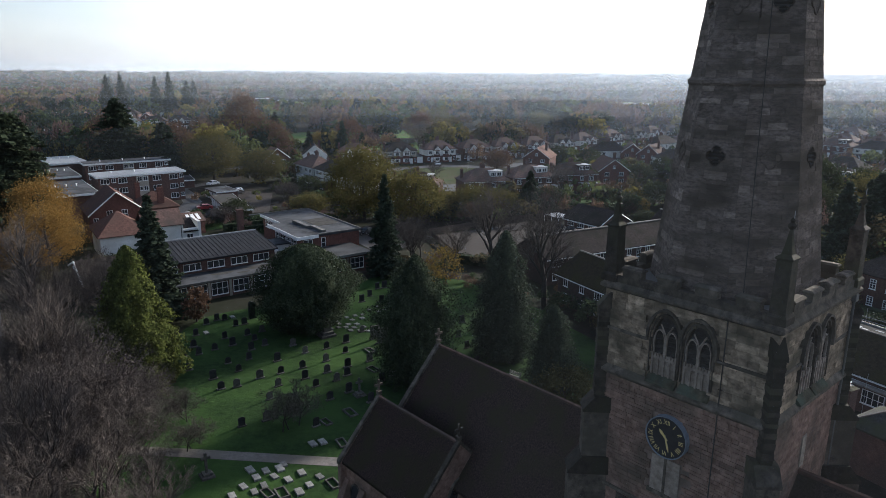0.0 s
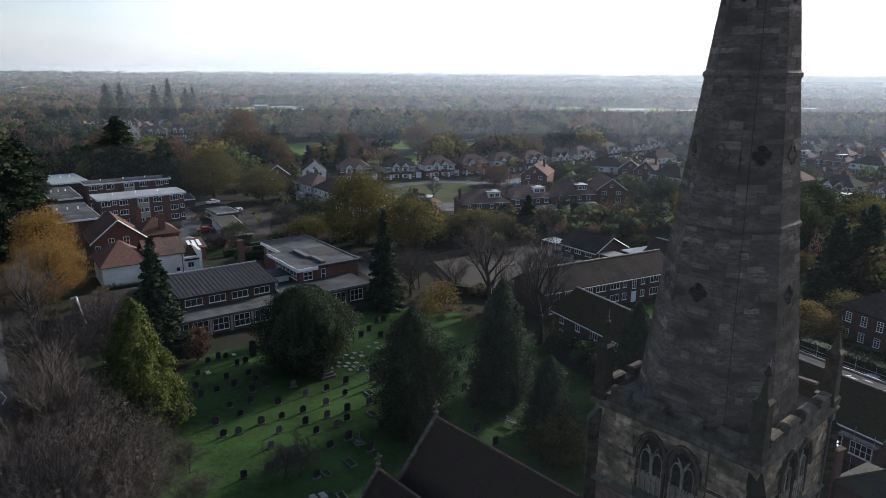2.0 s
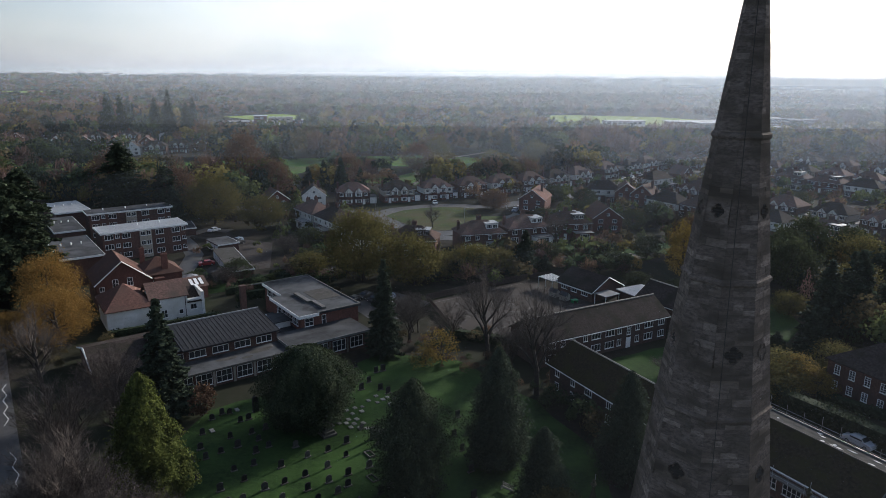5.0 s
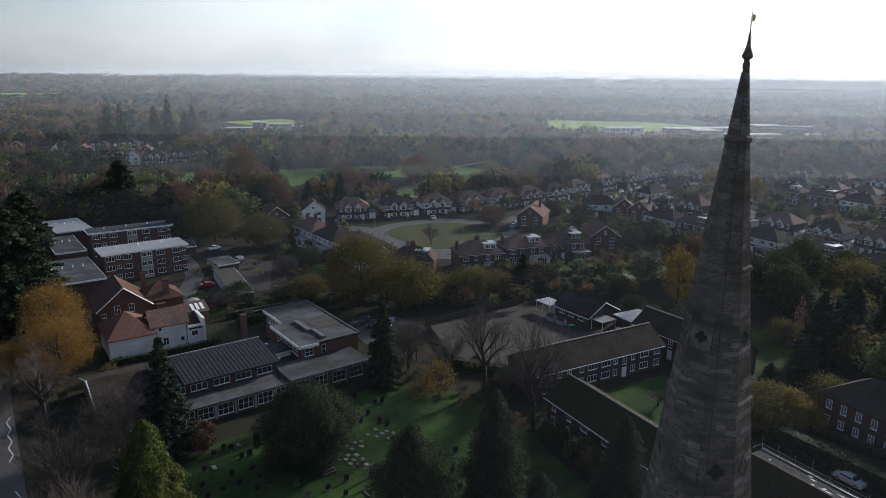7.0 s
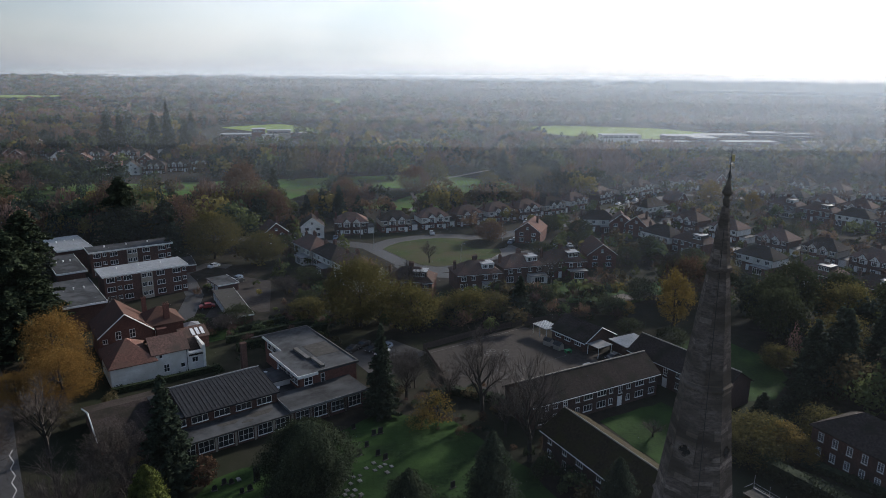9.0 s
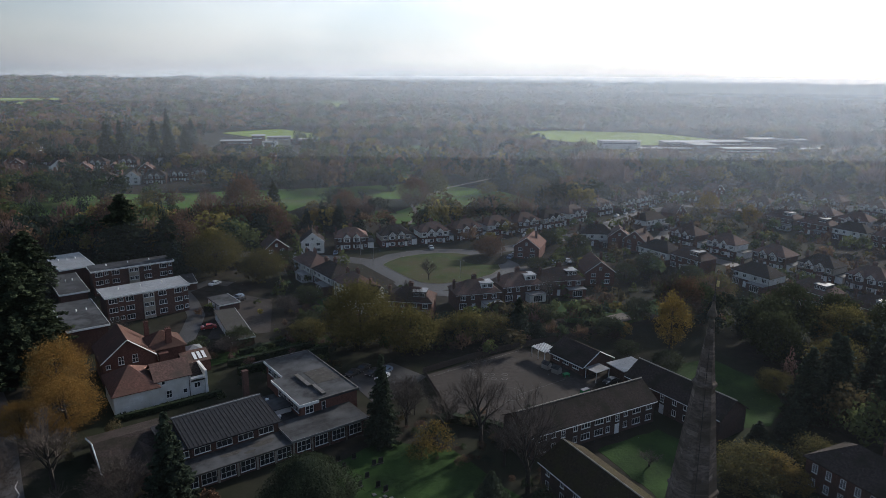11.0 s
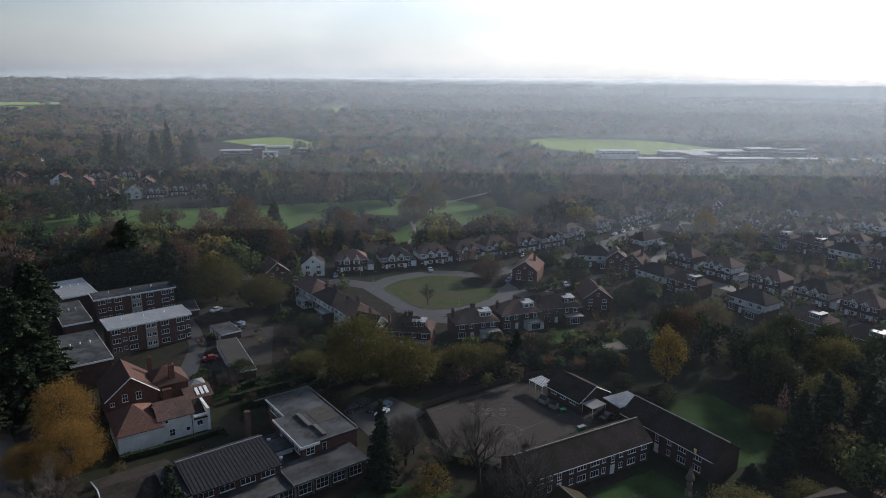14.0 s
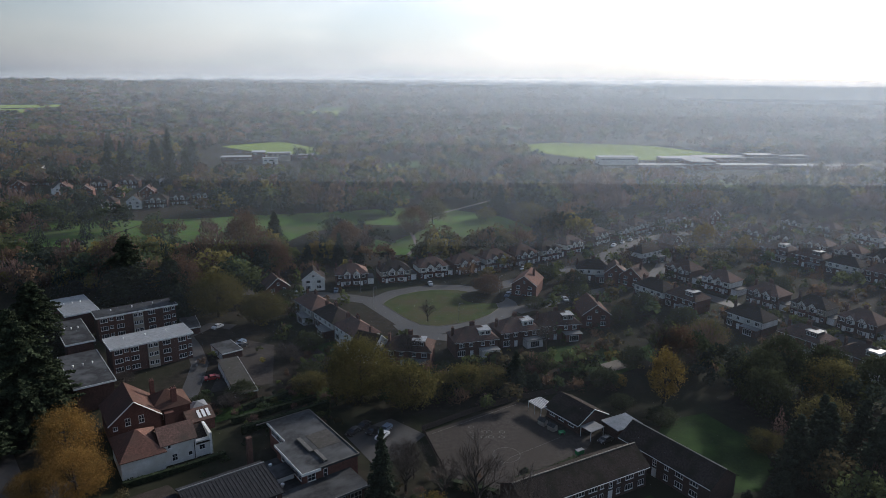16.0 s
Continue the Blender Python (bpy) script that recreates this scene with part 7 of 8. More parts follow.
stand(dense_tree("conifer", "dark columnar conifer with a bare lower trunk", LEAF_YEW, 15.0, 8.4, 38000, 0.065, lambda f: 0.45 + 0.55 * math.sin(math.pi * (0.15 + 0.8 * f)) if f < 0.6 else 1.0 * (1 - (f - 0.6) / 0.4) ** 0.7 * 0.93, lumps=0.42), [(-3.2, 76.0, 0, 1.0, 1.06)])
con_a = dense_tree("conifer", "dense dark green conifer in the churchyard", LEAF_FIR, 17.0, 8.8, 30000, 0.075, flame, lumps=0.3, tiers=0.34)
stand(con_a, [(8.0, 83.5, 0, 1.0, 1.0), (13.0, 74.2, 130, 0.74, 0.83), (24.8, 80.0, 70, 0.86, 1.04)])
bare_shrub = bare_tree("bare_shrub", "leafless grey-green shrub in the grass", 5.2, 6.5, 7, 5, 0.6, stems=3)
stand(bare_shrub, [(-15.6, 64.2, 0, 1, 1), (-27.5, 66.5, 80, 0.9, 0.8), (-24.5, 60.5, 20, 0.8, 0.7)])
stand(broad_tree("olive_shrub", "rounded olive-green evergreen shrub beside the church", LEAF_DULL, 4.9, 6.6, 90, 70, 0.085, 0.02, category="shrub"), [(13.6, 69.0, 0, 1, 1), (17.8, 66.5, 40, 0.8, 0.9)])
stand(broad_tree("rust_shrub", "rust-brown autumn shrub at the school wall", LEAF_RUST, 5.6, 4.2, 50, 30, 0.14, 0.05, category="shrub"), [(-36.6, 95.6, 0, 1, 1)])
stand(broad_tree("yellow_shrub", "bright yellow autumn shrub beyond the graves", LEAF_YELLOW, 6.2, 8.2, 40, 26, 0.13, 0.1, category="shrub"), [(0.6, 116.4, 0, 1, 1), (-2.5, 114.6, 50, 0.7, 0.8)])

# leafless trees
bare_a = bare_tree("bare_tree", "tall leafless tree with a wide crown of fine twigs", 16.0, 13.0, 9, 21, 0.8)
bare_b = bare_tree("bare_tree", "leafless spreading tree with dense twigs", 13.0, 15.0, 10, 33, 0.7, stems=3)
bare_c = bare_tree("bare_tree", "slender leafless tree with upright branches", 15.0, 9.0, 9, 45, 0.8)
stand(bare_a, [(9.0, 118.0, 0, 1.12, 1.05), (-48.5, 79.0, 60, 1.0, 1.02), (-44.5, 70.5, 130, 0.85, 0.85), (-66.0, 104.0, 20, 0.95, 1.0),
               (-64.0, 66.0, 310, 1.0, 0.95), (68.0, 192.0, 200, 1.05, 0.95), (36.0, 204.0, 100, 0.8, 0.8), (-7.0, 190.0, 40, 0.8, 0.9), (-2.5, 228.4, 10, 0.6, 0.85)])
stand(bare_b, [(-29.5, 52.0, 0, 1.0, 0.85), (-39.0, 60.0, 70, 1.1, 0.92), (-40.5, 64.5, 210, 1.1, 1.05), (-34.5, 56.0, 280, 1.1, 0.95), 
               (-50.0, 98.0, 160, 0.9, 1.0), (-4.8, 131.0, 50, 0.85, 0.85), (-74.0, 96.0, 250, 1.05, 1.1), (-33.5, 63.5, 330, 0.75, 0.8), (-33.5, 51.0, 30, 1.0, 0.95), (-29.0, 43.0, 110, 1.0, 1.0),
               (-44.5, 192.0, 15, 0.7, 0.7), (-52.0, 163.0, 95, 0.6, 0.65), (-86.0, 174.0, 70, 0.7, 0.6)])
stand(bare_c, [(16.6, 103.5, 0, 1.25, 1.0), (-46.0, 75.0, 90, 1.0, 1.0), (-40.0, 66.0, 180, 0.8, 0.8), (-42.5, 84.0, 45, 0.9, 0.95), (2.0, 124.0, 120, 0.8, 0.75),
               (13.0, 112.0, 60, 0.8, 0.8), (20.0, 110.0, 30, 0.7, 0.75), (-6.0, 126.0, 210, 0.8, 0.75), (40.0, 112.0, 75, 0.5, 0.4), (-38.5, 62.5, 15, 1.0, 1.05), (-38.0, 54.0, 150, 0.9, 0.95), (-60.5, 58.0, 250, 1.0, 1.1), (-32.0, 57.5, 300, 0.8, 0.8), (-31.0, 46.0, 190, 1.0, 1.0), (-30.0, 48.5, 60, 0.75, 0.8), (-25.0, 50.5, 200, 0.6, 0.65), (-22.0, 45.0, 110, 0.7, 0.75), (-26.0, 46.5, 20, 0.8, 0.8)])

# larger garden and street trees
oak = broad_tree("oak_tree", "large autumn oak with olive and yellow leaves", LEAF_OLIVE, 17.5, 18.5, 230, 75, 0.15, 0.12)
stand(oak, [(-19.5, 166.5, 0, 1, 1.05), (88.0, 205.0, 100, 0.72, 0.78), (-78.0, 232.0, 60, 1.0, 0.95), (-60.0, 226.0, 210, 0.8, 0.8)])
olive = broad_tree("autumn_tree", "rounded tree with thinning yellow-olive leaves", LEAF_OLIVE, 12.5, 14.0, 110, 50, 0.18, 0.1)
stand(olive, [(-6.4, 163.5, 30, 0.95, 1.1), (9.0, 172.5, 80, 0.85, 0.8), (16.0, 176.0, 10, 0.7, 0.75), (2.0, 170.5, 200, 0.7, 0.8), (-34.0, 172.0, 130, 0.7, 0.7), (54.7, 382.0, 20, 1.4, 0.85),
              (78.0, 143.0, 40, 0.6, 0.7), (70.5, 111.0, 10, 0.7, 0.7), (54.5, 104.0, 80, 0.75, 0.62), (57.0, 107.5, 150, 0.85, 0.62), (108.0, 168.0, 70, 1.0, 1.0), (96.0, 150.0, 200, 0.9, 0.9)])
birch = broad_tree("golden_birch", "golden-yellow autumn birch with drooping leaves", LEAF_GOLD, 16.4, 12.0, 190, 110, 0.085, 0.1)
stand(birch, [(-79.5, 132.0, 0, 1.02, 1.0), (-72.5, 121.5, 80, 1.0, 0.78), (-81.0, 120.5, 170, 0.75, 0.66)])
yel = broad_tree("yellow_tree", "slender yellow autumn tree", LEAF_YELLOW, 14.0, 9.0, 90, 50, 0.15, 0.12)
stand(yel, [(62.0, 167.0, 0, 1.0, 1.12), (52.0, 175.5, 60, 0.55, 0.6), (60.5, 106.0, 120, 0.85, 0.52), (63.0, 104.0, 200, 0.7, 0.42), (137.6, 337.0, 40, 1.2, 0.8), (150.0, 318.0, 90, 0.9, 0.9), (92.5, 151.0, 20, 0.5, 0.75),
            (-55.0, 306.0, 70, 0.9, 0.8), (103.0, 168.0, 10, 0.7, 0.8)])
rust = broad_tree("rust_tree", "autumn tree with rust-brown leaves", LEAF_RUST, 16.0, 15.0, 130, 60, 0.18, 0.1)
stand(rust, [(-84.0, 291.0, 0, 1.3, 1.3), (-70.0, 284.0, 50, 1.0, 1.0), (21.0, 261.0, 100, 0.8, 0.62), (74.0, 190.0, 150, 0.85, 0.95), (-98.0, 252.0, 200, 1.1, 1.0), (-45.0, 330.0, 10, 1.0, 0.9), (-130.0, 268.0, 60, 1.2, 1.1), (-12.0, 362.0, 30, 1.1, 0.9)])
grn = broad_tree("green_tree", "dull green garden tree", LEAF_GREEN, 9.5, 10.0, 100, 42, 0.16, 0.04)
stand(grn, [(90.0, 172.0, 0, 1.3, 1.1), (100.0, 180.0, 60, 1.3, 1.2), (112.0, 178.0, 100, 1.2, 1.1), (86.0, 160.0, 140, 1.2, 1.2), (48.0, 176.0, 200, 0.9, 0.7), (60.0, 190.0, 30, 0.9, 0.8), (30.0, 186.0, 90, 0.8, 0.8),
            (50.0, 165.0, 20, 0.7, 0.5), (58.0, 156.0, 70, 0.8, 0.55), (120.0, 168.0, 10, 1.3, 1.1), (78.0, 240.0, 50, 1.0, 0.8), (66.0, 228.0, 120, 0.9, 0.8), (88.0, 226.0, 170, 0.9, 0.8), (56.0, 250.0, 30, 1.0, 0.7),
            (38.0, 244.0, 210, 0.9, 0.5), (58.0, 268.0, 80, 1.0, 0.8), (46.0, 276.0, 10, 0.9, 0.9), (-58.0, 250.0, 40, 0.8, 0.6), (-20.0, 210.0, 140, 0.6, 0.5), (26.0, 186.0, 60, 0.8, 0.7), (140.0, 262.0, 20, 1.0, 0.8),
            (-52.0, 168.0, 10, 0.8, 0.7), (-36.0, 182.0, 60, 0.8, 0.6), (-62.0, 164.0, 110, 0.6, 0.5), (-40.0, 202.0, 160, 0.9, 0.7)])
cedar = fir_tree("cedar", "huge dark spreading cedar", LEAF_YEW, 27.0, 25.0, 44, 0.36, 0.1, power=0.55)
stand(cedar, [(-115.0, 244.0, 0, 1, 1), (-99.0, 152.0, 60, 1.1, 0.95), (-112.0, 168.0, 120, 1.0, 0.95), (-122.0, 196.0, 200, 1.0, 0.9), (-104.0, 136.0, 20, 0.9, 0.75), (-138.0, 178.0, 150, 1.0, 1.0), (-128.0, 150.0, 300, 1.0, 0.95), (-100.0, 246.0, 40, 0.8, 0.85)])
con_b = fir_tree("conifer", "dark conical garden conifer", LEAF_FIR, 14.0, 9.5, 36, 0.29, 0.03, power=0.75)
stand(con_b, [(22.8, 175.5, 0, 0.9, 0.92), (-250.0, 520.0, 35, 1.65, 1.42), (-241.0, 524.0, 130, 1.5, 1.6), (-203.5, 520.0, 80, 1.75, 1.36), (-189.0, 516.0, 200, 1.6, 1.3), (-222.0, 540.0, 15, 1.5, 1.5),
              (28.5, 176.5, 60, 0.55, 0.6), (87.0, 134.0, 20, 1.3, 0.95), (79.0, 131.0, 100, 1.15, 1.0), (94.0, 127.0, 150, 1.2, 1.1), (99.0, 140.0, 200, 1.1, 1.0),
              (91.0, 143.0, 10, 1.1, 0.95), (72.0, 122.5, 75, 0.8, 0.7), (64.0, 120.0, 130, 0.6, 0.6), (-83.0, 342.0, 0, 1.2, 1.0), (-44.0, 301.0, 45, 1.0, 1.1), (-52.0, 304.0, 90, 0.9, 1.1), (-36.0, 306.0, 10, 0.8, 0.9),
              (-58.0, 298.0, 60, 0.9, 0.9), (40.4, 420.0, 0, 1.2, 1.15), (50.0, 284.0, 30, 0.7, 0.7), (-90.0, 226.0, 15, 1.0, 1.2), (8.0, 131.0, 0, 0.35, 0.3), (20.5, 134.0, 0, 0.25, 0.35), (102.0, 128.0, 60, 1.2, 1.2), (110.0, 140.0, 10, 1.2, 1.2),
              (-316.0, 664.0, 0, 1.5, 1.45), (-300.0, 668.0, 30, 1.4, 1.3), (-253.0, 647.0, 60, 1.4, 1.8), (-264.0, 640.0, 10, 1.4, 1.3), (-228.0, 640.0, 45, 1.5, 1.3), (-5.5, 312.0, 0, 1.1, 0.5)])
park_tree = broad_tree("park_tree", "lone yellow-olive tree on the park grass", LEAF_OLIVE, 17.0, 16.0, 90, 36, 0.3, 0.14)
stand(park_tree, [(-2.0, 389.0, 0, 1, 1), (-150.0, 352.0, 40, 0.8, 0.7), (30.0, 400.0, 90, 0.7, 0.7)])


# ---- gravestones ----
def headstone(label, mat, w, h, t, top, base=True):
    g = thing("gravestone", None, label, "gravestone", "gravestones")
    out = [(-w / 2, 0.0), (w / 2, 0.0), (w / 2, h * 0.82)]
    n = 6
    if top == "round":
        out += [(w / 2 * math.cos(math.pi * i / n), h * 0.82 + h * 0.18 * math.sin(math.pi * i / n)) for i in range(1, n)]
    elif top == "ogee":
        out += [(w * 0.32, h * 0.86), (w * 0.22, h * 0.97), (0, h), (-w * 0.22, h * 0.97), (-w * 0.32, h * 0.86)]
    else:
        out += [(w / 2 * 0.96, h * 0.97), (-w / 2 * 0.96, h)]
    out.append((-w / 2, h * 0.82))
    part("slab", Build().loft([[(x, -t / 2, z + 0.08) for x, z in out], [(x, t / 2, z + 0.08) for x, z in out]]), mat, g)
    if base:
        part("plinth", Build().box(-w / 2 - 0.12, -0.2, -0.1, w / 2 + 0.12, 0.2, 0.14, 0.02), GREY_STONE, g)
    return g


def lay(stone, spots, seed):
    r = random.Random(seed)
    first = True
    for x, y in spots:
        turn = 36 + r.uniform(-7, 7)
        s = r.uniform(0.9, 1.15)
        if first:
            stone.matrix_world = pose(x, y, 0.03, 0, 0, turn)
            first = False
        else:
            c = copy_thing(stone, pose(x, y, 0.03, r.uniform(-4, 4), r.uniform(-2, 2), turn))
            c.scale = (s, s, s)


lay(headstone("dark polished granite headstone on a plinth in the grass", GRANITE, 0.75, 0.95, 0.12, "ogee"),
    [(-34.7, 94.5), (-32.6, 96.4), (-29.1, 94.6), (-27.5, 90.4), (-33.6, 86.0), (-26.0, 88.5), (-33.7, 82.6), (-30.4, 85.1), (-24.1, 86.7), (-27.3, 80.7), (-25.3, 78.4), (-33.1, 77.6), (-19.9, 77.8),
     (-25.9, 73.4), (-17.5, 79.4), (-14.9, 74.2), (-12.7, 70.9), (-11.6, 77.3), (-12.8, 84.3), (-15.5, 85.6)], 1)
lay(headstone("dark headstone with a rounded top in the grass", GRANITE, 0.72, 1.05, 0.13, "round"),
    [(-33.7, 96.2), (-30.2, 93.9), (-34.7, 90.1), (-30.3, 89.1), (-28.5, 86.6), (-35.1, 84.6), (-32.0, 83.5), (-25.5, 85.1), (-25.0, 82.0), (-31.5, 78.6), (-21.2, 81.5), (-27.7, 76.1), (-16.6, 76.3),
     (-10.8, 72.8), (-11.9, 79.8), (-13.2, 87.8), (-21.0, 64.8), (-13.2, 64.9), (-8.0, 70.4), (-7.2, 75.8)], 2)
lay(headstone("weathered grey headstone in the grass", GREY_STONE, 0.75, 1.0, 0.14, "ogee"),
    [(-25.8, 91.7), (-24.2, 74.0), (-22.1, 76.4), (-19.4, 74.3), (-19.6, 70.9), (-14.2, 78.1), (-14.9, 81.5), (-12.7, 75.8), (-9.3, 81.6), (-7.1, 86.3), (-6.4, 83.4), (-18.1, 84.1), (-20.3, 86.7), (-18.7, 66.1),
     (-11.5, 91.8), (7.9, 83.0), (8.9, 81.5)], 3)
lay(headstone("dark square-topped headstone near the school wall", GRANITE, 0.8, 1.1, 0.14, "flat"),
    [(-9.8, 105.0), (-12.0, 107.8), (-8.4, 103.6), (-11.1, 111.8), (-10.0, 112.4), (-15.1, 114.0), (-13.0, 104.9), (3.0, 95.6), (2.3, 90.1), (4.4, 80.7), (4.5, 74.7), (6.6, 71.7), (3.4, 86.0), (-18.0, 113.0), (-16.6, 110.9)], 4)
lay(headstone("large pale-grey family headstone", GREY_STONE, 1.5, 1.9, 0.25, "flat"), [(-9.3, 89.3), (-8.2, 88.0)], 5)
lay(headstone("tall narrow dark monument stone", GRANITE, 0.9, 2.6, 0.5, "round"), [(-28.7, 97.2)], 6)


def slab_stone(label, mat, w, d, h, kerb=False):
    g = thing("grave_slab", None, label, "grave slab", "grave slabs")
    if kerb:
        for q, bx in enumerate(((-w / 2, -d / 2, w / 2, -d / 2 + 0.14), (-w / 2, d / 2 - 0.14, w / 2, d / 2), (-w / 2, -d / 2 + 0.14, -w / 2 + 0.14, d / 2 - 0.14), (w / 2 - 0.14, -d / 2 + 0.14, w / 2, d / 2 - 0.14))):
            part("kerb", Build().box(bx[0], bx[1], -0.1, bx[2], bx[3], h, 0.015), mat, g)
    else:
        part("slab", Build().box(-w / 2, -d / 2, -0.1, w / 2, d / 2, h, 0.02), mat, g)
    return g


lay(slab_stone("pale flat memorial tablet in the grass", PALE_SLAB, 0.6, 0.75, 0.12),
    [(-17.3 + 1.25 * i + 0.35 * j + 0.3 * math.sin(7 * i + 3 * j), 97.3 + 0.3 * i - 1.5 * j + 0.4 * math.sin(5 * i + j)) for j in range(5) for i in range(5) if (i * 3 + j) % 7]
    + [(-10.3, 102.6), (-9.1, 101.4), (-7.8, 99.8), (-9.9, 100.4), (-8.4, 102.2), (-11.4, 101.0), (-7.2, 101.6)], 7)
lay(slab_stone("pale ledger slab beside the path", PALE_SLAB, 0.6, 1.0, 0.14), [(-16.4, 56.5), (-17.0, 55.4), (-17.8, 54.0), (-14.0, 55.1), (-11.9, 54.3), (-12.9, 61.3), (-12.0, 61.7), (-31.8, 97.6), (-33.6, 91.1), (-16.0, 54.2), (-15.2, 56.9), (-15.4, 55.6), (-13.0, 56.2), (-17.9, 56.6), (-16.6, 53.2), (-12.6, 53.2), (-15.0, 57.6), (-18.4, 52.6), (-11.2, 55.6)], 8)
lay(slab_stone("stone kerb set round a grassed grave", GREY_STONE, 0.9, 1.7, 0.18, True), [(-9.8, 54.5), (-14.1, 53.0), (-15.4, 53.0), (-10.0, 61.5), (-12.3, 65.7), (-10.0, 67.8), (-9.6, 84.9), (-8.6, 79.0)], 9)


def cross_stone(label, x, y, h):
    g = thing("cross_monument", spot(x, y, 36, 0.03), label, "gravestone", "gravestones")
    part("steps", Build().box(-0.6, -0.6, -0.1, 0.6, 0.6, 0.22, 0.03).box(-0.42, -0.42, 0.22, 0.42, 0.42, 0.45, 0.03), GREY_STONE, g)
    part("cross", Build().box(-0.11, -0.09, 0.45, 0.11, 0.09, h).box(-0.42, -0.085, h - 0.62, 0.42, 0.085, h - 0.4), GREY_STONE, g)


cross_stone("grey stone cross on a stepped base", -9.5, 72.0, 2.2)
cross_stone("tall lichened stone cross near the path", -21.6, 55.6, 2.4)
ped = thing("monument", spot(-16.4, 90.4, 36, 0.03), "stone pedestal monument with an urn under the yew", "monument")
part("pedestal", Build().loft([[(s * w, t * w, z) for s, t in ((-1, -1), (1, -1), (1, 1), (-1, 1))] for w, z in ((1.1, -0.1), (1.1, 0.3), (0.85, 0.35), (0.85, 0.7), (0.6, 0.8), (0.55, 1.9), (0.7, 2.0), (0.7, 2.15), (0.4, 2.3))]), GREY_STONE, ped)
part("urn", Build().turned([(0.12, 2.28), (0.3, 2.5), (0.32, 2.75), (0.16, 2.95), (0.04, 3.05)], 10), GREY_STONE, ped)
for x, y, turn in ((-5.6, 76.6, 10), (8.8, 76.4, -40)):
    bn = thing("bench", spot(x, y, turn, 0.03), "weathered wooden bench on the churchyard grass", "bench")
    for i in range(3):
        part("seat_slat", Build().box(-0.85, -0.2 + i * 0.15, 0.42, 0.85, -0.08 + i * 0.15, 0.46), PALE_SLAB, bn)
        part("back_slat", Build().box(-0.85, 0.26, 0.55 + i * 0.14, 0.85, 0.3, 0.65 + i * 0.14), PALE_SLAB, bn)
    for s in (-0.78, 0.78):
        part("leg", Build().box(s - 0.05, -0.22, 0, s + 0.05, 0.32, 0.42).box(s - 0.05, 0.26, 0.42, s + 0.05, 0.34, 1.0), PALE_SLAB, bn)


# ---- cars ----
def car(label, paint, spots, estate_car=False):
    c = thing("car", None, label, "car", "parked cars")
    ln, w = 2.1, 0.86
    prof = [(-ln, 0.3), (-ln, 0.75), (-ln + 0.15, 0.92), (-1.1, 1.0), (-0.55, 1.42), (0.9 if not estate_car else 1.6, 1.45), (1.5 if not estate_car else 2.0, 1.02), (ln, 0.9), (ln, 0.3)]
    b = Build().loft([[(x, -w + (0.16 if z > 1.2 else 0.0), z) for x, z in prof], [(x, w - (0.16 if z > 1.2 else 0.0), z) for x, z in prof]])
    body = part("body", b, paint, c)
    part("windscreen", Build().add([(-1.08, -w + 0.12, 1.03), (-1.08, w - 0.12, 1.03), (-0.6, w - 0.22, 1.4), (-0.6, -w + 0.22, 1.4), (-1.11, -w + 0.12, 1.05), (-1.11, w - 0.12, 1.05), (-0.63, w - 0.22, 1.42), (-0.63, -w + 0.22, 1.42)],
                                   [(7, 6, 5, 4), (0, 4, 5, 1), (1, 5, 6, 2), (2, 6, 7, 3), (3, 7, 4, 0)]), GLASS, body)
    for s in (-1, 1):
        y = s * (w - 0.06)
        part("side_window", Build().box(-0.75, min(y, y + s * 0.03), 1.02, 1.0, max(y, y + s * 0.03), 1.3), GLASS, body)
        for x in (-1.3, 1.3):
            wh = Build().turned([(0.31, -0.1), (0.31, 0.1)], 14)
            wh.v = [(x + p, s * (w - 0.08) + r, 0.31 + q) for p, q, r in wh.v]
            wheel = part("wheel", wh, RUBBER, c)
            rm = Build().turned([(0.19, -0.112), (0.19, 0.112)], 10)
            rm.v = [(x + p, s * (w - 0.08) + r, 0.31 + q) for p, q, r in rm.v]
            part("rim", rm, STEEL, wheel)
        part("headlight", Build().box(-ln - 0.01, s * 0.6 - 0.16, 0.62, -ln + 0.08, s * 0.6 + 0.16, 0.76), WHITE_PAINT, body)
        part("tail_light", Build().box(ln - 0.06, s * 0.65 - 0.1, 0.7, ln + 0.012, s * 0.65 + 0.1, 0.88), CAR_PAINT["red"], body)
    settle(c, spots)
    for ob in [c]:
        ob.location.z = 0.05
    return c


car("silver hatchback parked beside the hall", CAR_PAINT["silver"], [(60.9, 88.0, 118), (-66.2, 89.2, 124), (-2.0, 272.0, 100), (31, 262, 70), (33, 266, 70), (98, 346, 60), (104, 352, 60), (136, 250, 30), (186, 342, 60)])
car("white car parked on tarmac", CAR_PAINT["white"], [(-12.5, 148.5, 60), (-75, 221, 60), (24, 300, 70), (-55, 258, 100), (46, 252, 100), (51, 253, 100), (140, 256, 60), (196, 333, 60), (206, 322, 60), (40, 296, 60), (92, 340, 55)])
car("red car parked by the flats", CAR_PAINT["red"], [(-63.9, 180.2, 25), (15, 296, 70), (-14, 280, 90), (46, 312, 70)])
car("dark car parked on tarmac", CAR_PAINT["black"], [(64.2, 86.0, 118), (-15.0, 151.0, 60), (-17.5, 153.5, 60), (-19.8, 150.5, 60), (41.5, 147.0, 35), (-62.0, 204.0, 60), (76, 322, 40), (110, 358, 50), (36, 259, 70)])
car("blue-grey car parked in the street", CAR_PAINT["blue"], [(-63.0, 206.5, 70), (29, 258, 70), (118, 366, 50), (-40, 262, 95), (-12.0, 151.8, 60)], True)
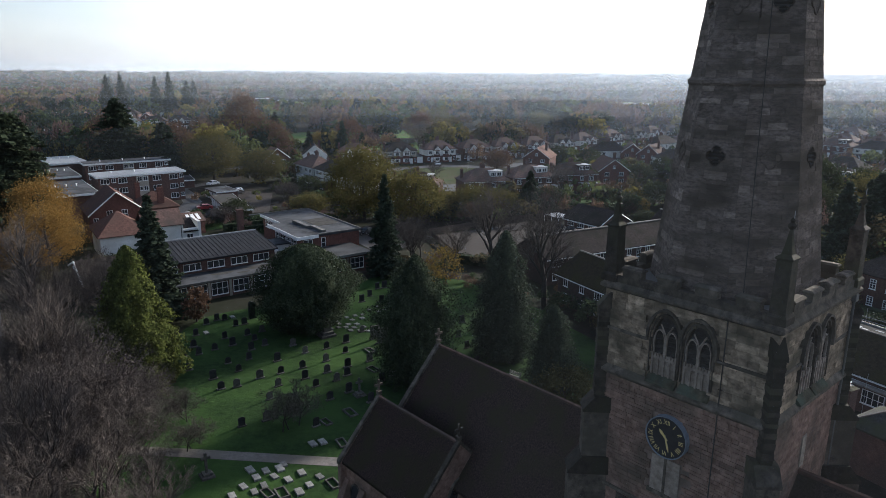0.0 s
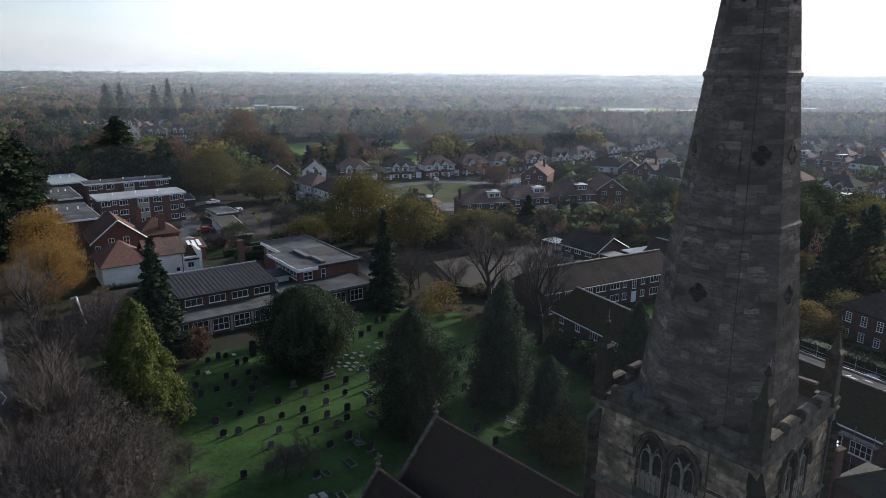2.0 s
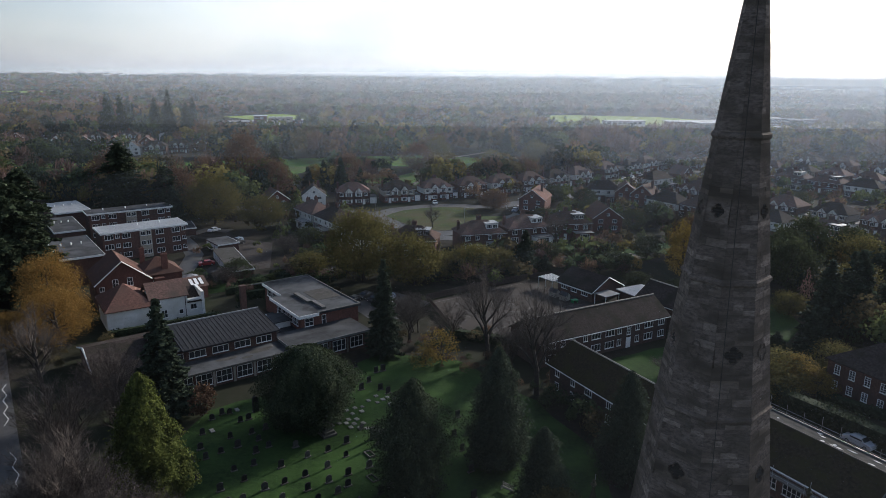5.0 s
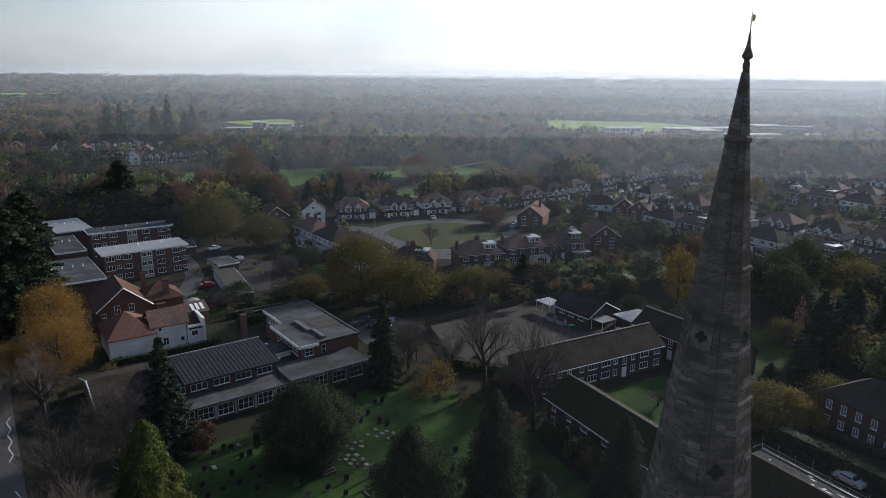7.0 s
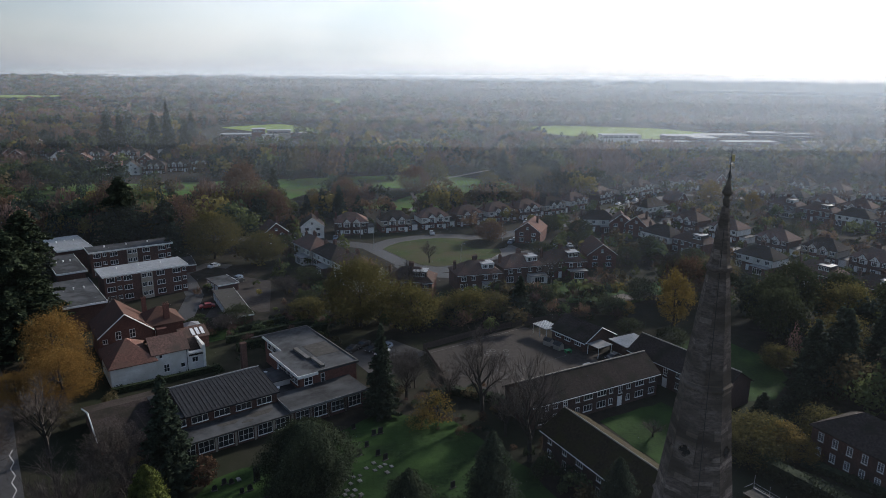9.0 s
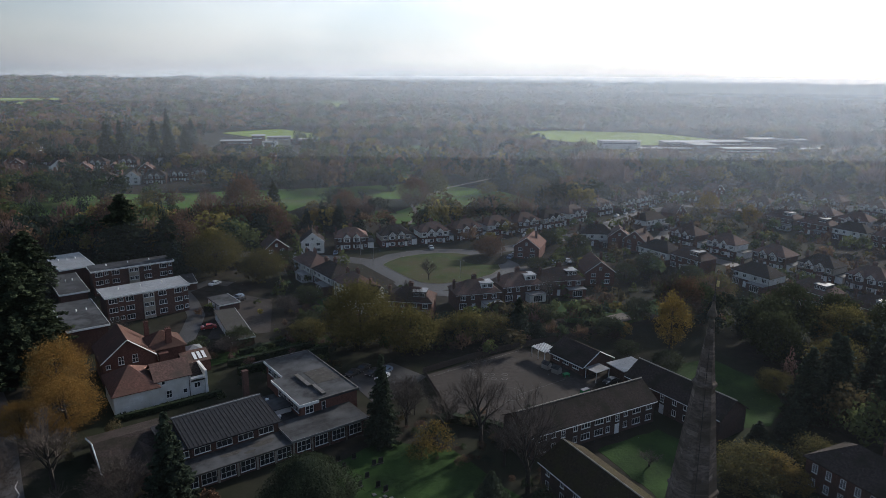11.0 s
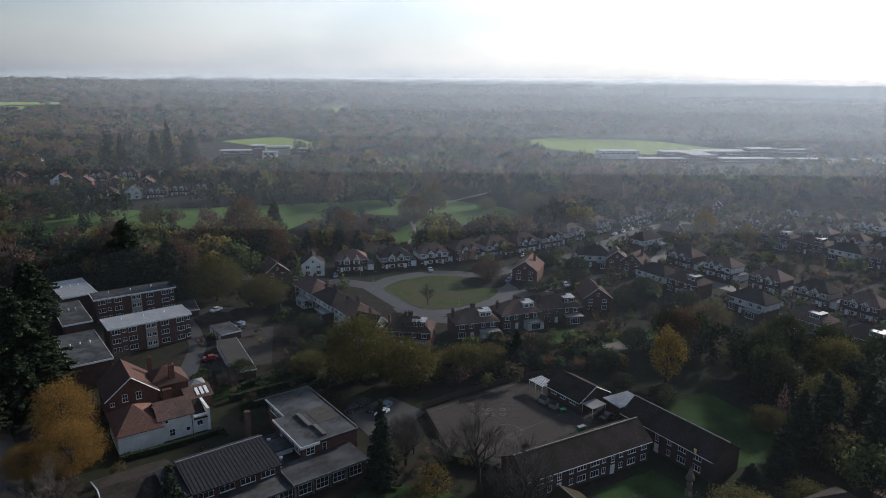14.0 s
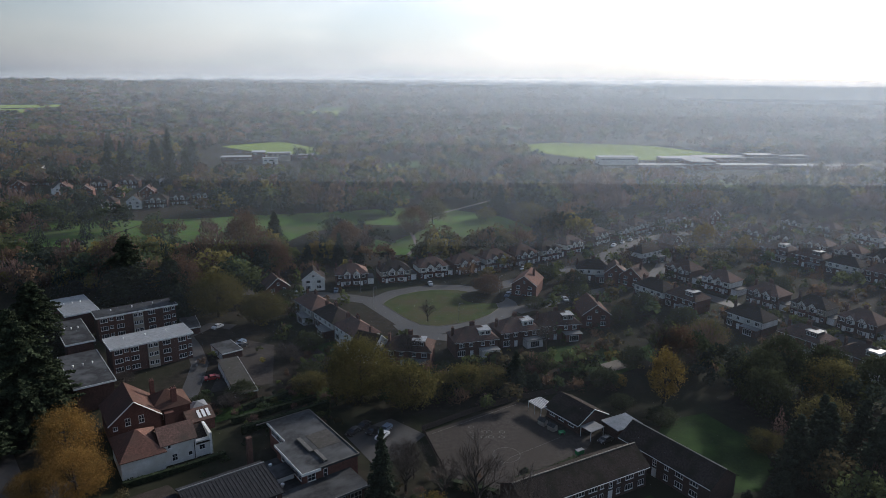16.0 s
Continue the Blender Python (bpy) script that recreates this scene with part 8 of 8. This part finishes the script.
lot = [(350 + 7 * (i % 11), 646 + 9 * (i // 11), 90) for i in range(44) if (i * 7) % 5]
car("pale car in a distant school car park", CAR_PAINT["silver"], lot)

# ---- playground and street furniture ----
gp = thing("play_table", spot(31.6, 150.6, 20, 0.04), "bright green plastic play table", "play table")
part("top", Build().box(-0.8, -0.6, 0.6, 0.8, 0.6, 0.72, 0.03), GREEN_PLASTIC, gp)
for s in (-0.6, 0.6):
    part("leg", Build().box(s - 0.08, -0.5, 0, s + 0.08, 0.5, 0.6), GREEN_PLASTIC, gp)
skip = thing("storage_box", spot(34.2, 141.6, 30, 0.04), "green storage bin with a pale lid", "bin")
part("body", Build().box(-1.0, -0.5, 0, 1.0, 0.5, 1.0, 0.04), GREEN_PLASTIC, skip)
part("lid", Build().box(-1.05, -0.55, 1.0, 1.05, 0.55, 1.1, 0.02), FELT_PALE, skip)
for x, y, turn in ((27.6, 155.2, -50), (29.6, 152.6, -50)):
    hut = thing("playhouse", spot(x, y, turn, 0.04), "small grey wooden playhouse", "playhouse")
    part("wall", Build().gable_wall(-1.0, 1.0, -0.8, 0.8, 0, 1.3, 0.6), PEBBLEDASH, hut)
    part("roof", Build().gable_roof(-1.0, -0.8, 1.0, 0.8, 1.3, 0.6, 0.12, 0.06), FELT, hut)


def mark(name, line, width, z=0.048, closed=False, paint=None):
    line = line + [line[0]] if closed else line
    b = Build()
    for (x0, y0), (x1, y1) in zip(line, line[1:]):
        d = math.hypot(x1 - x0, y1 - y0)
        nx, ny = -(y1 - y0) / d * width / 2, (x1 - x0) / d * width / 2
        b.slab([(x0 - nx, y0 - ny), (x1 - nx, y1 - ny), (x1 + nx, y1 + ny), (x0 + nx, y0 + ny)], z - 0.004, z)
    ob = part(name, b, paint or LINE_PAINT)
    return tagged(ob, "faded white painted ground marking", "marking", kind="structure")


mark("marking", [(-1, 150), (22, 166)], 0.1, paint=FADED_PAINT)
mark("marking", oval(17, 141, 3.2, 3.2, 24), 0.08, closed=True, paint=FADED_PAINT)
mark("marking", [(11, 131), (18, 140), (31, 149)], 0.08, paint=FADED_PAINT)
for i in range(9):
    mark("marking", oval(10 + 2.1 * (i % 4) + 0.7 * math.sin(3 * i), 149 + 2.4 * (i // 4), 0.7, 0.6, 12), 0.12, closed=True, paint=FADED_PAINT)
mark("marking", [(-49.2 - 1.29 * i + (0.35 if i % 2 else -0.35), 70.4 + 1.83 * i) for i in range(9)], 0.12)
mark("marking", [(-64.8 - 1.29 * i + (0.35 if i % 2 else -0.35), 92.4 + 1.98 * i) for i in range(8)], 0.12)


def lamp_post(x, y, h=7.0):
    t = thing("street_lamp", spot(x, y), "slender grey street lamp post", "street lamp", "street lamps")
    part("pole", Build().bar((0, 0, 0), (0, 0, h), 0.07, 8, 0.05), STEEL, t)
    part("arm", Build().bar((0, 0, h), (0.9, 0, h + 0.2), 0.035, 6), STEEL, t)
    part("lantern", Build().box(0.75, -0.12, h + 0.14, 1.4, 0.12, h + 0.28, 0.03), FELT_PALE, t)


for x, y in ((8.5, 228, ), (-23.5, 246), (26.0, 262), (52, 303), (-30, 262), (88, 334), (128, 258)):
    lamp_post(x, y)


def fence(name, line, h, label, gap=0.16):
    t = thing(name, None, label, "fence")
    wood = Build()
    rails = Build()
    for (x0, y0), (x1, y1) in zip(line, line[1:]):
        d = math.hypot(x1 - x0, y1 - y0)
        ux, uy = (x1 - x0) / d, (y1 - y0) / d
        for i in range(int(d / gap)):
            x, y = x0 + ux * i * gap, y0 + uy * i * gap
            wood.slab([(x, y), (x + ux * gap * 0.85, y + uy * gap * 0.85), (x + ux * gap * 0.85 - uy * 0.03, y + uy * gap * 0.85 + ux * 0.03), (x - uy * 0.03, y + ux * 0.03)], 0.05, h)
        rails.bar((x0, y0, h * 0.8), (x1, y1, h * 0.8), 0.05).bar((x0, y0, h * 0.3), (x1, y1, h * 0.3), 0.05)
    tagged(part("boarding", wood, TIMBER, t), kind="stuff")
    part("rail", rails, TIMBER, t)


fence("board_fence", [(23.5, 168.5), (30, 171), (46, 178)], 1.8, "tall dark wooden board fence by the playground")
fence("board_fence", [(-3, 151.5), (10, 161), (23, 168.8)], 1.6, "dark wooden fence along the playground")
fence("board_fence", [(3, 132), (-2.5, 151)], 1.2, "low dark fence at the playground edge")


def hedge(line, w, h, label, seed, tint=1):
    pts = []
    for (x0, y0), (x1, y1) in zip(line, line[1:]):
        d = math.hypot(x1 - x0, y1 - y0)
        for i in range(int(d * h * w * 22)):
            f, a, b2 = nrng.random(), nrng.uniform(-0.5, 0.5), nrng.random()
            if abs(a) < 0.34 and b2 < 0.8:
                a = 0.5 if a > 0 else -0.5
            pts.append((x0 + (x1 - x0) * f - (y1 - y0) / d * a * w, y0 + (y1 - y0) * f + (x1 - x0) / d * a * w, b2 * h * (1 + 0.1 * math.sin(9 * f))))
    t = thing("hedge", None, label, "hedge")
    part("leaves", quads_mesh("leaves", leaf_quads(np.array(pts), 0.13)), LEAF_GREEN if tint == 3 else LEAF_YEW, t)
    core2 = Build()
    for (x0, y0), (x1, y1) in zip(line, line[1:]):
        d = math.hypot(x1 - x0, y1 - y0)
        nx, ny = -(y1 - y0) / d * w * 0.38, (x1 - x0) / d * w * 0.38
        core2.slab([(x0 - nx, y0 - ny), (x1 - nx, y1 - ny), (x1 + nx, y1 + ny), (x0 + nx, y0 + ny)], 0, h * 0.88)
    part("inner_hedge", core2, LEAF_YEW, t)


hedge([(-66, 127.5), (-56, 134.0), (-48, 140)], 1.2, 1.4, "clipped dark hedge under a white wall", 1, 6)
hedge([(-47, 150), (-40, 155), (-28, 164)], 1.6, 2.2, "long clipped garden hedge", 2)
hedge([(-51, 155), (-42, 161), (-32, 168)], 1.4, 1.8, "clipped dark green garden hedge", 3, 6)
hedge([(-50, 162), (-38, 172)], 1.4, 1.6, "clipped dark green garden hedge", 4, 6)
hedge([(54.5, 101.5), (60.5, 92.0), (66, 83)], 2.6, 3.2, "tall dark clipped hedge beside parked cars", 5, 6)
hedge([(63, 103), (70, 95), (76, 88)], 2.0, 1.4, "low mixed hedge under the windows", 6)
hedge([(2, 129), (12, 125), (16, 122)], 1.6, 2.0, "scrubby dark hedge at the playground edge", 7, 6)
hedge([(18, 130), (26, 134), (33, 139)], 1.2, 1.3, "low hedge behind the terrace", 8)


# ---- woodland and hedges that nobody could count ----
def wood_template(n, kind, seed):
    """Quads of one crown of unit height and width: 0 leafy, in clumps; 1 conifer; 2 leafless twigs."""
    r = np.random.default_rng(seed)

    def unit(k):
        v = r.normal(size=(k, 3))
        return v / np.linalg.norm(v, axis=1)[:, None]
    if kind == 1:
        z = 1 - np.sqrt(r.random(n)) * 0.97
        a = r.uniform(0, 2 * math.pi, n)
        lump = 1 + 0.22 * np.sin(3 * a + 9 * z + seed) + 0.18 * np.sin(40 * z + 2 * np.sin(a))
        rad = 0.5 * (1 - z) ** 0.8 * lump * r.uniform(0.7, 1.05, n)
        p = np.c_[rad * np.cos(a), rad * np.sin(a), z]
        d = np.c_[np.cos(a), np.sin(a), np.full(n, 0.6)] + r.normal(size=(n, 3)) * 0.4
        size = 0.52 * n ** -0.5
    else:
        m = 16
        c = unit(m)
        c[:, 2] = np.abs(c[:, 2]) - 0.25
        c = c * np.array([0.33, 0.33, 0.4]) * r.uniform(0.75, 1.1, (m, 1)) + np.array([0, 0, 0.56])
        k = r.integers(0, m, n)
        out = unit(n)
        p = c[k] + out * r.uniform(0.1, 0.22, (m, 1))[k] * r.uniform(0.7, 1.05, (n, 1))
        d = out + r.normal(size=(n, 3)) * 0.5
        size = 0.62 * n ** -0.5
    d /= np.linalg.norm(d, axis=1)[:, None]
    s = np.cross(d, r.normal(size=(n, 3)))
    s /= np.linalg.norm(s, axis=1)[:, None]
    t = np.cross(d, s)
    z = size * r.uniform(0.6, 1.35, (n, 1))
    if kind == 2:
        # twigs reach outward and up from inside the crown
        t = (p - np.array([0, 0, 0.25])) + r.normal(size=(n, 3)) * 0.16
        t /= np.linalg.norm(t, axis=1)[:, None]
        s = np.cross(t, r.normal(size=(n, 3)))
        s /= np.linalg.norm(s, axis=1)[:, None]
        return np.stack([p - s * z * 0.3 - t * z * 2.4, p + s * z * 0.3 - t * z * 2.4, p + s * z * 0.22 + t * z * 2.0, p - s * z * 0.22 + t * z * 2.0], axis=1)
    return np.stack([p - s * z - t * z, p + s * z - t * z * 0.8, p + s * z * 0.8 + t * z, p - s * z * 0.7 + t * z], axis=1)


TINTS = np.array([(0.016, 0.024, 0.017), (0.03, 0.042, 0.021), (0.05, 0.06, 0.024), (0.1, 0.085, 0.028), (0.062, 0.052, 0.028), (0.07, 0.047, 0.033), (0.018, 0.025, 0.019), (0.085, 0.056, 0.036), (0.066, 0.045, 0.04)])


def woods(name, label, spots, quads, seed):
    """Many low trees in one mesh: spots are (x, y, z, height, width, conifer, tint)."""
    r = np.random.default_rng(seed)
    temps = {(c, i): wood_template(quads, c, 30 + i + 10 * c) for c in (0, 1, 2) for i in range(4)}
    arr, tint = [], []
    for x, y, z, h, w, c, k in spots:
        q = temps[(1 if c else 2 if k in (5, 8) else 0, int(r.integers(4)))]
        a = r.uniform(0, 6.28)
        rot = np.array([[math.cos(a), -math.sin(a), 0], [math.sin(a), math.cos(a), 0], [0, 0, 1]])
        arr.append((q @ rot.T) * np.array([w, w, h]) + np.array([x, y, z - 0.05 * h]))
        tint.append(TINTS[k] * r.uniform(1.25, 2.2) * r.uniform(0.85, 1.15, (len(q), 1)))
    ob = part(name, quads_mesh(name, np.concatenate(arr), np.concatenate(tint)), WOODS)
    return tagged(ob, label, "woodland", kind="stuff")


def clear_of(x, y, zones):
    return all((x - cx) ** 2 / rx ** 2 + (y - cy) ** 2 / ry ** 2 > 1 for cx, cy, rx, ry in zones)


OPEN = [(205, 690, 125, 60), (-190, 720, 70, 60), (14, 385, 44, 66), (-95, 385, 118, 24), (-6, 365, 30, 50), (205, 780, 130, 90), (-185, 790, 75, 75), (-45, 645, 50, 50), (230, 548, 45, 30), (270, 640, 180, 45), (-180, 655, 70, 25), (90, 1080, 80, 90), (-950, 1600, 130, 100), (-230, 1630, 70, 80), (-158, 300, 22, 16), (52, 500, 8, 90), (-272, 462, 48, 34), (-182, 432, 40, 32), (-216, 500, 34, 22), (265, 615, 150, 50), (-175, 610, 75, 60), (-870, 1400, 90, 110), (-700, 1530, 80, 100), (-245, 1440, 70, 110), (-100, 1740, 100, 100)]


def estate(x, y):
    """Inside the streets of houses."""
    if y < 255 and x > 96:
        return x < 175 + (y - 180) * 0.8
    return (-70 < x < 215 and 180 < y < 300 + max(0, x) * 0.55) or (x >= 120 and 255 < y < 420 and x < 300) or (x >= 90 and 330 < y < 410)


HOUSES = [(o.matrix_world.translation.x, o.matrix_world.translation.y) for o in scene.objects
          if o.parent is None and o.name.split(".")[0] in ("semi_detached_house", "detached_house", "car", "street_lamp")]


def off_houses(x, y, d):
    return all((x - hx) ** 2 + (y - hy) ** 2 > d * d for hx, hy in HOUSES)


wr = np.random.default_rng(7)


def patch_tint(x, y):
    """Neighbouring trees tend to be of one kind."""
    f = 0.5 + 0.9 * noise.noise((x / 45, y / 70, 2.2)) + wr.normal() * 0.16
    return int(min(8, max(0, f * 9)))


near, mid = [], []
while len(near) + len(mid) < 2700:
    y = 250 + 560 * wr.random() ** 1.2
    x = wr.uniform(-0.82, 0.82) * y
    if estate(x, y) or not clear_of(x, y, OPEN) or (y < 300 and x > -70) or not off_houses(x, y, 12):
        continue
    if noise.noise((x / 60, y / 60, 0.5)) < -0.4 and wr.random() < 0.7:
        continue
    low = 300 < y < 364 and -210 < x < 0
    if low and wr.random() < 0.72:
        continue
    con = wr.random() < (0.3 if x < -60 else 0.1)
    h = wr.uniform(9, 18) * (1.1 if con else 1.0) * (0.75 if low else 1.0)
    row = (x, y, 0, h, h * (0.5 if con else wr.uniform(0.8, 1.25)), con, 6 if con else patch_tint(x, y))
    (near if y < 400 else mid).append(row)
woods("woodland", "mixed autumn trees of brown, olive and dark green crowns", near, 340, 1)
woods("woodland", "mixed autumn woodland beyond the park", mid, 110, 4)
gard = []
while len(gard) < 1250:
    x, y = wr.uniform(-70, 300), wr.uniform(182, 420)
    if not estate(x, y) or (x - 2) ** 2 + (y - 245) ** 2 < 36 ** 2 or not clear_of(x, y, OPEN):
        continue
    h = wr.uniform(1.3, 3.6) if wr.random() < 0.65 else wr.uniform(3.6, 8.0)
    if off_houses(x, y, 7.5 + h * 0.5):
        gard.append((x, y, 0, h, h * wr.uniform(0.8, 1.3), wr.random() < 0.15, int(wr.choice((1, 2, 2, 3, 4, 5, 7)))))
woods("garden_shrubs", "mixed garden shrubs and small trees between the houses", gard, 70, 3)
far = []
for i in range(17000):
    y = 800 + 3800 * wr.random() ** 1.7
    x = wr.uniform(-0.8, 0.8) * y
    if not clear_of(x, y, OPEN) or math.hypot(x, y) > 4700:
        continue
    if noise.noise((x / 420, y / 170, 5.5)) < -0.3 and wr.random() < 0.8:
        continue
    h = wr.uniform(6, 14) * (1 + y / 12000)
    far.append((x, y, ground_height(x, y), h, h * wr.uniform(0.9, 1.5) * (1 + y / 4500), wr.random() < 0.1, int(wr.choice((0, 1, 2, 4, 5, 6, 7, 8)))))
woods("far_woodland", "distant hazy woodland stretching to the horizon", far, 12, 2)
copse = []
while len(copse) < 95:
    x, y = wr.uniform(60, 150), wr.uniform(100, 206)
    if not (70 + max(0, 150 - y) * 0.1 < x < 92 + (206 - y) * 0.62) or not off_houses(x, y, 9) or (x < 82 and 122 < y < 163) or (x < 84 and y < 122):
        continue
    con = wr.random() < 0.3
    h = wr.uniform(6, 13)
    copse.append((x, y, 0, h, h * (0.55 if con else wr.uniform(0.8, 1.2)), con, int(wr.choice((0, 1, 1, 2, 4, 5, 6, 6, 8)))))
for i in range(15):
    d, o = 1.0 + 2.0 * i + wr.uniform(-0.8, 0.8), wr.uniform(6.4, 9.5)
    h = wr.uniform(2.6, 5.4)
    copse.append((22.9 + 0.466 * d - 0.885 * o, 107.6 - 0.885 * d - 0.466 * o, 0, h, h * wr.uniform(0.9, 1.3), i % 5 == 2, int(wr.choice((0, 1, 1, 4, 6)))))
for x, y, h in ((-60, 116, 3.2), (-57, 110, 2.5), (-55, 106, 3.0), (-64, 122, 3.5), (-50, 101, 2.4), (-53, 124, 2.0), (-47, 137, 2.2), (-68, 112, 3.0), (-70, 117, 2.6), (-50, 131, 1.6), (-44, 144, 2.4)):
    copse.append((x, y, 0, h, h * 1.2, 0, int(wr.choice((0, 1, 4)))))
for i in range(70):
    x, y = wr.uniform(-8, 24), wr.uniform(104, 133)
    if abs(0.6 * x + y - 126) < 13 - 0.15 * x and not (x > 14 and y > 112):
        h = wr.uniform(0.8, 2.6)
        copse.append((x, y, 0, h, h * wr.uniform(1.0, 1.8), 0, int(wr.choice((0, 1, 4, 5, 5, 8)))))
woods("copse", "dark tangled wood of evergreens and thinning autumn trees", copse, 700, 6)
scrub = []
while len(scrub) < 240:
    x, y = wr.uniform(-66, 62), wr.uniform(148, 200)
    belt = 162 < y < 186 + 0.2 * x and -34 < x < 50
    plots = -62 < x < -24 and 146 < y < 205 and not (x < -44 and y > 172)
    if not (belt or plots) or not off_houses(x, y, 9) or (x > 24 and y < 172):
        continue
    h = wr.uniform(1.2, 3.2) if plots else wr.uniform(1.5, 6.5)
    scrub.append((x, y, 0, h, h * wr.uniform(0.8, 1.4), wr.random() < 0.15, int(wr.choice((0, 1, 1, 2, 4, 5, 6, 8)))))
woods("garden_scrub", "dark shrubs and small trees in the long gardens", scrub, 220, 8)
